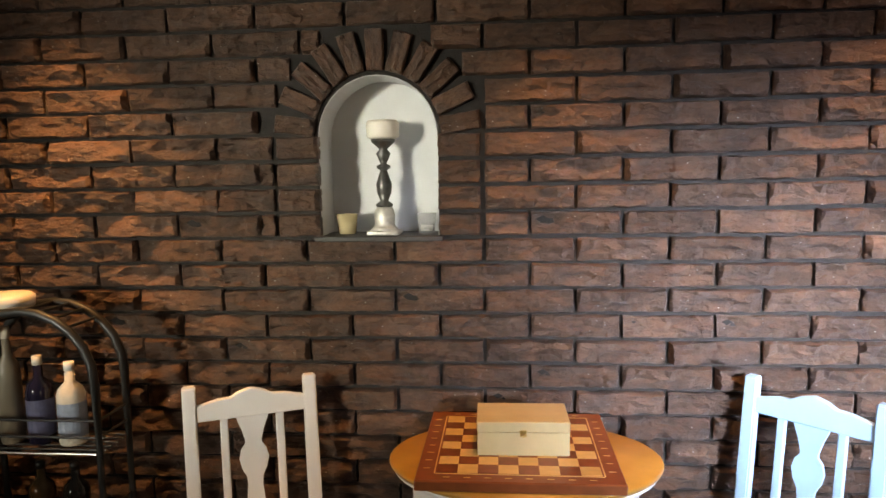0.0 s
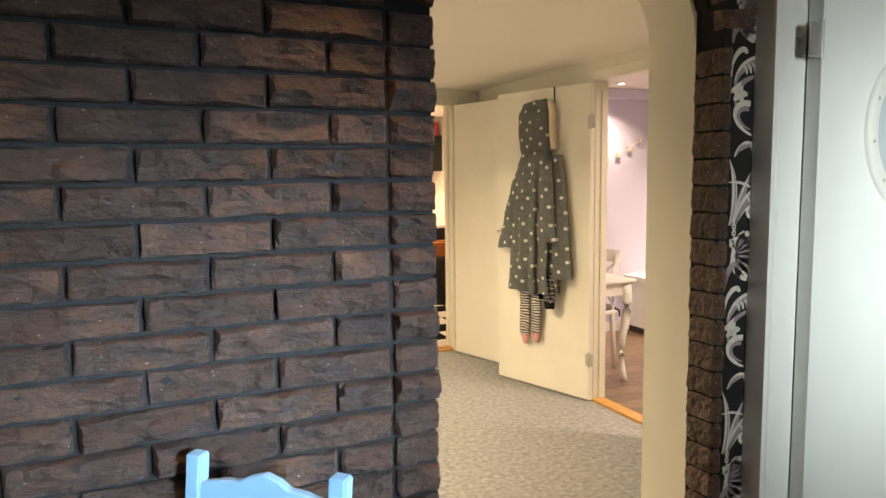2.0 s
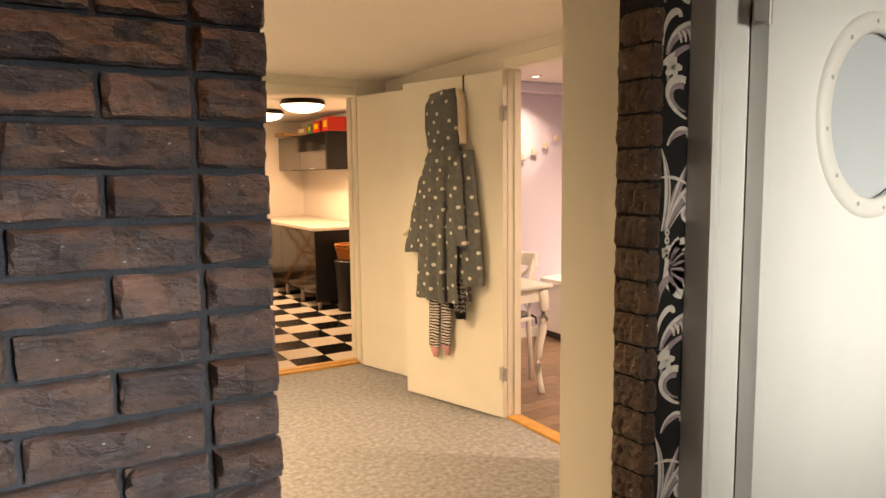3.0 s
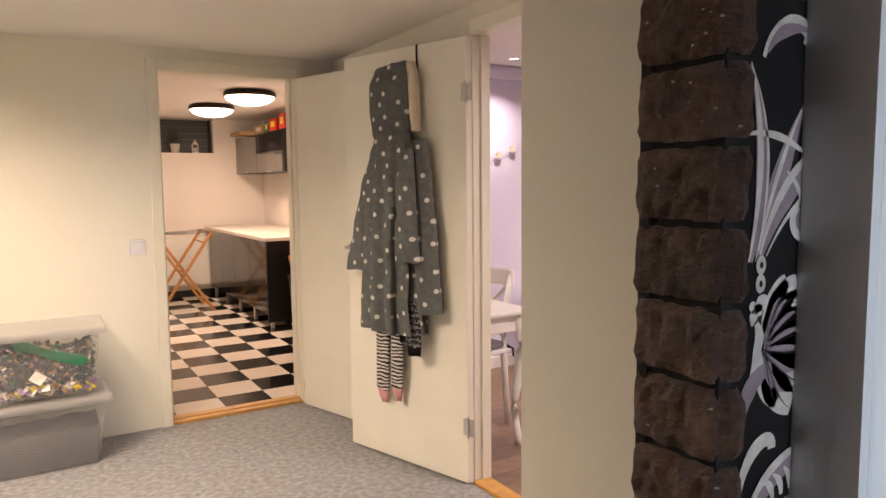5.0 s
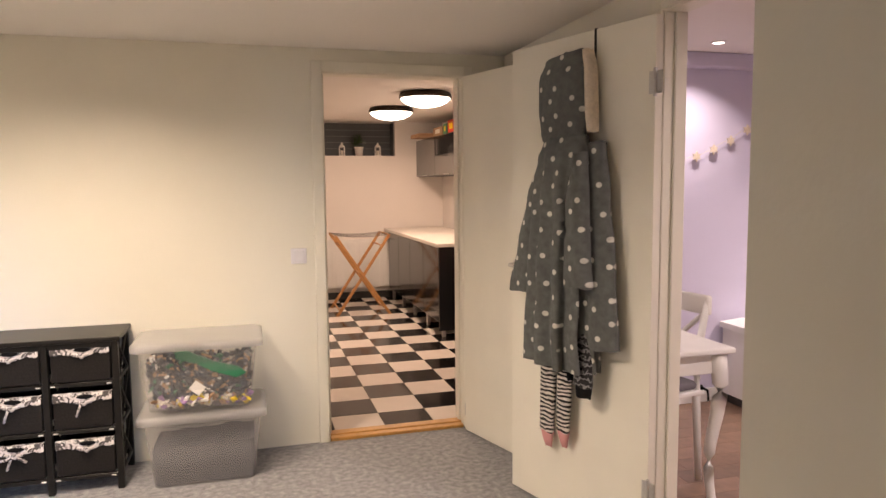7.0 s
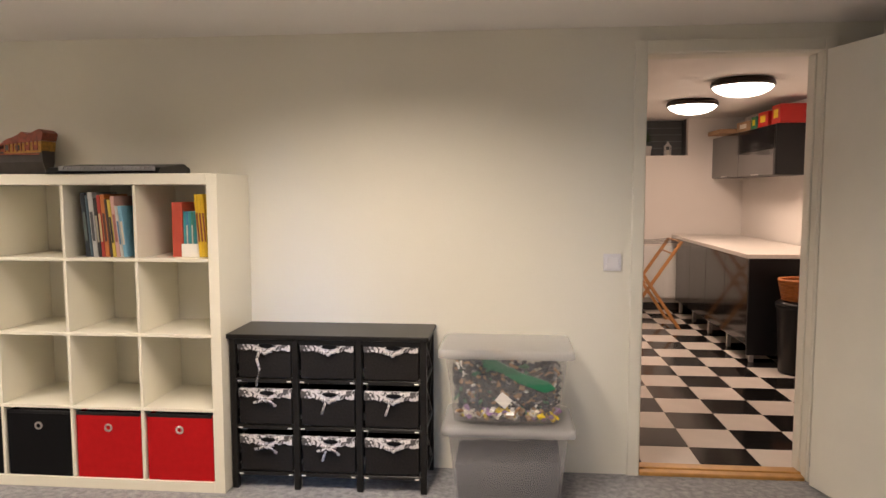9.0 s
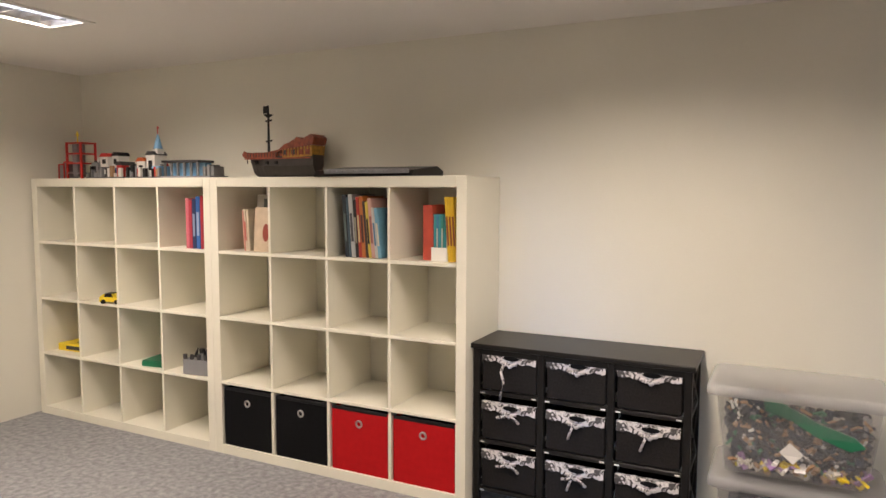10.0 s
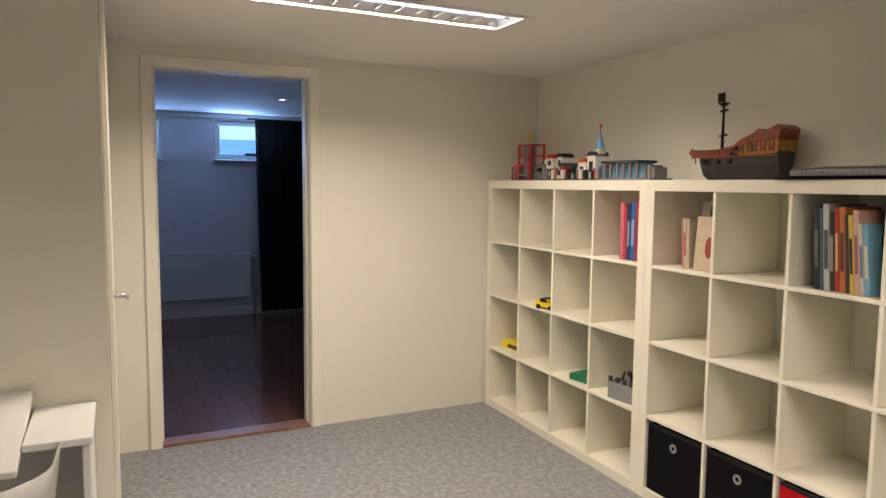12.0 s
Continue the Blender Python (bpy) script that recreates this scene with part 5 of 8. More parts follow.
def brick_heap(x, y, z, w, d, h, count, colours, seed, label):
    """A heap of little building blocks; one joined mesh with a colour per block."""
    rr = random.Random(seed)
    bm = bmesh.new()
    for i in range(count):
        sx, sy, sz = rr.choice(((0.008, 0.008, 0.006), (0.018, 0.010, 0.006), (0.026, 0.008, 0.005), (0.018, 0.018, 0.004), (0.014, 0.014, 0.008), (0.032, 0.012, 0.004)))
        f = rr.random()
        face = rr.random()
        u = rr.random() ** 0.8
        grow = 1 + 0.12 * u
        px, py = rr.uniform(-w, w) * grow, rr.uniform(-d, d) * grow
        if face < 0.5:
            py = -d * grow + rr.random() * 0.015
        elif face < 0.62:
            px = (w - rr.random() * 0.015) * grow
        pz = u * h * (0.88 + 0.16 * math.sin(px * 14 + seed)) + 0.01
        m = Matrix.Translation((px, py, pz)) @ Euler((rr.uniform(-1.2, 1.2), rr.uniform(-1.2, 1.2), rr.uniform(0, 6))).to_matrix().to_4x4()
        before = len(bm.faces)
        box(bm, -sx, -sy, -sz, sx, sy, sz, m)
        bm.faces.ensure_lookup_table()
        k = rr.randrange(len(colours))
        for q in range(before, len(bm.faces)):
            bm.faces[q].material_index = k
    me = bpy.data.meshes.new("toy_bricks")
    bmesh.ops.recalc_face_normals(bm, faces=bm.faces)
    bm.to_mesh(me)
    bm.free()
    for c in colours:
        me.materials.append(c)
    ob = new("toy_bricks", me)
    ob.matrix_basis = pose(x, y, z)
    return tagged(ob, label, "toy bricks", "", "stuff")


M_SLATEBLUE = material("slate_blue_plastic", (0.030, 0.042, 0.065), 0.8, specular=0.1)
M_INK = material("ink_plastic", (0.010, 0.012, 0.018), 0.8, specular=0.1)
M_LEAD = material("lead_grey_plastic", (0.05, 0.052, 0.058), 0.8, specular=0.1)
M_BRICKS = [M_INK, M_SLATEBLUE, M_INK, M_LEAD, M_SLATEBLUE, M_INK, M_SLATEBLUE, M_LEAD, M_INK, M_BROWNBOX, M_SLATEBLUE, M_LEAD, M_INK, M_GREY, M_INK, M_SLATEBLUE, M_PLASTIC, M_GREEN, M_LEAD, M_BROWNBOX]
brick_heap(BOX_X - 0.01, BOX_Y, 0.385, 0.205, 0.106, 0.255, 1300, M_BRICKS, 3, "loose heap of many coloured toy bricks")
brick_heap(BOX_X - 0.01, BOX_Y - 0.012, 0.385, 0.20, 0.106, 0.035, 90, [M_PAPER, M_PLASTIC, M_YELLOW, M_BROWNBOX, material("lilac_plastic", (0.30, 0.18, 0.36), 0.4)], 8, "pale toy bricks at the bottom of the box")
bm = bmesh.new()
q = random.Random(5)
nx, ny = 26, 12
heap = []
for j in range(ny + 1):
    v = j / ny * 2 - 1
    row = []
    for i in range(nx + 1):
        u = i / nx * 2 - 1
        top = 0.192 + 0.012 * u + 0.020 * noise.noise(Vector((u * 3, v * 2, 4))) + 0.006 * noise.noise(Vector((u * 11, v * 6, 1)))
        row.append(bm.verts.new((0.236 * u, 0.138 * v, top)))
    heap.append(row)
foot = [[bm.verts.new((c.co.x * 0.935, c.co.y * 0.925, 0.004)) for c in row] for row in heap]
for grid in (heap, foot):
    for a, b in zip(grid, grid[1:]):
        for i in range(nx):
            bm.faces.new((a[i], a[i + 1], b[i + 1], b[i]))
for a, b in zip(heap, heap[1:]):
    k = heap.index(a)
    for i in (0, nx):
        bm.faces.new((a[i], b[i], foot[k + 1][i], foot[k][i]))
for k in (0, ny):
    for i in range(nx):
        bm.faces.new((heap[k][i], heap[k][i + 1], foot[k][i + 1], foot[k][i]))
ob = new("toy_bricks", finish("toy_bricks", bm, material("dark_slate_toys", (0.016, 0.018, 0.026), 0.8, vary=0.15, scale=40, specular=0.15)))
ob.matrix_basis = pose(BOX_X, BOX_Y, 0.004)
tagged(ob, "settled mass of dark toy bricks half filling the box", "toy bricks", "", "stuff")
t = thing("green_board", pose(BOX_X + 0.035, BOX_Y - 0.146, 0.590, 0, 14, 0), "green plastic building plate among the bricks", "toy")
bm = bmesh.new()
prism(bm, [(-0.17, 0.045), (-0.11, 0.050), (0.02, 0.022), (0.14, 0.016), (0.18, -0.006), (0.14, -0.036), (0.02, -0.024), (-0.06, 0.000), (-0.15, 0.004)], -0.006, 0.006)
part("plate", bm, M_GREEN, t)
t = thing("white_tile", pose(BOX_X - 0.02, BOX_Y - 0.140, 0.48, 0, 40, 0), "square white plastic tile among the bricks", "toy")
bm = bmesh.new()
soft_box(bm, -0.030, -0.004, -0.026, 0.030, 0.004, 0.026, 0.002, 1)
part("plate", bm, M_PLASTIC, t)


# ---- clothes hanging on the open door ----
def cloth_tube(bm, rings, folds=0, amp=0.0, seg=40, phase=0.0, close_bottom=False):
    """Rings of (centre x, centre y, z, half width, half depth); folds ripple the outline."""
    made = []
    for j, (cx, cy, z, w, d) in enumerate(rings):
        row = []
        for i in range(seg):
            a = 2 * math.pi * i / seg
            k = 1 + amp * (j / max(1, len(rings) - 1)) * math.sin(folds * a + phase + 0.35 * math.sin(j * 0.8))
            row.append(bm.verts.new((cx + w * k * math.cos(a), max(cy + d * k * math.sin(a), 0.003), z + 0.004 * math.sin(3 * a + j))))
        made.append(row)
    for a, b in zip(made, made[1:]):
        for i in range(seg):
            bm.faces.new((a[i], a[(i + 1) % seg], b[(i + 1) % seg], b[i]))
    bm.faces.new(made[0])
    if close_bottom:
        bm.faces.new(made[-1][::-1])


def spline(rows, steps):
    out = []
    for i in range(len(rows) - 1):
        for s in range(steps):
            u = s / steps
            u2 = u * u * (3 - 2 * u)
            out.append(tuple(p + (q - p) * (u2 if k != 2 else u) for k, (p, q) in enumerate(zip(rows[i], rows[i + 1]))))
    out.append(rows[-1])
    return out


HANG = pose(3.449, 4.66, 0, 0, 0, LEAN)
t = thing("door_hook", HANG, "black metal over-door hook", "hook")
bm = bmesh.new()
soft_box(bm, 0.288, -0.043, 2.040, 0.300, 0.003, 2.043, 0.0008, 1)
soft_box(bm, 0.288, 0.0005, 1.90, 0.300, 0.003, 2.041, 0.0008, 1)
soft_box(bm, 0.288, -0.043, 1.98, 0.300, -0.0405, 2.041, 0.0008, 1)
pipe(bm, [(0.294, 0.003, 1.905), (0.294, 0.025, 1.90), (0.294, 0.04, 1.915)], 0.004, 8)
part("strap", bm, M_BLACK, t)

robe = thing("hooded_robe", HANG, "grey fleece hooded robe with white dots, hanging on door", "robe")
bm = bmesh.new()
cloth_tube(bm, spline([(0.37, 0.035, 1.965, 0.05, 0.02), (0.41, 0.045, 1.945, 0.115, 0.035), (0.415, 0.055, 1.86, 0.135, 0.05), (0.415, 0.055, 1.74, 0.135, 0.05), (0.41, 0.055, 1.65, 0.125, 0.045), (0.405, 0.055, 1.615, 0.12, 0.045)], 4), 3, 0.05, 36)
part("hood", bm, M_DOTS, robe, "pointed hood gathered on the hook", True)
bm = bmesh.new()
cloth_tube(bm, spline([(0.285, 0.05, 1.955, 0.012, 0.030), (0.268, 0.05, 1.88, 0.018, 0.034), (0.262, 0.05, 1.74, 0.018, 0.034), (0.255, 0.05, 1.64, 0.014, 0.03)], 3), 2, 0.04, 16)
part("hood_lining", bm, M_CREAMFLEECE, robe, "cream fleece lining of the hood", True)
bm = bmesh.new()
cloth_tube(bm, spline([(0.40, 0.055, 1.63, 0.12, 0.045), (0.40, 0.06, 1.54, 0.146, 0.060), (0.405, 0.065, 1.35, 0.158, 0.07), (0.41, 0.065, 1.1, 0.165, 0.074), (0.415, 0.065, 0.88, 0.168, 0.074), (0.42, 0.062, 0.69, 0.170, 0.070)], 6), 11, 0.30, 132)
part("body", bm, M_DOTS, robe, "pleated dotted body", True)
bm = bmesh.new()
cloth_tube(bm, spline([(0.52, 0.05, 1.56, 0.035, 0.03), (0.575, 0.05, 1.38, 0.055, 0.036), (0.62, 0.052, 1.18, 0.068, 0.040), (0.66, 0.05, 0.97, 0.088, 0.04)], 5), 4, 0.08, 28)
part("sleeve", bm, M_DOTS, robe, "", True)
bm = bmesh.new()
cloth_tube(bm, spline([(0.27, 0.10, 1.56, 0.035, 0.025), (0.27, 0.115, 1.35, 0.058, 0.032), (0.262, 0.12, 1.18, 0.062, 0.034), (0.258, 0.118, 1.04, 0.068, 0.034)], 5), 4, 0.08, 28)
part("sleeve", bm, M_DOTS, robe, "", True)
bm = bmesh.new()
cloth_tube(bm, spline([(0.23, 0.05, 1.60, 0.04, 0.03), (0.225, 0.05, 1.40, 0.06, 0.036), (0.205, 0.052, 1.1, 0.075, 0.04), (0.195, 0.05, 0.80, 0.085, 0.042)], 6), 5, 0.10, 36)
part("front_flap", bm, M_DOTS, robe, "", True)
bm = bmesh.new()
pipe(bm, [(0.33, 0.13, 1.36), (0.32, 0.142, 1.30), (0.305, 0.138, 1.26), (0.325, 0.14, 1.235)], 0.012, 8)
part("pocket_fold", bm, M_DOTS, robe, "", True)

legs = thing("leggings", HANG, "black and white zebra-striped leggings with pink feet", "leggings")
for cx, w, low in ((0.505, 0.045, 0.375), (0.405, 0.040, 0.40)):
    bm = bmesh.new()
    cloth_tube(bm, spline([(cx - 0.01, 0.045, 0.86, w + 0.008, 0.024), (cx, 0.045, 0.6, w, 0.022), (cx + 0.01, 0.042, low, w - 0.004, 0.020)], 5), 3, 0.08, 24)
    part("leg", bm, M_ZEBRA, legs, "", True)
    bm = bmesh.new()
    cloth_tube(bm, [(cx + 0.01, 0.042, low + 0.004, w - 0.006, 0.019), (cx + 0.008, 0.042, low - 0.03, w - 0.016, 0.016), (cx, 0.042, low - 0.065, w - 0.028, 0.010)], 2, 0.05, 16, 0, True)
    part("cuff", bm, M_PINK, legs, "pink foot", True)
bm = bmesh.new()
cloth_tube(bm, [(0.455, 0.045, 0.90, 0.10, 0.026), (0.455, 0.045, 0.82, 0.10, 0.026)], 4, 0.05, 24)
part("waist", bm, M_ZEBRA, legs, "", True)

knitwear = thing("patterned_sweater", HANG, "dark knitted sweater with grey pattern, hanging on door", "sweater")
for cx, top, low, w in ((0.262, 1.0, 0.59, 0.048), (0.335, 0.95, 0.645, 0.022)):
    bm = bmesh.new()
    cloth_tube(bm, spline([(cx, 0.06, top, w, 0.022), (cx + 0.004, 0.075, low + 0.045, w, 0.024)], 5), 3, 0.08, 24)
    part("sleeve", bm, M_KNIT, knitwear, "", True)
    bm = bmesh.new()
    cloth_tube(bm, [(cx + 0.004, 0.075, low + 0.048, w - 0.004, 0.022), (cx + 0.006, 0.072, low, w - 0.010, 0.018)], 3, 0.05, 20, 0, True)
    part("cuff", bm, M_BLACKFAB, knitwear, "black ribbed cuff", True)
bm = bmesh.new()
cloth_tube(bm, [(0.31, 0.045, 1.05, 0.09, 0.024), (0.31, 0.045, 0.94, 0.09, 0.024)], 4, 0.05, 24)
part("body", bm, M_KNIT, knitwear, "", True)


# ---- desk and chair by the closet ----
t = thing("desk", pose(CLOSET_X, 2.84, 0), "white desk with a tilted writing board", "desk")
for yy in (0.02, 0.735):
    bm = bmesh.new()
    soft_box(bm, 0.004, yy, 0, 0.34, yy + 0.022, 0.715, 0.003, 1)
    part("side_panel", bm, M_WHITE, t)
bm = bmesh.new()
soft_box(bm, 0.004, 0.59, 0.715, 0.362, 0.765, 0.737, 0.003, 2)
part("side_ledge", bm, M_WHITE, t, "flat white ledge")
bm = bmesh.new()
soft_box(bm, 0, 0.0, -0.011, 0.46, 0.588, 0.011, 0.004, 2, Matrix.Translation((0.006, 0, 0.785)) @ pose(0, 0, 0, 0, 11.5, 0))
part("writing_board", bm, M_WHITE, t, "tilted white writing board")
bm = bmesh.new()
soft_box(bm, 0.004, 0.042, 0.45, 0.018, 0.735, 0.70, 0.002, 1)
part("back_panel", bm, M_WHITE, t)

t = thing("tub_chair", pose(-0.42, 3.275, 0), "white moulded plastic tub chair facing the desk", "chair")
bm = bmesh.new()
rim = [(-0.28 + 0.07 * i, -0.25) for i in range(4)] + [(0.0 + 0.22 * math.sin(math.pi * i / 12), -0.25 * math.cos(math.pi * i / 12)) for i in range(13)] + [(-0.07 - 0.07 * i, 0.25) for i in range(4)]
rows = []
for j in range(7):
    v = j / 6
    row = []
    for k, (x, y) in enumerate(rim):
        u = abs(k / (len(rim) - 1) * 2 - 1)
        h = 0.44 + (0.35 - 0.05 * u ** 2) * v
        pull = 0.80 + 0.20 * v ** 0.6
        row.append(bm.verts.new((x * (pull if x > 0 else 1), y * pull, h)))
    rows.append(row)
for a, b in zip(rows, rows[1:]):
    for i in range(len(rim) - 1):
        bm.faces.new((a[i], a[i + 1], b[i + 1], b[i]))
bm.faces.new(rows[0][::-1])
bmesh.ops.solidify(bm, geom=bm.faces[:], thickness=0.016)
part("shell", bm, M_WHITE, t, "", True)
for sx in (-0.15, 0.13):
    for sy in (-0.16, 0.16):
        bm = bmesh.new()
        rod(bm, (sx * 1.2, sy * 1.2, 0), (sx, sy, 0.445), 0.012, 10)
        part("leg", bm, M_CHROME, t, "", True)


# ---- kitchen ----
def dome_lamp(x, y, z):
    t = thing("dome_lamp", pose(x, y, z), "round flush ceiling lamp with dark rim, lit", "ceiling lamp", "kitchen ceiling lamps")
    bm = bmesh.new()
    lathe(bm, [(0.20, 0.0), (0.222, -0.012), (0.232, -0.035), (0.232, -0.05), (0.218, -0.056), (0.214, -0.048)], 40, None, False)
    part("rim", bm, material("dark_bronze", (0.035, 0.022, 0.015), 0.4, metal=0.6), t, "dark bronze rim", True)
    bm = bmesh.new()
    lathe(bm, [(0.219, -0.048), (0.216, -0.062), (0.19, -0.088), (0.14, -0.112), (0.08, -0.126), (0.03, -0.131), (0.003, -0.132)], 40)
    part("glass_dome", bm, M_DIFFUSER, t, "glowing opal glass", True)


dome_lamp(3.497, 9.60, KIT_CEIL)
dome_lamp(3.557, 8.39, KIT_CEIL)

t = thing("kitchen_counter", pose(3.72, 8.63, -0.01), "black gloss kitchen unit on legs", "cabinet")
bm = bmesh.new()
soft_box(bm, 0.02, 0.02, 0.07, 0.76, 0.04, 0.87, 0.003, 1)
part("end_panel", bm, M_BLACK, t)
for i in range(4):
    bm = bmesh.new()
    soft_box(bm, 0.02, 0.045 + i * 0.6, 0.15, 0.038, 0.64 + i * 0.6, 0.865, 0.002, 1)
    part("door_front", bm, M_BLACKGLOSS, t, "mirror-gloss black front")
bm = bmesh.new()
box(bm, 0.04, 0.045, 0.15, 0.74, 2.45, 0.865)
part("body", bm, M_BLACK, t)
for i in range(5):
    for lx in (0.07,):
        bm = bmesh.new()
        soft_box(bm, lx - 0.018, 0.04 + i * 0.58, 0, lx + 0.018, 0.075 + i * 0.58, 0.15, 0.003, 1)
        part("leg", bm, M_CHROME, t, "short steel leg")
t = thing("worktop", pose(3.70, 8.60, 0.863), "pale stone-look worktop on the black units", "worktop")
bm = bmesh.new()
soft_box(bm, 0, 0, 0, 0.78, 2.55, 0.035, 0.004, 2)
part("slab", bm, M_WORKTOP, t)

t = thing("waste_bin", pose(4.02, 8.36, -0.0015), "black plastic waste bin in front of the kitchen unit", "bin")
bm = bmesh.new()
lathe(bm, [(0.12, 0), (0.13, 0.01), (0.155, 0.50), (0.165, 0.51), (0.165, 0.53), (0.15, 0.53)], 28)
part("bucket", bm, M_BLACK, t, "", True)
bm = bmesh.new()
lathe(bm, [(0.166, 0.531), (0.166, 0.545), (0.14, 0.56), (0.003, 0.565)], 28)
part("lid", bm, M_BLACK, t, "black lid", True)
t = thing("basket", pose(4.02, 8.36, 0.565), "orange-brown wicker basket on the bin", "basket")
bm = bmesh.new()
for k in range(7):
    ring_pts = [((0.115 + 0.005 * k) * math.cos(2 * math.pi * a / 20), (0.115 + 0.005 * k) * math.sin(2 * math.pi * a / 20), 0.012 + 0.024 * k) for a in range(20)]
    pipe(bm, ring_pts, 0.013, 6, True)
lathe(bm, [(0.11, 0.0), (0.11, 0.012)], 20)
part("weave", bm, material("orange_wicker", (0.42, 0.14, 0.03), 0.6, vary=0.3, scale=60), t, "", True)

t = thing("wall_cabinet", pose(4.15, 9.34, 1.55), "dark glass-fronted wall cabinet", "cabinet")
bm = bmesh.new()
soft_box(bm, 0.02, 0, 0, 0.345, 1.9, 0.46, 0.003, 1)
part("body", bm, M_BLACK, t)
for y0, y1, top in ((0.003, 0.945, 0.235), (0.953, 1.895, 0.457)):
    bm = bmesh.new()
    soft_box(bm, 0, y0, 0.003, 0.019, y1, top, 0.002, 1)
    d = part("cabinet_door", bm, M_GREYGLOSS, t, "dark grey glass flap")
    bm = bmesh.new()
    soft_box(bm, -0.008, y0 + 0.36, 0.004, 0.002, y0 + 0.56, 0.016, 0.001, 1)
    part("handle", bm, M_CHROME, d)
bm = bmesh.new()
soft_box(bm, 0.006, 0.012, 0.245, 0.0195, 0.94, 0.45, 0.001, 1)
part("glass_door", bm, M_BLACKGLOSS, t, "black mirror-gloss upper flap")
for i, (yy, w, h, mat, words) in enumerate(((9.33, 0.20, 0.17, M_RED, "red carton on top of the cabinet"), (9.62, 0.22, 0.14, M_RED, "red carton on top of the cabinet"), (9.92, 0.14, 0.12, M_GREEN, "green carton on top of the cabinet"), (10.1, 0.34, 0.10, M_BROWNBOX, "brown cardboard box on top of the cabinet"))):
    t = thing("carton", pose(4.19, yy, 2.011, 0, 0, 3 * (i % 2)), words, "box", "boxes on the cabinet")
    bm = bmesh.new()
    soft_box(bm, 0, 0, 0, 0.24, w, h, 0.003, 1)
    part("box", bm, mat, t)
    bm = bmesh.new()
    soft_box(bm, -0.002, w * 0.25, h * 0.3, 0.001, w * 0.75, h * 0.75, 0.0005, 1)
    part("label", bm, M_PAPER if mat is M_BROWNBOX else M_YELLOW, t)
t = thing("wooden_tray", pose(4.0, 10.45, 2.011), "flat brown wooden tray on top of the cabinet", "tray")
bm = bmesh.new()
soft_box(bm, 0, 0, 0, 0.4, 0.42, 0.045, 0.004, 1)
part("tray", bm, M_BROWNBOX, t)

# high window niche
bm = bmesh.new()
box(bm, 2.6, KIT_FAR + 0.30, 1.82, 3.87, KIT_FAR + 0.32, KIT_CEIL)
box(bm, 2.5, KIT_FAR + 0.1, 1.79, 3.95, KIT_FAR + 0.34, 1.82)
box(bm, 3.87, KIT_FAR + 0.1, 1.82, 3.95, KIT_FAR + 0.34, KIT_CEIL)
box(bm, 2.5, KIT_FAR + 0.1, 1.82, 2.6, KIT_FAR + 0.34, KIT_CEIL)
structure("window_niche", bm, material("niche_grey_paint", (0.10, 0.11, 0.115), 0.5, vary=0.06), "dark grey high window niche", "niche")
bm = bmesh.new()
for i in range(4):
    box(bm, 2.6, KIT_FAR + 0.292, 1.92 + i * 0.08, 3.87, KIT_FAR + 0.30, 1.925 + i * 0.08)
structure("trim_blind", bm, M_GREY, "closed grey blind in the niche", "blind")


def lantern(x):
    t = thing("lantern", pose(x, KIT_FAR + 0.09, 1.82), "small white metal lantern in the niche", "lantern", "lanterns in the niche")
    bm = bmesh.new()
    soft_box(bm, -0.035, -0.035, 0, 0.035, 0.035, 0.012, 0.002, 1)
    soft_box(bm, -0.035, -0.035, 0.11, 0.035, 0.035, 0.12, 0.002, 1)
    lathe(bm, [(0.036, 0.12), (0.012, 0.15), (0.012, 0.165), (0.004, 0.172)], 12)
    part("cap", bm, M_PLASTIC, t)
    for sx in (-0.031, 0.031):
        for sy in (-0.031, 0.031):
            bm = bmesh.new()
            box(bm, sx - 0.004, sy - 0.004, 0.012, sx + 0.004, sy + 0.004, 0.11)
            part("bar", bm, M_PLASTIC, t)
    bm = bmesh.new()
    lathe(bm, [(0.018, 0.012), (0.018, 0.07)], 12)
    part("candle", bm, M_WAX, t)


lantern(3.20)
lantern(3.66)
t = thing("potted_plant", pose(3.42, KIT_FAR + 0.10, 1.82), "small dark green plant in a white pot", "plant")
bm = bmesh.new()
lathe(bm, [(0.045, 0), (0.058, 0.10), (0.062, 0.105), (0.062, 0.115), (0.05, 0.112)], 18)
part("pot", bm, M_PLASTIC, t, "white pot", True)
bm = bmesh.new()
rr = random.Random(11)
for i in range(130):
    a, el, L = rr.uniform(0, 6.28), rr.uniform(0.1, 1.4), rr.uniform(0.06, 0.16)
    dx, dy, dz = math.cos(a) * math.cos(el), math.sin(a) * math.cos(el), math.sin(el)
    p = Vector((dx * L * 0.8, dy * L * 0.5, 0.11 + dz * L))
    s = 0.016
    side = Vector((-math.sin(a), math.cos(a), 0.2)) * s
    tip = p + Vector((dx, dy, dz)) * 0.035
    vs = [bm.verts.new(p - Vector((dx, dy, dz)) * 0.01), bm.verts.new(p + side * 0.6), bm.verts.new(tip), bm.verts.new(p - side * 0.6)]
    bm.faces.new(vs)
part("leaves", bm, M_LEAF, t, "dense small leaves")

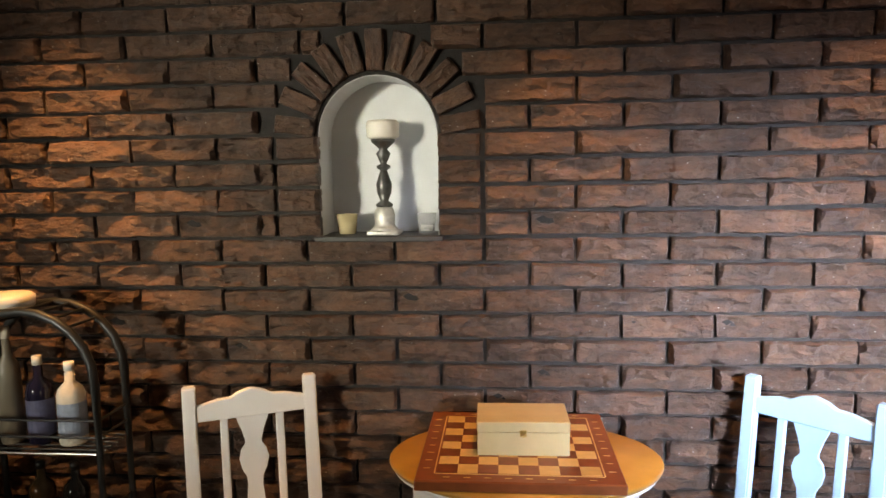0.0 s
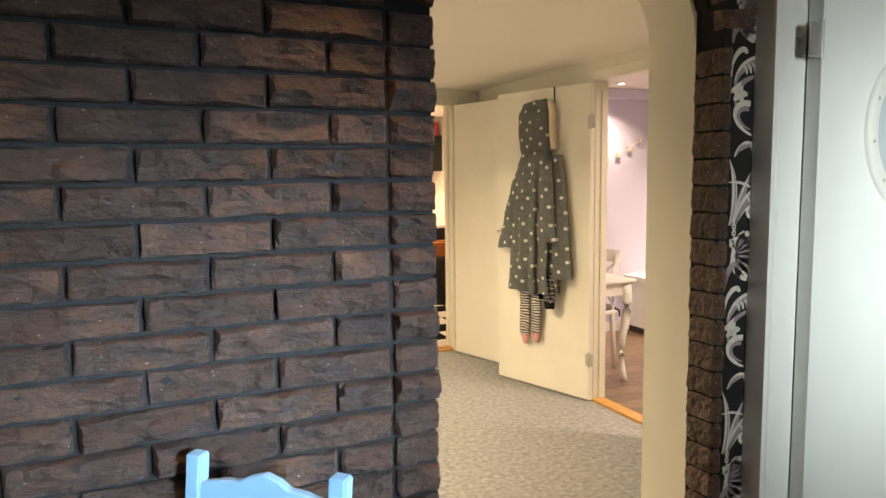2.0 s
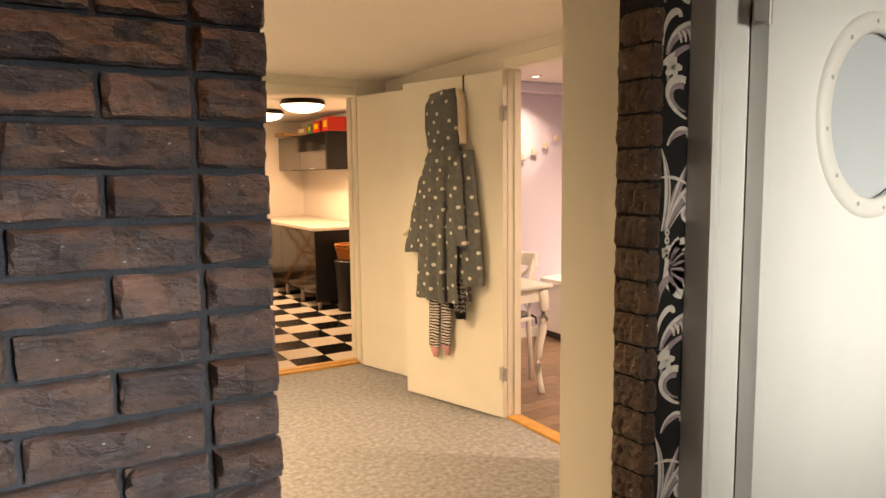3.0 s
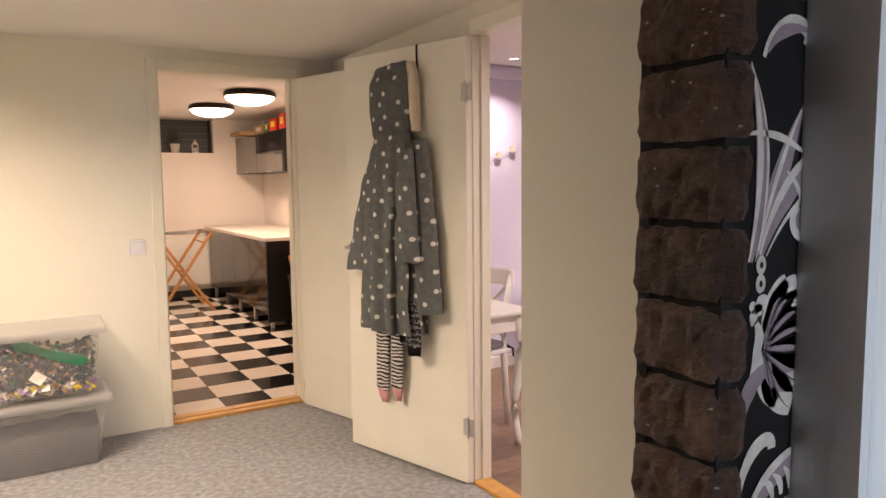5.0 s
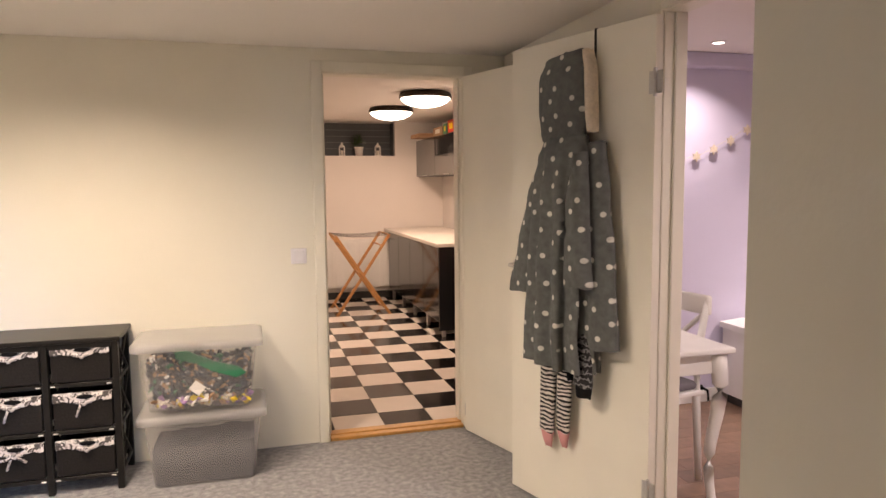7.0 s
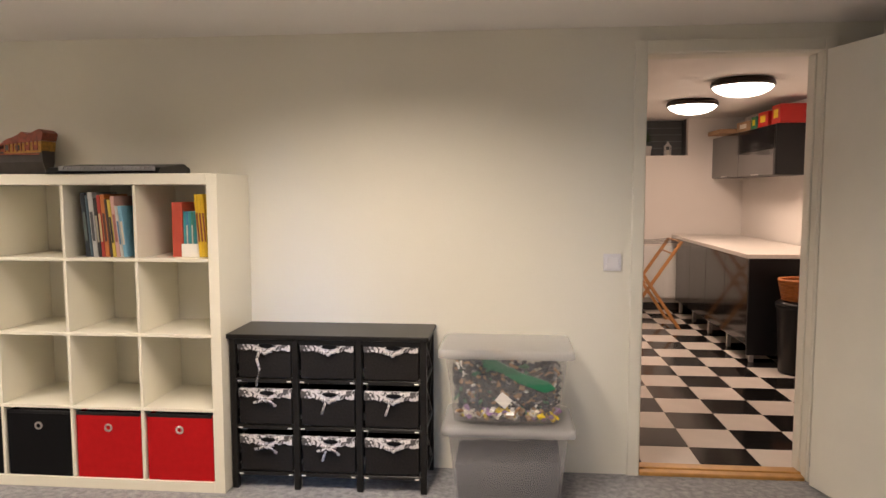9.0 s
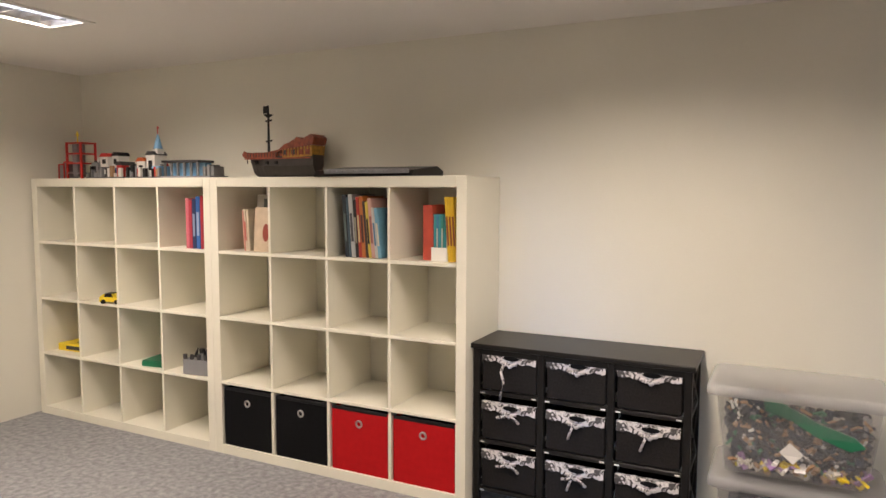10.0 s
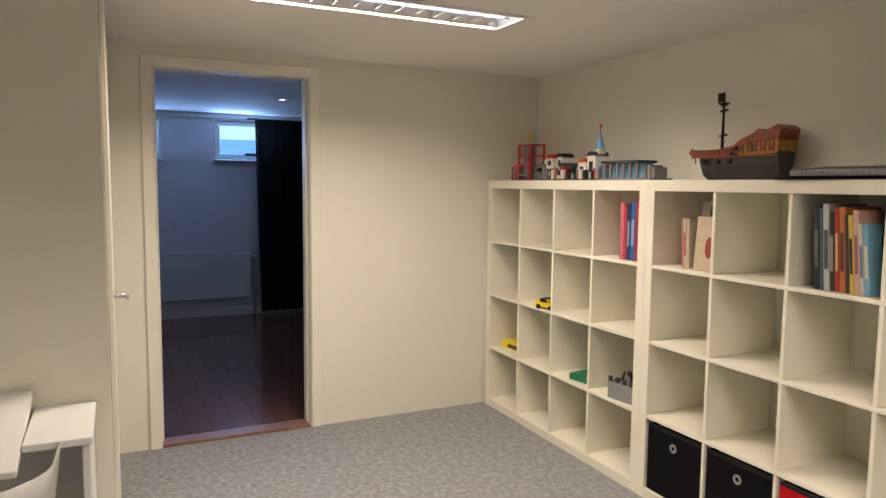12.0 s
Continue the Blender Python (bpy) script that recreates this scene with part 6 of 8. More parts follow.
# radiator and drying rack
def radiator(name, m, w, h, ribs, label):
    t = thing(name, m, label, "radiator")
    bm = bmesh.new()
    soft_box(bm, 0, -0.07, 0, w, -0.02, h, 0.006, 2)
    part("panel", bm, M_WHITE, t)
    for i in range(ribs):
        x = (i + 0.5) * w / ribs
        bm = bmesh.new()
        soft_box(bm, x - w / ribs * 0.36, -0.076, 0.02, x + w / ribs * 0.36, -0.0695, h - 0.02, 0.003, 1)
        part("rib", bm, M_WHITE, t)
    bm = bmesh.new()
    soft_box(bm, -0.002, -0.075, h, w + 0.002, -0.01, h + 0.012, 0.003, 1)
    part("top_grille", bm, M_WHITE, t)
    bm = bmesh.new()
    rod(bm, (w + 0.03, -0.045, h * 0.9), (w + 0.03, -0.045, -0.14), 0.008)
    rod(bm, (w, -0.045, h * 0.9), (w + 0.035, -0.045, h * 0.9), 0.008)
    lathe(bm, [(0.018, 0), (0.02, 0.03), (0.014, 0.05)], 12, pose(w + 0.03, -0.045, h * 0.9, 0, 90))
    part("valve", bm, M_CHROME, t, "pipe and valve", True)


radiator("radiator", pose(2.6, KIT_FAR, 0.15), 1.2, 0.60, 8, "white panel radiator under the niche")
t = thing("drying_rack", pose(3.24, 10.3, -0.01), "folding pine drying rack standing open", "drying rack")
for yy in (-0.28, 0.28):
    for s in (-1, 1):
        bm = bmesh.new()
        a, b = Vector((-0.30 * s, yy + 0.012 * s, 0)), Vector((0.30 * s, yy + 0.012 * s, 0.90))
        d = b - a
        m = Matrix.Translation(a) @ d.to_track_quat("Z", "Y").to_matrix().to_4x4()
        soft_box(bm, -0.010, -0.016, 0, 0.010, 0.016, d.length, 0.003, 1, m)
        part("leg", bm, M_PINE, t)
for xx, zz in ((-0.30, 0.90), (0.30, 0.90), (-0.22, 0.78), (0.22, 0.78), (0.0, 0.45), (-0.26, 0.06), (0.26, 0.06)):
    bm = bmesh.new()
    rod(bm, (xx, -0.30, zz), (xx, 0.30, zz), 0.009)
    part("bar", bm, M_PINE, t)
for i in range(4):
    bm = bmesh.new()
    yy = -0.24 + i * 0.16
    pipe(bm, [(-0.30, yy, 0.905), (-0.1, yy, 0.885), (0.1, yy, 0.885), (0.30, yy, 0.905)], 0.004, 6)
    part("line", bm, M_DARKGREY, t)


# ---- lavender room ----
def curved_leg(bm, x, y, h, sx, sy):
    pts, rad = [], []
    for i in range(12):
        u = i / 11
        bulge = 0.014 * math.sin(2 * math.pi * (u - 0.55))
        pts.append((x + sx * bulge, y + sy * bulge, h * u))
        rad.append(0.019 + 0.019 * u ** 1.4 + (0.006 if u < 0.08 else 0))
    pipe(bm, pts, rad, 12)


t = thing("side_table", pose(3.615, 4.89, 0), "white painted table with curved legs along the wall", "table")
bm = bmesh.new()
soft_box(bm, 0, 0, 0.715, 0.40, 1.1, 0.74, 0.008, 3)
part("tabletop", bm, M_WHITE, t)
bm = bmesh.new()
soft_box(bm, 0.03, 0.05, 0.62, 0.36, 1.05, 0.715, 0.003, 1)
part("apron", bm, M_WHITE, t)
for lx, sx in ((0.06, -0.5), (0.345, 1)):
    for ly, sy in ((0.06, -1), (1.02, 1)):
        bm = bmesh.new()
        curved_leg(bm, lx, ly, 0.70, sx, sy)
        part("leg", bm, M_WHITE, t, "", True)
t = thing("plate", pose(3.83, 5.30, 0.741), "pale flat plate on the table", "plate")
bm = bmesh.new()
lathe(bm, [(0.06, 0), (0.11, 0.008), (0.12, 0.012), (0.10, 0.010), (0.05, 0.004)], 24)
part("dish", bm, M_PLASTIC, t, "", True)


def cross_chair(m):
    t = thing("dining_chair", m, "white wooden chair with crossed back and tied cushion", "chair")
    for sx in (-0.19, 0.19):
        bm = bmesh.new()
        pipe(bm, [(sx, -0.20, 0), (sx, -0.17, 0.45), (sx, -0.19, 0.7), (sx, -0.235, 0.90)], [0.016, 0.02, 0.018, 0.015], 10)
        part("back_leg", bm, M_WHITE, t, "", True)
        bm = bmesh.new()
        rod(bm, (sx, 0.19, 0), (sx, 0.17, 0.44), 0.015, 10, 0.02)
        part("front_leg", bm, M_WHITE, t, "", True)
    bm = bmesh.new()
    soft_box(bm, -0.215, -0.20, 0.43, 0.215, 0.21, 0.455, 0.008, 2)
    part("seat", bm, M_WHITE, t)
    bm = bmesh.new()
    soft_box(bm, -0.21, -0.245, 0.81, 0.21, -0.215, 0.905, 0.012, 3)
    part("top_rail", bm, M_WHITE, t)
    for s in (-1, 1):
        bm = bmesh.new()
        rod(bm, (-0.18 * s, -0.195, 0.50), (0.18 * s, -0.225, 0.82), 0.013, 8)
        part("cross_bar", bm, M_WHITE, t, "", True)
    bm = bmesh.new()
    soft_box(bm, -0.20, -0.18, 0.456, 0.20, 0.20, 0.495, 0.016, 3)
    part("cushion", bm, material("grey_cushion", (0.16, 0.15, 0.17), 0.95), t, "flat grey seat cushion", True)
    for sx in (-0.19, 0.19):
        bm = bmesh.new()
        pipe(bm, [(sx, -0.19, 0.47), (sx + 0.03, -0.215, 0.455), (sx + 0.055, -0.20, 0.42)], 0.006, 6)
        pipe(bm, [(sx, -0.19, 0.47), (sx - 0.03, -0.215, 0.45), (sx - 0.05, -0.20, 0.41)], 0.006, 6)
        pipe(bm, [(sx + 0.021, -0.185, 0.462), (sx, -0.205, 0.466), (sx - 0.021, -0.185, 0.462)], 0.008, 6)
        part("tie", bm, M_BLACKFAB, t, "dark tied ribbon")


cross_chair(pose(3.87, 5.39, 0, 0, 0, 100))
t = thing("toy_chest", pose(5.0, 5.90, 0), "white painted chest with an arched lid edge", "chest")
bm = bmesh.new()
soft_box(bm, 0, 0, 0.065, 0.7, 0.34, 0.50, 0.006, 2)
part("body", bm, M_WHITE, t)
bm = bmesh.new()
prism(bm, [(-0.015, 0.50), (0.715, 0.50), (0.715, 0.535), (0.55, 0.55), (0.35, 0.535), (0.15, 0.55), (-0.015, 0.535)], -0.015, 0.35)
part("lid", bm, M_WHITE, t)
bm = bmesh.new()
soft_box(bm, 0.10, -0.008, 0.36, 0.17, 0.001, 0.42, 0.003, 1)
part("latch", bm, M_BLACK, t, "small black latch")
bm = bmesh.new()
box(bm, 0.03, 0.03, 0.0, 0.67, 0.31, 0.065)
part("plinth", bm, M_DARKGREY, t)

garland = thing("star_garland", pose(4.70, 6.25, 1.55), "string of pale paper stars on the wall", "garland")
bm = bmesh.new()
pipe(bm, [(-0.1, 0, 0.02), (0.12, -0.001, 0.075), (0.35, -0.001, 0.185), (0.60, -0.001, 0.335), (0.85, 0, 0.55)], 0.0015, 5)
part("string", bm, M_PAPER, garland)
for k in range(7):
    u = -0.05 + k * 0.125
    zz = 0.035 + 0.24 * u + 0.42 * u * u
    bm = bmesh.new()
    out = []
    for i in range(12):
        r = 0.034 if i % 2 == 0 else 0.019
        out.append((u + r * math.sin(math.pi * i / 6), zz + r * math.cos(math.pi * i / 6)))
    prism(bm, out, -0.008, 0.0)
    part("star", bm, M_CREAMFLEECE, garland)


def downlight(x, y, z, label):
    t = thing("downlight", pose(x, y, z), label, "ceiling light", "recessed downlights")
    bm = bmesh.new()
    lathe(bm, [(0.048, 0.0), (0.048, -0.004), (0.036, -0.008), (0.033, -0.004), (0.033, 0.0)], 24, None, False)
    part("ring", bm, M_CHROME, t)
    bm = bmesh.new()
    lathe(bm, [(0.032, -0.001), (0.032, -0.003)], 24)
    part("lens", bm, M_BULB, t, "glowing lens")


downlight(4.686, 5.944, 2.25, "small round recessed downlight, lit")
downlight(-4.759, 5.05, 2.20, "small round recessed downlight, lit")
downlight(-6.0, 5.52, 2.20, "small round recessed downlight, lit")
for sx, sy, watts, cone in FRONT_SPOTS:
    downlight(sx, sy, 2.30, "small round recessed downlight, lit")


# ---- unlit room ----
def small_window(name, y0, y1):
    t = tagged(new(name), "small white high window with daylight outside", "window", "", "structure")
    t.matrix_basis = pose(DFAR - 0.03, y0, 1.71)
    w, h = y1 - y0, 0.42
    bm = bmesh.new()
    for a, b, c, d in ((0, 0, w, 0.03), (0, h - 0.03, w, h), (0, 0.03, 0.03, h - 0.03), (w - 0.03, 0.03, w, h - 0.03)):
        soft_box(bm, -0.05, a, b, 0.0, c, d, 0.004, 1)
    part("window_frame", bm, M_WHITE, t)
    bm = bmesh.new()
    for a, b, c, d in ((0.034, 0.034, w - 0.034, 0.052), (0.034, h - 0.052, w - 0.034, h - 0.034), (0.034, 0.052, 0.052, h - 0.052), (w - 0.052, 0.052, w - 0.034, h - 0.052)):
        soft_box(bm, -0.04, a, b, -0.01, c, d, 0.004, 1)
    part("sash", bm, M_WHITE, t)
    bm = bmesh.new()
    soft_box(bm, -0.01, w * 0.35, 0.05, 0.02, w * 0.75, 0.075, 0.004, 1)
    part("stay", bm, M_DARKGREY, t)
    bm = bmesh.new()
    box(bm, -0.028, 0.05, 0.05, -0.024, w - 0.05, h - 0.05)
    p = part("pane", bm, M_GLASS, t)
    p.visible_shadow = False
    bm = bmesh.new()
    soft_box(bm, 0.0, -0.02, -0.018, 0.085, w + 0.02, 0.0, 0.004, 1)
    part("window_sill", bm, M_WHITE, t)


small_window("window_1", *WIN[0])
small_window("window_2", *WIN[1])
# two glowing sheets for the daylit outside
bm = bmesh.new()
box(bm, DFAR - 0.9, 1.0, 1.2, DFAR - 0.85, 8.0, 1.98)
structure("backdrop_wall", bm, M_SKYPANE, "pale blue glowing sheet for the light well outside", "backdrop")
bm = bmesh.new()
box(bm, DFAR - 1.6, 1.0, 1.5, DFAR - 1.5, 8.0, 3.2)
structure("backdrop_garden", bm, M_GREENERY, "glowing sheet for the daylit garden greenery outside", "backdrop")

t = thing("radiator", pose(DFAR, 3.95, 0.20, 0, 0, 90), "long white panel radiator under the windows", "radiator")
bm = bmesh.new()
soft_box(bm, -0.3, -0.10, 0, 1.07, -0.03, 0.485, 0.008, 2)
part("panel", bm, M_DARKWALL, t)
bm = bmesh.new()
soft_box(bm, -0.302, -0.105, 0.485, 1.072, -0.02, 0.497, 0.003, 1)
part("top_grille", bm, M_DARKWALL, t)
bm = bmesh.new()
rod(bm, (1.11, -0.06, 0.43), (1.11, -0.06, -0.20), 0.009)
lathe(bm, [(0.02, 0), (0.022, 0.04), (0.014, 0.06)], 12, pose(1.07, -0.06, 0.44, 0, 90))
lathe(bm, [(0.02, 0), (0.022, 0.03)], 12, pose(1.10, -0.06, 0.06, 0, 90))
part("valve", bm, M_CHROME, t, "pipe and valve", True)

t = thing("curtain", pose(DFAR + 0.10, 5.10, 0.03), "floor-length black cloth curtain beside the window", "curtain")
bm = bmesh.new()
cols = []
for i in range(73):
    u = i / 72
    cols.append([bm.verts.new((0.035 * math.sin(u * 48 + 0.5 * math.sin(j)) * (0.5 + 0.5 * (1 - j / 6)) + 0.02, 0.02 * (1 - j / 6) + 0.90 * u - 0.02 * (j / 6), 2.11 * j / 6)) for j in range(7)])
for a, b in zip(cols, cols[1:]):
    for j in range(6):
        bm.faces.new((a[j], b[j], b[j + 1], a[j + 1]))
bmesh.ops.solidify(bm, geom=bm.faces[:], thickness=0.004)
part("cloth", bm, M_CURTAIN, t, "", True)
bm = bmesh.new()
rod(bm, (0.02, -0.1, 2.115), (0.02, 1.0, 2.115), 0.010)
part("rod", bm, M_BLACK, t)


# ---- niche in the brick wall ----
bm = bmesh.new()
n = 18
NA = NICHE_A - 0.004
ring = [(NICHE_L + 0.004, SILL_Z)] + [(NICHE_X - NA * math.cos(math.pi * i / n), SPRING_Z + NA * math.sin(math.pi * i / n)) for i in range(n + 1)] + [(NICHE_R - 0.004, SILL_Z)]
outer = [(NICHE_X + (x - NICHE_X) * 1.012, z if z <= SPRING_Z else SPRING_Z + (z - SPRING_Z) * 1.012) for x, z in ring]
rows = [[bm.verts.new((x, y, z)) for x, z in shape] for shape, y in ((ring, BRICK_Y + 0.02), (ring, 2.70), (outer, 2.70), (outer, BRICK_Y + 0.02))]
for p, q in zip(rows, rows[1:] + rows[:1]):
    for i in range(len(ring) - 1):
        bm.faces.new((p[i], p[i + 1], q[i + 1], q[i]))
prism(bm, ring, 2.699, 2.712)
structure("wall_niche", bm, M_PLASTER, "pale plastered arched niche", "niche")
bm = bmesh.new()
soft_box(bm, NICHE_L - 0.012, BRICK_Y - 0.012, SILL_Z - 0.012, NICHE_R + 0.012, 2.70, SILL_Z + 0.004, 0.003, 1)
structure("trim_niche_sill", bm, M_SLATE, "dark slate niche sill", "sill")

t = thing("candle_holder", pose(-0.112, 2.60, SILL_Z + 0.004), "turned silver-grey candlestick on the niche sill", "candle holder")
bm = bmesh.new()
soft_box(bm, -0.048, -0.048, 0, 0.048, 0.048, 0.012, 0.003, 2)
lathe(bm, [(0.045, 0.012), (0.034, 0.022), (0.03, 0.03), (0.032, 0.06), (0.027, 0.075), (0.020, 0.082)], 20)
part("base", bm, material("worn_silver_paint", (0.55, 0.53, 0.48), 0.45, metal=0.4, vary=0.3, scale=40), t, "pale silvered foot", True)
bm = bmesh.new()
lathe(bm, [(0.024, 0.082), (0.026, 0.09), (0.012, 0.10), (0.022, 0.125), (0.024, 0.15), (0.012, 0.185), (0.010, 0.19), (0.021, 0.197), (0.021, 0.204), (0.009, 0.21), (0.016, 0.225), (0.022, 0.24), (0.012, 0.252), (0.022, 0.262), (0.036, 0.275), (0.036, 0.282)], 20)
part("stem", bm, material("dark_pewter", (0.10, 0.10, 0.095), 0.4, metal=0.7, vary=0.4, scale=60), t, "dark turned stem", True)
t = thing("pillar_candle", pose(-0.112, 2.60, SILL_Z + 0.287), "thick white wax candle on the candlestick", "candle")
bm = bmesh.new()
lathe(bm, [(0.040, 0), (0.048, 0.006), (0.049, 0.046), (0.042, 0.054), (0.03, 0.048), (0.003, 0.046)], 24)
part("wax", bm, M_WAX, t, "", True)
bm = bmesh.new()
rod(bm, (0, 0, 0.046), (0.002, 0, 0.058), 0.0012, 6)
part("wick", bm, M_BLACK, t)


def tumbler(x, y, r, h, mat, label):
    t = thing("tealight_glass", pose(x, y, SILL_Z + 0.0045), label, "glass", "small glasses in the niche")
    bm = bmesh.new()
    lathe(bm, [(r * 0.8, 0), (r, h), (r - 0.003, h), (r * 0.8 - 0.003, 0.006)], 20)
    part("cup", bm, mat, t, "", True)
    bm = bmesh.new()
    lathe(bm, [(r * 0.6, 0.007), (r * 0.6, h * 0.4)], 16)
    part("tealight", bm, M_WAX, t, "", True)


tumbler(-0.232, 2.62, 0.034, 0.06, clear("amber_glass", (0.75, 0.6, 0.35), 0.15, 0.45), "small amber glass tea-light cup")
tumbler(0.012, 2.62, 0.030, 0.06, clear("grey_glass", (0.5, 0.5, 0.5), 0.1, 0.3), "small clear glass tea-light cup")


# ---- front room furniture ----
M_CHAIR = material("white_chair_paint", (0.80, 0.81, 0.82), 0.4, vary=0.04, scale=10, bump=0.05)
M_OAKTOP = material("honey_wood", (0.50, 0.23, 0.045), 0.35, vary=0.2, scale=9, bump=0.06, coat=0.2)
t = thing("oval_table", pose(0.292, 2.262, 0), "small oval honey-coloured wooden table", "table")
bm = bmesh.new()
lathe(bm, [(0.90, -0.020), (0.985, -0.016), (1.0, -0.008), (1.0, -0.004), (0.985, 0.0)], 64, Matrix.Translation((0, 0, 0.770)) @ Matrix.Diagonal((0.346, 0.245, 1, 1)))
part("tabletop", bm, M_OAKTOP, t, "", True)
bm = bmesh.new()
lathe(bm, [(0.80, 0.66), (0.83, 0.66), (0.83, 0.75), (0.80, 0.75)], 48, Matrix.Diagonal((0.346, 0.245, 1, 1)), False)
part("apron", bm, M_CHAIR, t, "white painted apron")
bm = bmesh.new()
lathe(bm, [(0.93, 0.742), (0.965, 0.742), (0.97, 0.750), (0.90, 0.751)], 48, Matrix.Diagonal((0.346, 0.245, 1, 1)))
part("under_rim", bm, M_CHAIR, t, "white painted rim", True)
for sx in (-0.2, 0.2):
    for sy in (-0.13, 0.13):
        bm = bmesh.new()
        lathe(bm, [(0.014, 0), (0.018, 0.1), (0.022, 0.4), (0.019, 0.45), (0.026, 0.5), (0.022, 0.55), (0.024, 0.68)], 12, pose(sx, sy, 0))
        part("leg", bm, M_CHAIR, t, "", True)

M_ROSE = material("reddish_brown_veneer", (0.22, 0.055, 0.018), 0.35, vary=0.2, scale=30, random_value=0.2)
M_MAPLE = material("pale_veneer", (0.66, 0.42, 0.16), 0.35, vary=0.1, scale=30, random_value=0.08)
t = thing("chess_board", pose(0.275, 2.275, 0.771), "wooden chess board with inlaid squares on the table", "chess board")
bm = bmesh.new()
soft_box(bm, -0.240, -0.228, 0, 0.240, 0.228, 0.026, 0.003, 1)
part("board", bm, M_ROSE, t)
sq = 0.382 / 8
meshes = {}
for k, mm in (("dark", M_ROSE), ("light", M_MAPLE)):
    bm = bmesh.new()
    box(bm, -sq / 2 + 0.0004, -sq / 2 + 0.0004, 0, sq / 2 - 0.0004, sq / 2 - 0.0004, 0.0012)
    meshes[k] = finish("square", bm, mm)
for i in range(8):
    for j in range(8):
        piece("square", meshes["dark" if (i + j) % 2 == 0 else "light"], t, pose((i - 3.5) * sq, (j - 3.5) * sq * 0.96, 0.0262))
bm = bmesh.new()
e = 4 * sq + 0.004
for x0, y0, x1, y1 in ((-e, -e * 0.96 - 0.003, e, -e * 0.96), (-e, e * 0.96, e, e * 0.96 + 0.003), (-e - 0.003, -e * 0.96, -e, e * 0.96), (e, -e * 0.96, e + 0.003, e * 0.96)):
    box(bm, x0, y0, 0.0255, x1, y1, 0.027)
part("inlay_line", bm, M_MAPLE, t)
for k in range(8):
    for s in (-1, 1):
        bm = bmesh.new()
        box(bm, s * 0.217 - 0.008, (k - 3.5) * sq * 0.96 - 0.0015, 0.0255, s * 0.217 + 0.008, (k - 3.5) * sq * 0.96 + 0.0015, 0.0268)
        part("rim_mark", bm, M_MAPLE, t)
        bm = bmesh.new()
        box(bm, (k - 3.5) * sq - 0.008, s * 0.207 - 0.0015, 0.0255, (k - 3.5) * sq + 0.008, s * 0.207 + 0.0015, 0.0268)
        part("rim_mark", bm, M_MAPLE, t)

t = thing("wooden_box", pose(0.287, 2.262, 0.7985, 0, 0, 1), "plain pale wooden box with lid on the chess board", "box")
M_PALEWOOD = material("pale_birch", (0.56, 0.42, 0.22), 0.5, vary=0.1, scale=14, bump=0.06)
bm = bmesh.new()
soft_box(bm, -0.113, -0.070, 0, 0.113, 0.070, 0.060, 0.002, 1)
part("body", bm, M_PALEWOOD, t)
bm = bmesh.new()
soft_box(bm, -0.114, -0.071, 0.0605, 0.114, 0.071, 0.086, 0.002, 1)
part("lid", bm, M_PALEWOOD, t)
bm = bmesh.new()
soft_box(bm, -0.008, -0.075, 0.050, 0.008, -0.070, 0.066, 0.001, 1)
rod(bm, (0, -0.075, 0.054), (0, -0.080, 0.054), 0.004, 8)
part("clasp", bm, material("brass", (0.55, 0.38, 0.14), 0.35, metal=1.0), t, "small brass clasp")


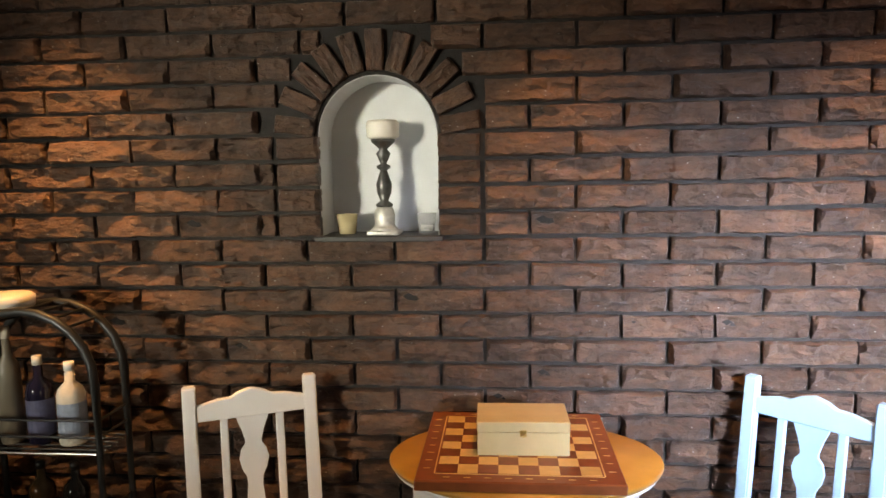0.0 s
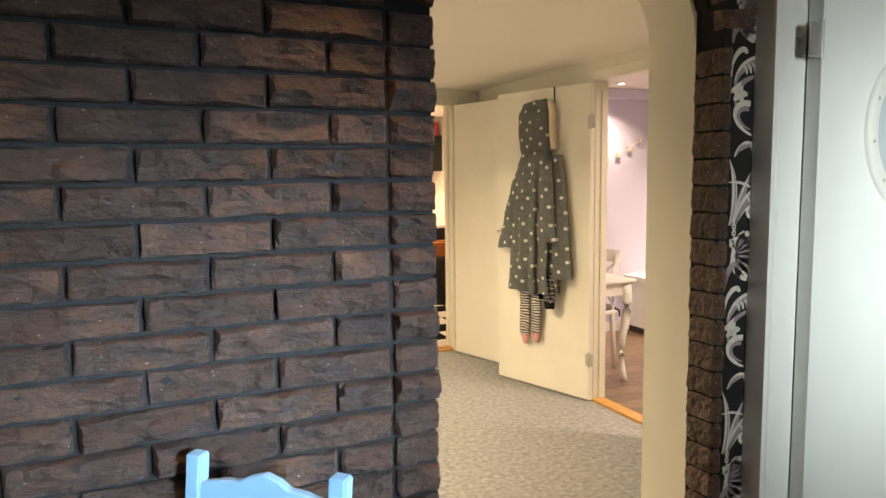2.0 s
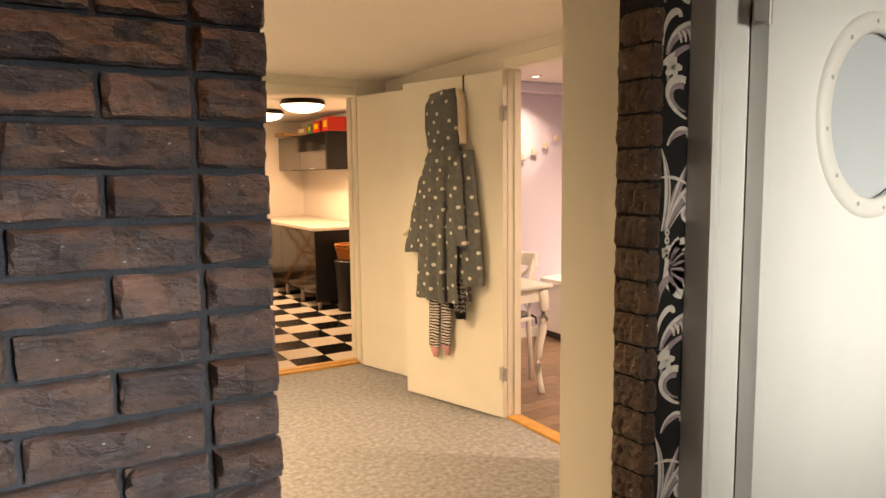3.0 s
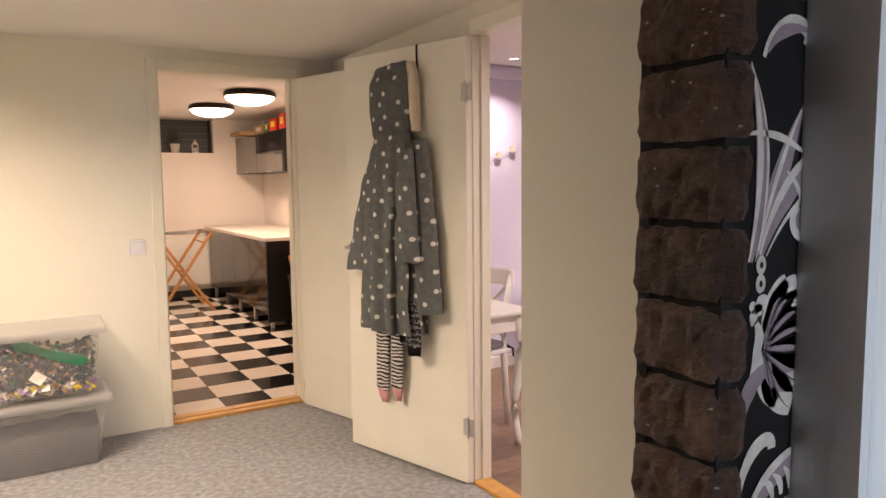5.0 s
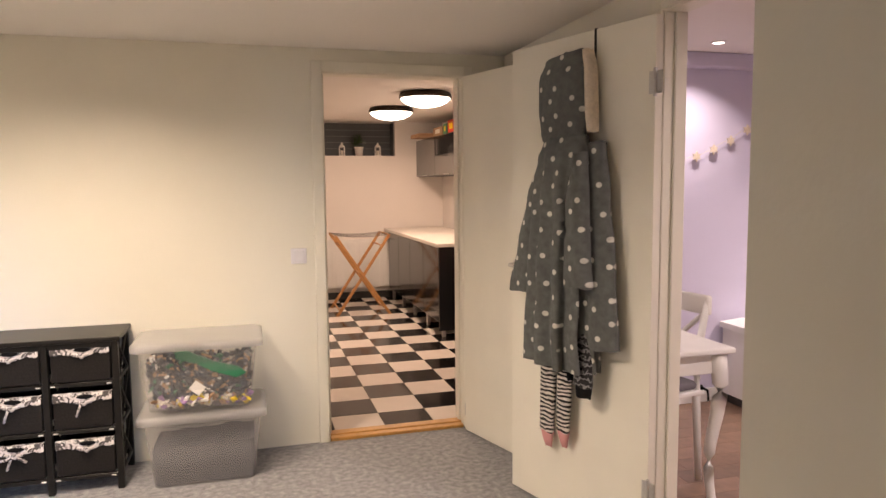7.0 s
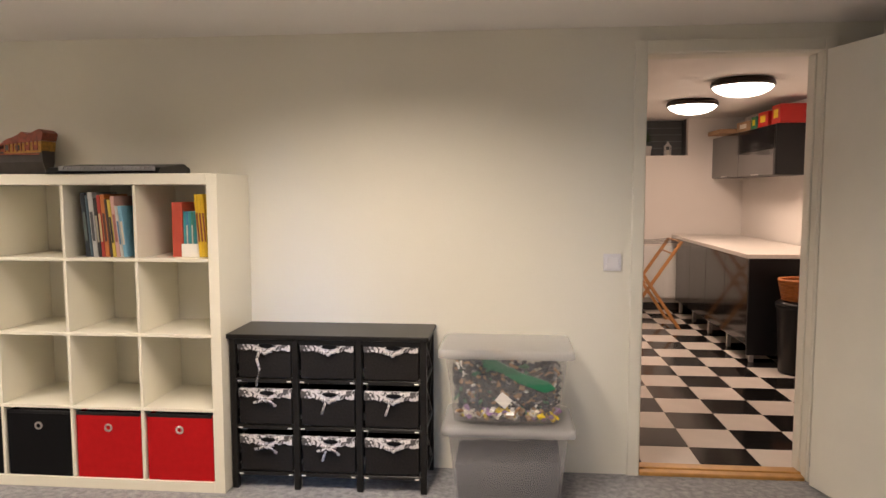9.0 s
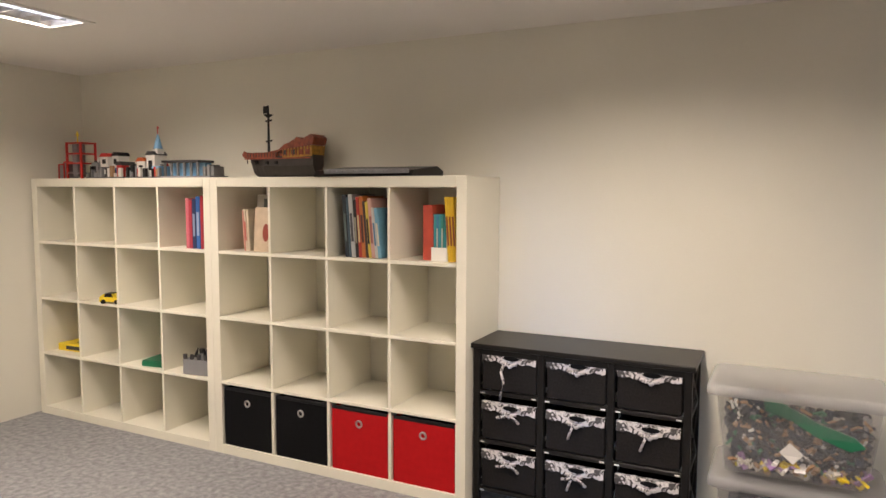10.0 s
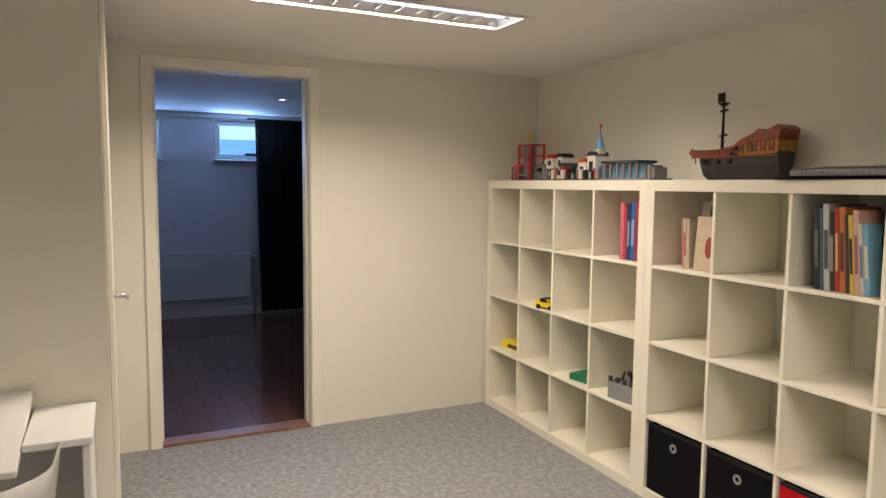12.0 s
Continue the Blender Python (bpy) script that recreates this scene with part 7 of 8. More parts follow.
def splat_chair(m, label, paint):
    """A chair that faces its own y, backrest at y = 0."""
    t = thing("wooden_chair", m, label, "chair", "chairs by the oval table")
    tilt = 0.055
    for sx in (-0.162, 0.162):
        bm = bmesh.new()
        for z0, z1, y0, y1 in ((0.0, 0.45, -0.05, 0.035), (0.45, 0.926, 0.035, -0.02)):
            q = [bm.verts.new((sx + dx, y + dy, z)) for z, y in ((z0, y0), (z1, y1)) for dx, dy in ((-0.018, -0.016), (0.018, -0.016), (0.018, 0.016), (-0.018, 0.016))]
            for f in ((3, 2, 1, 0), (4, 5, 6, 7), (0, 1, 5, 4), (1, 2, 6, 5), (2, 3, 7, 6), (3, 0, 4, 7)):
                bm.faces.new([q[i] for i in f])
        bmesh.ops.bevel(bm, geom=bm.edges[:], offset=0.004, segments=2, affect="EDGES")
        part("back_post", bm, paint, t)
    lean = pose(0, 0.035, 0.45, math.degrees(math.atan2(tilt, 0.476)))
    bm = bmesh.new()
    up = [(-0.146, 0.425), (-0.09, 0.438), (-0.055, 0.440), (-0.035, 0.452), (0.0, 0.462), (0.035, 0.452), (0.055, 0.440), (0.09, 0.438), (0.146, 0.425)]
    prism(bm, [(-0.146, 0.382), (0.146, 0.382)] + up[::-1], -0.011, 0.011, lean)
    bmesh.ops.bevel(bm, geom=[e for e in bm.edges if e.calc_length() > 0.02], offset=0.003, segments=1, affect="EDGES")
    part("top_rail", bm, paint, t, "scalloped top rail")
    half = [(0.044, 0.384), (0.040, 0.37), (0.030, 0.345), (0.022, 0.315), (0.022, 0.305), (0.034, 0.29), (0.040, 0.265), (0.034, 0.238), (0.022, 0.215), (0.020, 0.19), (0.024, 0.15), (0.034, 0.10), (0.042, 0.05), (0.040, 0.02)]
    bm = bmesh.new()
    prism(bm, half + [(-x, z) for x, z in half[::-1]], -0.006, 0.006, lean)
    part("vase_splat", bm, paint, t, "vase-shaped centre splat")
    for sx in (-0.075, 0.075):
        bm = bmesh.new()
        soft_box(bm, sx - 0.011, -0.008, 0.02, sx + 0.011, 0.008, 0.384, 0.003, 1, lean)
        part("back_slat", bm, paint, t)
    bm = bmesh.new()
    soft_box(bm, -0.146, -0.010, 0.0, 0.146, 0.010, 0.035, 0.003, 1, lean)
    part("lower_rail", bm, paint, t)
    bm = bmesh.new()
    soft_box(bm, -0.19, 0.03, 0.435, 0.19, 0.41, 0.458, 0.006, 2)
    part("seat", bm, paint, t)
    for sx in (-0.165, 0.165):
        bm = bmesh.new()
        lathe(bm, [(0.013, 0), (0.017, 0.2), (0.020, 0.435)], 12, pose(sx, 0.375, 0))
        part("front_leg", bm, paint, t, "", True)
        bm = bmesh.new()
        rod(bm, (sx, -0.02, 0.20), (sx, 0.37, 0.20), 0.009)
        part("stretcher", bm, paint, t, "", True)


# the blue of the daylight on this chair is put into its paint colour
M_CHAIRDAYLIT = material("daylight_tinted_chair_paint", (0.27, 0.50, 0.72), 0.4, vary=0.05, scale=12, bump=0.08, bump_scale=40)
splat_chair(pose(1.025, 2.338, 0, 0, 0, 134.7), "pale wooden chair with vase splat, daylight's blue in its paint, beside the opening", M_CHAIRDAYLIT)
splat_chair(pose(-0.455, 2.352, 0, 0, 0, 204.8), "white painted wooden chair with vase splat, beside the table", M_CHAIR)

# bottle rack
t = thing("bottle_rack", pose(-1.0, 2.2, 0), "black arched metal rack holding bottles", "rack")
M_IRON = material("black_iron", (0.016, 0.018, 0.019), 0.45, metal=0.3, vary=0.2, scale=30)
for yy in (0.0, 0.14):
    bm = bmesh.new()
    pts = [(-0.19, yy, 0), (-0.19, yy, 0.5), (-0.19, yy, 0.96)] + [(-0.19 * math.cos(math.pi * i / 12), yy, 0.965 + 0.19 * math.sin(math.pi * i / 12)) for i in range(1, 12)] + [(0.19, yy, 0.96), (0.19, yy, 0.5), (0.19, yy, 0)]
    pipe(bm, pts, 0.012, 8)
    part("hoop", bm, M_IRON, t, "", True)
for i in range(7):
    a = math.pi * (0.28 + 0.44 * i / 6)
    bm = bmesh.new()
    rod(bm, (-0.19 * math.cos(a), 0, 0.965 + 0.19 * math.sin(a)), (-0.19 * math.cos(a), 0.14, 0.965 + 0.19 * math.sin(a)), 0.004)
    part("top_bar", bm, M_IRON, t)
for z in (0.25, 0.52, 0.775):
    for i in range(6):
        bm = bmesh.new()
        rod(bm, (-0.19, i * 0.028, z), (0.19, i * 0.028, z), 0.0035)
        part("shelf_wire", bm, M_CHROME if i == 0 else M_IRON, t)
    for dz in (0.045, 0.09):
        bm = bmesh.new()
        rod(bm, (-0.19, 0.0, z + dz), (0.19, 0.0, z + dz), 0.0035)
        rod(bm, (0.19, 0.0, z + dz), (0.19, 0.14, z + dz), 0.0035)
        part("guard_rail", bm, M_IRON, t)


def bottle(x, y, z, r, h, mat, cap, band, label):
    t = thing("bottle", pose(x, y, z), label, "bottle", "bottles in the rack")
    bm = bmesh.new()
    lathe(bm, [(r * 0.92, 0), (r, 0.006), (r, h * 0.60), (r * 0.85, h * 0.68), (r * 0.36, h * 0.76), (r * 0.33, h * 0.92)], 20)
    part("body", bm, mat, t, "", True)
    bm = bmesh.new()
    lathe(bm, [(r * 0.38, h * 0.90), (r * 0.38, h)], 14)
    part("cap", bm, cap, t, "", True)
    if band:
        bm = bmesh.new()
        lathe(bm, [(r + 0.0008, h * 0.10), (r + 0.0008, h * 0.52)], 24, None, False)
        part("label", bm, band, t, "paper label")


bottle(-0.925, 2.27, 0.779, 0.036, 0.225, M_PAPER, M_PLASTIC, material("pale_blue_label", (0.30, 0.38, 0.50), 0.6, vary=0.25, scale=40), "cream bottle with pale blue label")
bottle(-1.015, 2.27, 0.779, 0.034, 0.24, material("dark_blue_glass", (0.012, 0.012, 0.03), 0.12), M_PAPER, material("faded_blue_label", (0.10, 0.11, 0.2), 0.6, vary=0.3, scale=40), "dark bottle with blue label")
bottle(-1.10, 2.27, 0.779, 0.030, 0.32, material("pale_brown_glass", (0.26, 0.22, 0.17), 0.3), M_PAPER, None, "tall pale brown glass bottle")
bottle(-0.93, 2.27, 0.524, 0.034, 0.20, material("black_glass", (0.01, 0.01, 0.01), 0.1), M_BLACK, None, "dark bottle on the lower shelf")
bottle(-1.03, 2.27, 0.524, 0.034, 0.20, material("brown_glass", (0.05, 0.03, 0.015), 0.1), M_BLACK, None, "dark bottle on the lower shelf")
t = thing("block_candle", pose(-1.10, 2.27, 1.157), "wide cream candle block on top of the rack", "candle")
bm = bmesh.new()
lathe(bm, [(0.06, -0.012), (0.078, -0.004), (0.08, 0.022), (0.07, 0.03), (0.003, 0.027)], 24)
part("wax", bm, M_WAX, t, "", True)


# ---- wallpapered strip and porthole door ----
M_PAPERWALL = material("black_wallpaper", (0.009, 0.008, 0.008), 0.6, specular=0.25, vary=0.15, scale=40, bump=0.1, bump_scale=200)
bm = bmesh.new()
box(bm, OPEN_R + 0.022, 2.49, 0, 2.47, 2.585, 2.4)
box(bm, 3.52, 2.49, 0, 3.9, 2.585, 2.4)
box(bm, 2.47, 2.49, 2.08, 3.52, 2.585, 2.4)
paper = structure("wall_papered", bm, M_PAPERWALL, "black wallpaper with pale scrolling flowers", "wall")
M_PRINT = material("pale_print", (0.58, 0.52, 0.46), 0.6, vary=0.2, scale=60)
M_PRINT2 = material("mauve_print", (0.27, 0.20, 0.22), 0.6, vary=0.2, scale=60)


def ribbon(bm, pts, width, y, tip=0.15, start=0.3):
    """A flat tapered leaf along a bent line of x and z."""
    dense = []
    n = 14
    for i in range(n + 1):
        u = i / n
        if len(pts) == 3:
            a, b, c = pts
            x = (1 - u) ** 2 * a[0] + 2 * u * (1 - u) * b[0] + u * u * c[0]
            z = (1 - u) ** 2 * a[1] + 2 * u * (1 - u) * b[1] + u * u * c[1]
        else:
            a, b, c, d = pts
            x = (1 - u) ** 3 * a[0] + 3 * u * (1 - u) ** 2 * b[0] + 3 * u * u * (1 - u) * c[0] + u ** 3 * d[0]
            z = (1 - u) ** 3 * a[1] + 3 * u * (1 - u) ** 2 * b[1] + 3 * u * u * (1 - u) * c[1] + u ** 3 * d[1]
        dense.append(Vector((x, 0, z)))
    left, right = [], []
    for i, p in enumerate(dense):
        d = (dense[min(i + 1, n)] - dense[max(i - 1, 0)]).normalized()
        u = i / n
        w = width * (start + (1 - start) * min(1, u / 0.45) if u < 0.45 else 1 - (1 - tip) * ((u - 0.45) / 0.55) ** 1.7)
        s = Vector((d.z, 0, -d.x)) * w / 2
        left.append(bm.verts.new((p.x + s.x, y, p.z + s.z)))
        right.append(bm.verts.new((p.x - s.x, y, p.z - s.z)))
    for i in range(n):
        bm.faces.new((left[i], left[i + 1], right[i + 1], right[i]))


def motif(z0):
    pale, mauve, dark = bmesh.new(), bmesh.new(), bmesh.new()
    x = 2.311

    def r(bm, w, *pts, y=2.4885, tip=0.15, start=0.3):
        ribbon(bm, [(x + 0.012 + (a - 0.018) * 1.2, z0 + b) for a, b in pts], w * 1.3, y, tip, start)
    r(mauve, 0.016, (0.036, 0.0), (0.064, 0.10), (0.030, 0.182), start=0.4)
    r(pale, 0.007, (0.034, 0.0), (0.058, 0.10), (0.030, 0.184), y=2.4882)
    r(pale, 0.003, (0.042, 0.0), (0.070, 0.10), (0.036, 0.170), y=2.4880)
    r(mauve, 0.020, (0.044, 0.004), (0.070, 0.08), (0.098, 0.145), start=0.2)
    r(pale, 0.005, (0.046, 0.010), (0.066, 0.09), (0.099, 0.148), y=2.4882)
    r(mauve, 0.020, (0.050, 0.004), (0.075, 0.075), (0.135, 0.108), start=0.2)
    r(pale, 0.008, (0.048, 0.006), (0.070, 0.085), (0.135, 0.116), y=2.4882)
    r(pale, 0.004, (0.056, 0.004), (0.085, 0.055), (0.135, 0.080), y=2.4882)
    r(pale, 0.006, (0.022, 0.118), (0.070, 0.128), (0.112, 0.096), y=2.4880)
    r(pale, 0.005, (0.080, 0.085), (0.105, 0.065), (0.100, 0.045), y=2.4880, tip=0.8)
    r(pale, 0.008, (0.112, 0.05), (0.080, 0.058), (0.084, 0.012), (0.114, 0.020), y=2.4880, tip=0.7)
    r(mauve, 0.008, (0.108, 0.045), (0.090, 0.045), (0.094, 0.022), (0.108, 0.030), y=2.4882, tip=0.7)
    for cx, cz, rad in ((0.050, -0.004, 0.0085), (0.050, -0.022, 0.0085)):
        for bm, f, yy in ((pale, 1.0, 2.4882), (dark, 0.35, 2.4878)):
            vs = [bm.verts.new((x + 0.012 + (cx - 0.018) * 1.2 + rad * f * 0.9 * math.cos(2 * math.pi * i / 14), yy, z0 + cz + rad * f * 1.1 * math.sin(2 * math.pi * i / 14))) for i in range(14)]
            bm.faces.new(vs)
    for ax, az, w in ((0.060, -0.036, 0.012), (0.052, -0.052, 0.012), (0.036, -0.044, 0.010), (0.040, -0.062, 0.010)):
        r(pale, w, (0.044, -0.048), ((0.044 + ax) / 2, (-0.040 + az) / 2), (ax, az), y=2.4880, start=0.5)
    # the large half flower: broad petals that fan out
    for ex, ez, w, bend in ((0.085, -0.022, 0.016, 0.02), (0.100, -0.026, 0.020, 0.02), (0.118, -0.045, 0.024, 0.015), (0.128, -0.068, 0.026, 0.008), (0.130, -0.095, 0.028, 0.0), (0.118, -0.125, 0.026, -0.012), (0.098, -0.150, 0.024, -0.02), (0.078, -0.140, 0.020, -0.02)):
        r(pale, w * 1.35, (0.052, -0.085), ((0.052 + ex) / 2, (-0.085 + ez) / 2 + bend), (ex, ez), y=2.4884, tip=0.55, start=0.25)
        r(mauve, w * 0.2, (0.054, -0.086), ((0.056 + ex) / 2, (-0.088 + ez) / 2 + bend), (0.054 + (ex - 0.054) * 0.72, -0.086 + (ez + 0.086) * 0.72), y=2.4880)
        r(dark, 0.0014, (0.058, -0.090), ((0.056 + ex) / 2, (-0.097 + ez) / 2 + bend), (0.052 + (ex - 0.052) * 0.9, -0.094 + (ez + 0.085) * 0.9), y=2.4877)
    r(pale, 0.016, (0.046, -0.060), (0.060, -0.085), (0.040, -0.125), y=2.4882, tip=0.5)
    r(mauve, 0.016, (0.030, -0.165), (0.030, -0.115), (0.068, -0.105), y=2.4881, tip=0.6)
    # scrolls under the flower
    r(pale, 0.012, (0.028, -0.255), (0.025, -0.18), (0.075, -0.165), (0.072, -0.19), y=2.4882, tip=0.8)
    r(mauve, 0.018, (0.040, -0.275), (0.045, -0.215), (0.14, -0.20), y=2.4883, start=0.5, tip=0.5)
    r(pale, 0.008, (0.040, -0.265), (0.050, -0.200), (0.14, -0.19), y=2.4880, tip=0.5)
    for k in range(5):
        r(pale, 0.007, (0.06 + k * 0.015, -0.222 + k * 0.004), (0.075 + k * 0.013, -0.225), (0.075 + k * 0.012, -0.245 + k * 0.003), y=2.4879, tip=0.6)
    r(mauve, 0.014, (0.045, -0.34), (0.030, -0.27), (0.10, -0.25), y=2.4883, tip=0.5)
    r(pale, 0.012, (0.020, -0.30), (0.045, -0.285), (0.060, -0.265), y=2.4880)
    r(pale, 0.014, (0.095, -0.41), (0.02, -0.38), (0.035, -0.31), (0.09, -0.325), y=2.4882, tip=0.9)
    r(mauve, 0.010, (0.09, -0.395), (0.035, -0.375), (0.045, -0.33), (0.085, -0.34), y=2.4880, tip=0.9)
    for k in range(5):
        a = math.pi * 2 * k / 5
        r(pale, 0.014, (0.055, -0.30), (0.055 + 0.012 * math.cos(a + 0.3), -0.30 + 0.012 * math.sin(a + 0.3)), (0.055 + 0.024 * math.cos(a), -0.30 + 0.024 * math.sin(a)), y=2.4878, tip=0.4)
    r(pale, 0.012, (0.045, -0.47), (0.06, -0.42), (0.115, -0.43), (0.10, -0.455), y=2.4882, tip=0.8)
    r(mauve, 0.010, (0.05, -0.465), (0.065, -0.435), (0.105, -0.44), y=2.4880)
    for nm, bm, mt in (("print_pale", pale, M_PRINT), ("print_mauve", mauve, M_PRINT2), ("print_dark", dark, M_PAPERWALL)):
        ob = new(nm, finish(nm, bm, mt))
        ob.parent = paper


for zz in (0.0, 0.66, 1.32, 1.98):
    motif(zz)

bm = bmesh.new()
prism(bm, [(2.416, 2.418), (2.440, 2.418), (2.470, 2.4895), (2.422, 2.4895)], 0, 2.10, Matrix(((1, 0, 0, 0), (0, 0, 1, 0), (0, 1, 0, 0), (0, 0, 0, 1))))
soft_box(bm, 2.430, 2.416, 0, 2.448, 2.450, 2.10, 0.005, 2)
soft_box(bm, 2.446, 2.432, 0, 2.5514, 2.55, 2.08, 0.003, 1)
soft_box(bm, 2.446, 2.418, 2.08, 3.54, 2.4895, 2.14, 0.004, 1)
soft_box(bm, 3.47, 2.432, 0, 3.54, 2.55, 2.08, 0.003, 1)
structure("trim_porthole_door", bm, M_ROUGHWHITE, "white moulded door frame", "door frame")
d = thing("door_4", pose(2.552, 2.386, 0), "white door with a round porthole window, closed", "door")
tagged(d, kind="structure")
PX, PZ, PR = 0.445, 1.587, 0.214
bm = bmesh.new()
prism(bm, [(0, 0.012), (0.91, 0.012), (0.91, PZ - 0.25), (0, PZ - 0.25)], 0, 0.044)
prism(bm, [(0, PZ + 0.25), (0.91, PZ + 0.25), (0.91, 2.075), (0, 2.075)], 0, 0.044)
n = 16
low = [(PX + PR * math.cos(math.pi * (1 + i / n)), PZ + PR * math.sin(math.pi * (1 + i / n))) for i in range(n + 1)]
high = [(PX + PR * math.cos(math.pi * i / n), PZ + PR * math.sin(math.pi * i / n)) for i in range(n + 1)]
prism(bm, [(0, PZ - 0.25), (0.91, PZ - 0.25), (0.91, PZ)] + low[::-1] + [(0, PZ)], 0, 0.044)
prism(bm, [(0.91, PZ), (0.91, PZ + 0.25), (0, PZ + 0.25), (0, PZ)] + high[::-1], 0, 0.044)
bmesh.ops.remove_doubles(bm, verts=bm.verts, dist=0.0001)
part("door_leaf", bm, M_ROUGHWHITE, d)
bm = bmesh.new()
prof = [(PR - 0.006, 0.004), (PR - 0.006, -0.006), (PR + 0.004, -0.013), (PR + 0.03, -0.013), (PR + 0.044, -0.006), (PR + 0.046, 0.002)]
lathe(bm, [(r, z) for r, z in prof], 48, pose(PX, 0, PZ, -90) @ Matrix.Diagonal((1, 1, 1, 1)), False)
ring_ob = part("porthole_ring", bm, M_PLASTIC, d, "white porthole ring with small screws", True)
for i in range(12):
    a = 2 * math.pi * (i + 0.3) / 12
    bm = bmesh.new()
    lathe(bm, [(0.006, 0), (0.005, 0.002), (0.002, 0.003)], 10, pose(PX + (PR + 0.02) * math.cos(a), -0.0125, PZ + (PR + 0.02) * math.sin(a), 90))
    part("screw", bm, M_HINGE, ring_ob)
bm = bmesh.new()
lathe(bm, [(PR, 0.02), (PR, 0.026)], 40, pose(PX, 0, PZ, -90))
part("porthole_pane", bm, M_FROSTGLASS, d, "frosted glass pane")
for z in (1.82, 0.25):
    bm = bmesh.new()
    soft_box(bm, -0.050, -0.004, z - 0.045, -0.012, 0.003, z + 0.045, 0.001, 1)
    soft_box(bm, -0.006, -0.001, z - 0.045, 0.0, 0.036, z + 0.045, 0.001, 1)
    lathe(bm, [(0.007, -0.05), (0.007, 0.05)], 10, pose(-0.008, -0.004, z))
    part("hinge", bm, M_HINGE, d, "nickel-plated hinge")

# window of the front room, behind the walker
win = tagged(new("window_3"), "white framed window with daylight", "window", "", "structure")
win.matrix_basis = pose(2.0, -1.66, 0.85)
bm = bmesh.new()
for a, b, c, e in ((0, 0, 1.6, 0.06), (0, 1.14, 1.6, 1.2), (0, 0.06, 0.06, 1.14), (1.54, 0.06, 1.6, 1.14), (0.77, 0.06, 0.83, 1.14)):
    soft_box(bm, a, -0.03, b, c, 0.04, e, 0.004, 1)
part("window_frame", bm, M_WHITE, win)
bm = bmesh.new()
box(bm, 0.06, 0.0, 0.06, 1.54, 0.004, 1.14)
part("pane", bm, M_GLASS, win).visible_shadow = False


# ---- kitchen floor tiles ----
TILE = 0.302
tile_meshes = {}
for k, mm in (("black", M_BLACKTILE), ("cream", M_WHITETILE)):
    bm = bmesh.new()
    soft_box(bm, 0.0015, 0.0015, -0.010, TILE - 0.0015, TILE - 0.0015, 0.0, 0.0015, 1)
    tile_meshes[k] = finish("tile", bm, mm)
for i in range(-2, 7):
    for j in range(0, 16):
        x, y = 2.485 + (i - 0) * TILE, NORTH + 0.130 + j * TILE - 0.02
        if x > 1.95 and x + TILE < KIT_EAST + 0.2 and y + TILE < KIT_FAR + 0.25:
            piece("tile", tile_meshes["black" if (i + j) % 2 else "cream"], kitchen_floor, pose(x, y, -0.0015))


# ---- planks of the two wooden floors ----
def planks(parent, x0, x1, y0, y1, width, length, mat, z):
    """Boards along x in staggered rows, cut at both ends."""
    rr = random.Random(4)
    made = {}
    for row in range(int((y1 - y0) / width)):
        b = x0 - rr.randrange(1, 9) * length / 10
        while b < x1 - 0.02:
            a, c = max(b, x0), min(b + length, x1)
            size = round(c - a, 2)
            if size > 0.03:
                if size not in made:
                    bm = bmesh.new()
                    soft_box(bm, 0.0006, 0.0006, -0.008, size - 0.0006, width - 0.0006, 0, 0.0008, 1)
                    made[size] = finish("plank", bm, mat)
                piece("plank", made[size], parent, pose(a, y0 + row * width, z))
            b += length


planks(dark_floor, DFAR, WEST - 0.12, 3.0, 6.4, 0.13, 1.2, M_DARKFLOOR, -0.004)
planks(pink_floor, EAST_OUT, 6.4, 3.0, 6.25, 0.13, 0.9, M_LAMINATE, 0.004)


# ---- bricks ----
bm = bmesh.new()
MY = BRICK_Y + 0.015
box(bm, -3.4, MY, 0, NICHE_L, Y0, 2.4)
box(bm, NICHE_R, MY, 0, OPEN_L + 0.001, Y0 + 0.001, 2.4)
box(bm, NICHE_L, MY, 0, NICHE_R, Y0, SILL_Z - 0.012)
prism(bm, arch_outline(NICHE_X, NICHE_A, SPRING_Z, NICHE_A, 2.4), MY, Y0)
prism(bm, arch_outline(ARCH_X, ARCH_A + 0.012, ARCH_Z, ARCH_RISE + 0.012, 2.4), MY, Y0)
brick_wall = structure("wall_brick", bm, M_MORTAR, "wall of dark brown rough-faced bricks", "wall")
bm = bmesh.new()
box(bm, OPEN_R + 0.003, 2.4885, 0, OPEN_R + 0.0215, 2.572, 2.0)
box(bm, OPEN_R - 0.0006, 2.572, 0, OPEN_R + 0.0215, 2.5846, 2.0)
jamb_wall = structure("trim_brick_jamb", bm, M_MORTAR, "strip of dark brown bricks along the opening", "brick edging")

PITCH_X, PITCH_Z, JOINT = 0.2605, 0.0749, 0.0078
rr = random.Random(21)
brick_cache = {}


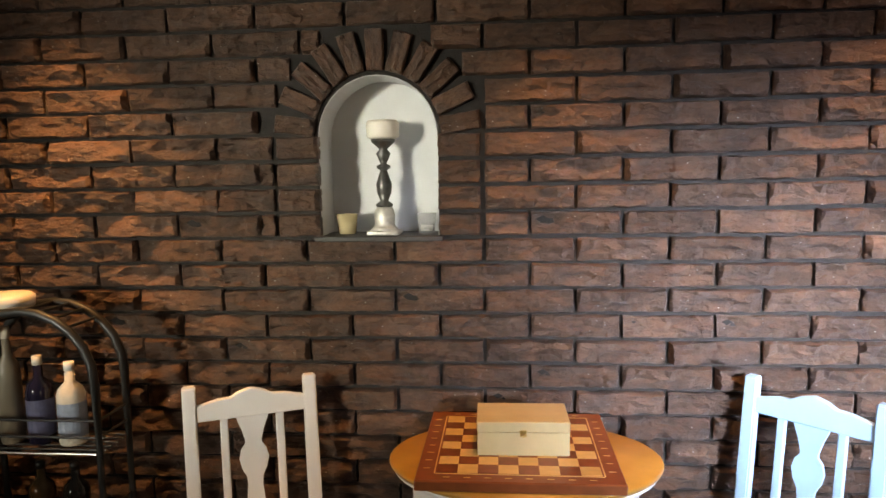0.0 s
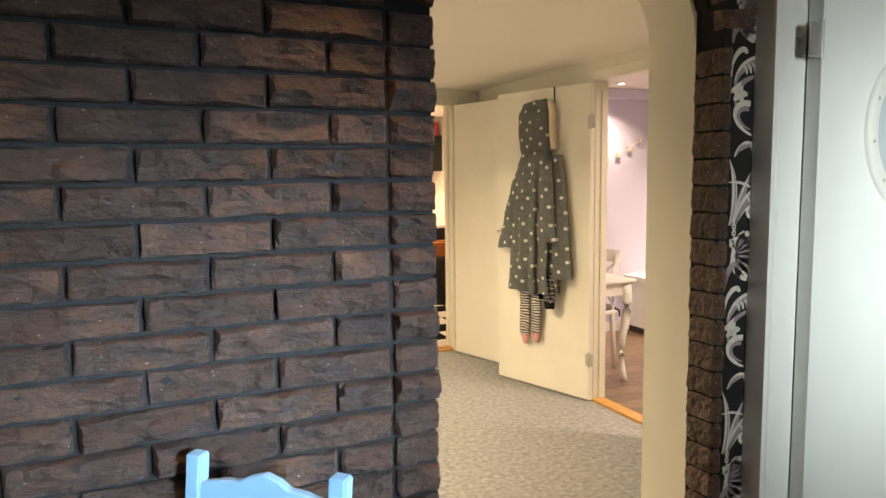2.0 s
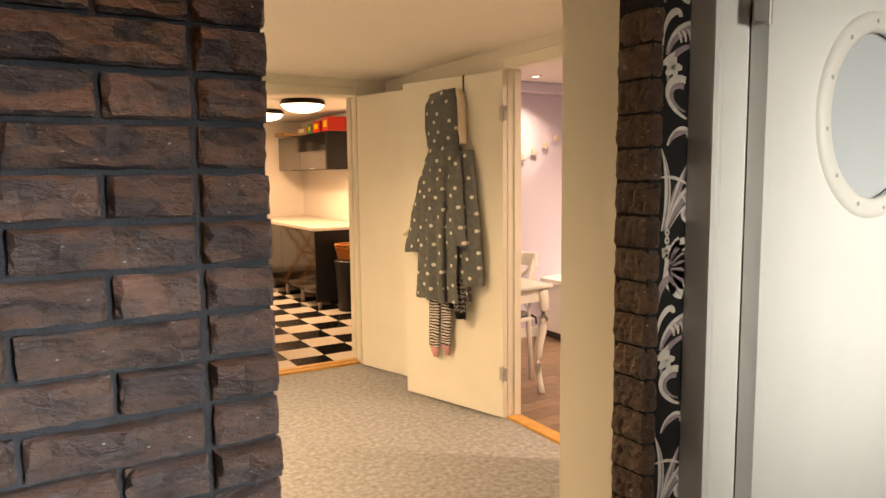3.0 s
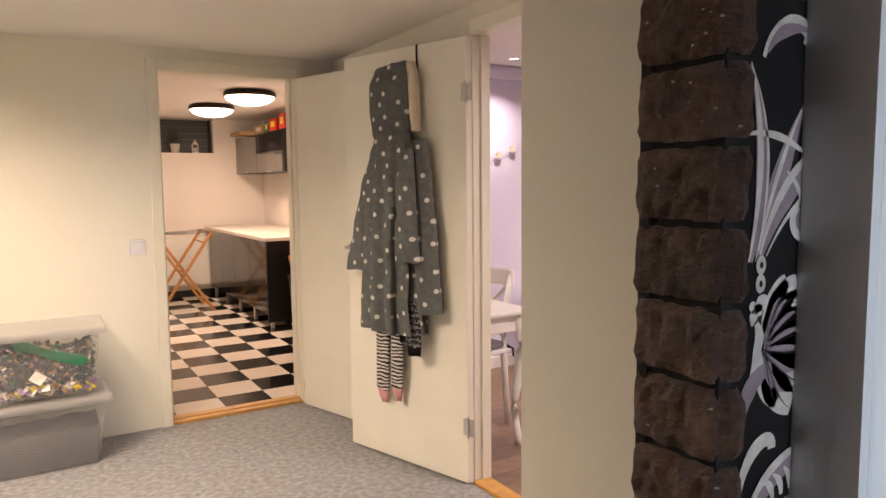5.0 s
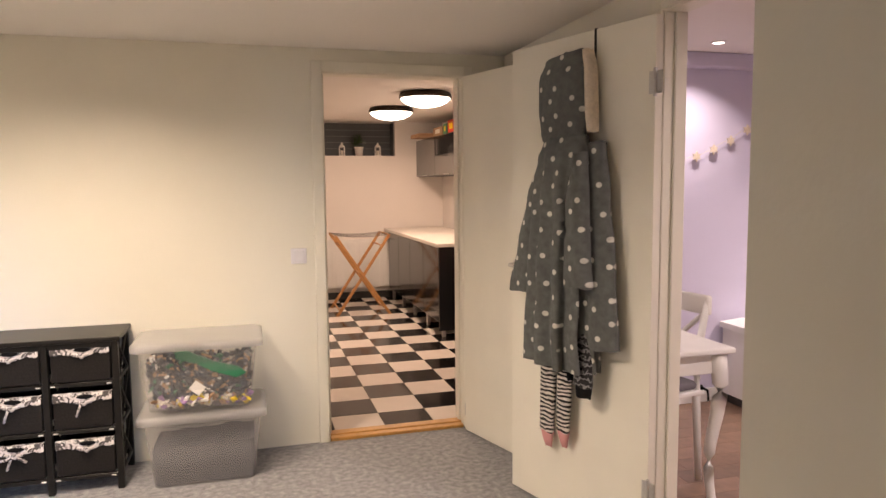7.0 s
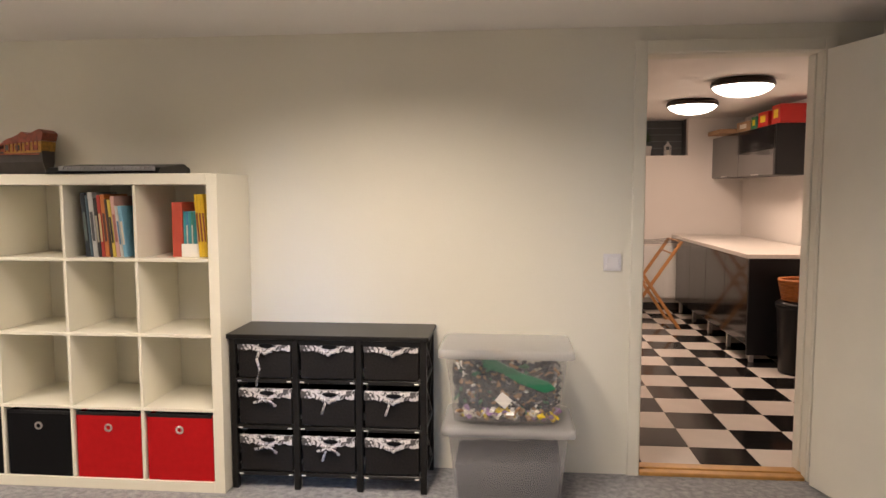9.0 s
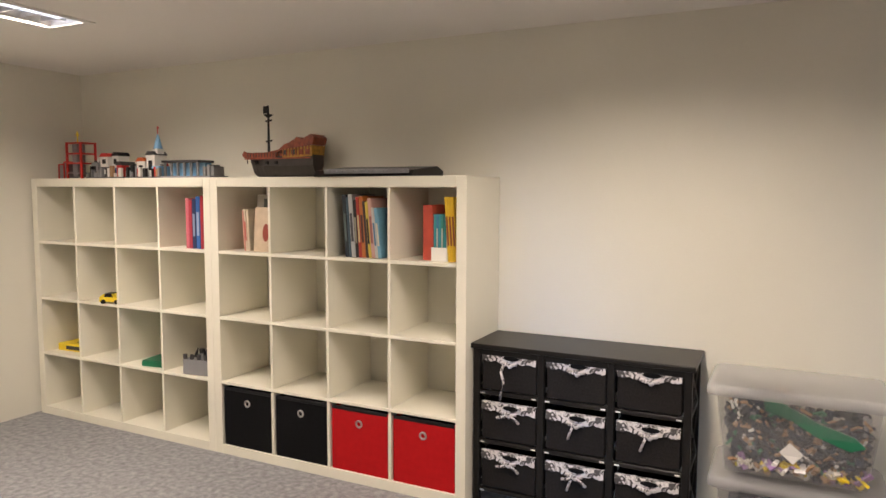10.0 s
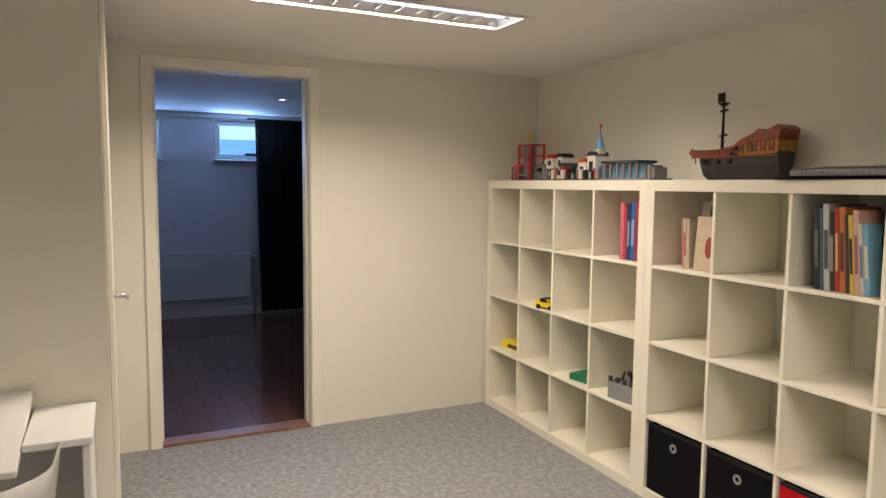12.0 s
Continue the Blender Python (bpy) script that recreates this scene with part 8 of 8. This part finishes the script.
def brick_mesh(length, height, depth, kind):
    """A rough-hewn brick face: front towards -y, chipped rim, uneven face."""
    key = (round(length, 2), round(height, 3), depth, kind)
    if key in brick_cache:
        return brick_cache[key]
    q = random.Random(kind * 131 + int(length * 1000))
    bm = bmesh.new()
    nx, nz = max(5, round(length / 0.017)), 6
    off = Vector((q.uniform(0, 50), q.uniform(0, 50), q.uniform(0, 50)))
    grid = []
    for j in range(nz + 1):
        row = []
        for i in range(nx + 1):
            x, z = (i / nx - 0.5) * length, (j / nz - 0.5) * height
            sides, ends = i in (0, nx), j in (0, nz)
            # a split face: long ledges and hollows
            y = -0.007 - 0.024 * noise.noise(Vector((x * 11, 0, z * 24)) + off) - 0.012 * noise.noise(Vector((x * 34, 3, z * 62)) + off)
            y -= 0.010 * max(0.0, 0.25 - abs(noise.noise(Vector((x * 9 + z * 22, 7, z * 30)) + off)))
            if sides or ends:
                y = 0.0035 + q.uniform(0, 0.005) if ends else 0.0005 + q.uniform(0, 0.003)
                x -= math.copysign(q.uniform(0, 0.003), x) if sides else 0
                z -= math.copysign(q.uniform(0, 0.003), z) if ends else 0
            else:
                x += q.uniform(-0.004, 0.004)
                z += q.uniform(-0.002, 0.002)
                if j in (1, nz - 1):
                    z += math.copysign(0.005, z)
                if i in (1, nx - 1):
                    x += math.copysign(0.008, x)
            row.append(bm.verts.new((x, y, z)))
        grid.append(row)
    for j in range(nz):
        for i in range(nx):
            if (i + j + kind) % 2:
                bm.faces.new((grid[j][i], grid[j][i + 1], grid[j + 1][i + 1]))
                bm.faces.new((grid[j][i], grid[j + 1][i + 1], grid[j + 1][i]))
            else:
                bm.faces.new((grid[j][i], grid[j][i + 1], grid[j + 1][i]))
                bm.faces.new((grid[j][i + 1], grid[j + 1][i + 1], grid[j + 1][i]))
    rim = [grid[0][i] for i in range(nx + 1)] + [grid[j][nx] for j in range(1, nz + 1)] + [grid[nz][i] for i in range(nx - 1, -1, -1)] + [grid[j][0] for j in range(nz - 1, 0, -1)]
    back = [bm.verts.new((v.co.x, depth, v.co.z)) for v in rim]
    for i in range(len(rim)):
        k = (i + 1) % len(rim)
        bm.faces.new((rim[k], rim[i], back[i], back[k]))
    me = finish("brick", bm, M_BRICK)
    brick_cache[key] = me
    return me


rest = bmesh.new()


def lay(parent, x0, x1, zc, height=PITCH_Z - 0.0068, y=BRICK_Y, turn=0.0):
    length = x1 - x0 - JOINT
    if length < 0.03:
        return
    xc = (x0 + x1) / 2
    me = brick_mesh(length, height, 0.030, rr.randrange(9))
    m = Matrix.Translation((xc, y + rr.uniform(-0.004, 0.003), zc + rr.uniform(-0.0015, 0.0015))) @ pose(0, 0, 0, rr.uniform(-1.5, 1.5), rr.uniform(-0.4, 0.4), turn)
    if -1.32 < xc and 0.62 < zc < 2.0:
        piece("brick", me, parent, m)
    else:
        n0 = len(rest.verts)
        rest.from_mesh(me)
        rest.verts.ensure_lookup_table()
        bmesh.ops.transform(rest, matrix=m, verts=rest.verts[n0:])


PILLAR = 1.362
for k in range(-17, 13):
    zc = 1.308 + PITCH_Z * (k + 0.5)
    start = 0.447 if k % 2 else 0.3168
    blocks = []
    if 0 <= k < 9:
        half = 0.305 if zc < SPRING_Z else math.sqrt(max(0, 0.312 ** 2 - (zc - SPRING_Z) ** 2))
        if half > 0:
            blocks.append((NICHE_X - half, NICHE_X + half))
    x = start - PITCH_X * 15
    while x < PILLAR:
        a, b = x, min(x + PITCH_X, PILLAR)
        spans = [(a, b)]
        for c, d in blocks:
            spans = [s for p, q in spans for s in ((p, min(q, c)), (max(p, d), q)) if s[1] - s[0] > 0.035]
        for p, q in spans:
            if p >= -3.4:
                lay(brick_wall, p, q, zc)
        x += PITCH_X
    if zc < ARCH_Z + 0.02:
        lay(brick_wall, PILLAR + rr.uniform(-0.003, 0.003), OPEN_L + JOINT + rr.uniform(-0.003, 0.005), zc)
    if 0 <= k and zc < SPRING_Z:
        lay(brick_wall, NICHE_X - 0.300, NICHE_L + 0.010, zc)
        lay(brick_wall, NICHE_R - 0.006, NICHE_X + 0.300, zc)

# arch stones over niche and opening
voussoir = brick_mesh(0.118, 0.054, 0.030, 2)
for i in range(11):
    a = math.pi * (i + 0.5) / 11
    r = NICHE_A + 0.004 + 0.062
    piece("brick", voussoir, brick_wall, Matrix.Translation((NICHE_X - r * math.cos(a), BRICK_Y - 0.002, SPRING_Z + r * math.sin(a))) @ pose(0, 0, 0, 0, math.degrees(a) - 180, 0))
for i in range(15):
    a = math.pi * (i + 0.5) / 15
    cx, cz = ARCH_X - (ARCH_A + 0.052) * math.cos(a), ARCH_Z + (ARCH_RISE + 0.052) * math.sin(a)
    piece("brick", voussoir, brick_wall, Matrix.Translation((cx, BRICK_Y - 0.002 if i < 9 else 2.484, cz)) @ pose(0, 0, 0, 0, math.degrees(a) - 180, 0))

# bricks of the jambs, seen from the opening
for k in range(-16, 8):
    zc = 1.281 + 0.0749 * (k + 0.5)
    if zc < ARCH_Z - 0.02:
        q = random.Random(k + 50)
        off = Vector((q.uniform(0, 40), q.uniform(0, 40), q.uniform(0, 40)))
        bm = bmesh.new()
        na, nz = 13, 6
        rows = []
        for j in range(nz + 1):
            w = j / nz * 2 - 1
            row = []
            for i in range(na + 1):
                # round the corner: the side of the opening first, then the front
                u = i / 9
                if i <= 9:
                    px, py = 0.0, 0.106 - 0.092 * u
                else:
                    a = (i - 9) / 4
                    px, py = 0.008 * a ** 2 + 0.020 * a, 0.014 - 0.014 * min(1.0, a * 1.6)
                rough = 0.005 * noise.noise(Vector((px * 60, py * 55, w * 0.8)) + off) + 0.005 * noise.noise(Vector((px * 150, py * 140, w * 2.2)) + off)
                edge = abs(w) > 0.9
                if i <= 9:
                    px += rough + (0.003 + q.uniform(0, 0.003) if edge else 0.0) - 0.003
                else:
                    py += rough * 0.7 + (0.006 if edge else 0.0)
                row.append(bm.verts.new((px, py, 0.0340 * w + (q.uniform(-0.002, 0.002) if not edge else q.uniform(-0.0012, 0.0012)))))
            rows.append(row)
        for a, b in zip(rows, rows[1:]):
            for i in range(na):
                bm.faces.new((a[i], a[i + 1], b[i + 1], b[i]))
        back = [[bm.verts.new((0.027, max(v.co.y, 0.012), v.co.z)) for v in row] for row in (rows[0], rows[-1])]
        for row, deep in zip((rows[0], rows[-1]), back):
            for i in range(na):
                bm.faces.new((row[i], row[i + 1], deep[i + 1], deep[i]))
        ob = part("brick", bm, M_BRICK, jamb_wall)
        ob.matrix_basis = pose(OPEN_R - 0.002, 2.477, zc)

ob = new("brick_rest", finish("brick_rest", rest, M_BRICK))
ob.parent = brick_wall
tagged(ob, "further rows of dark brown bricks", "", "", "stuff")
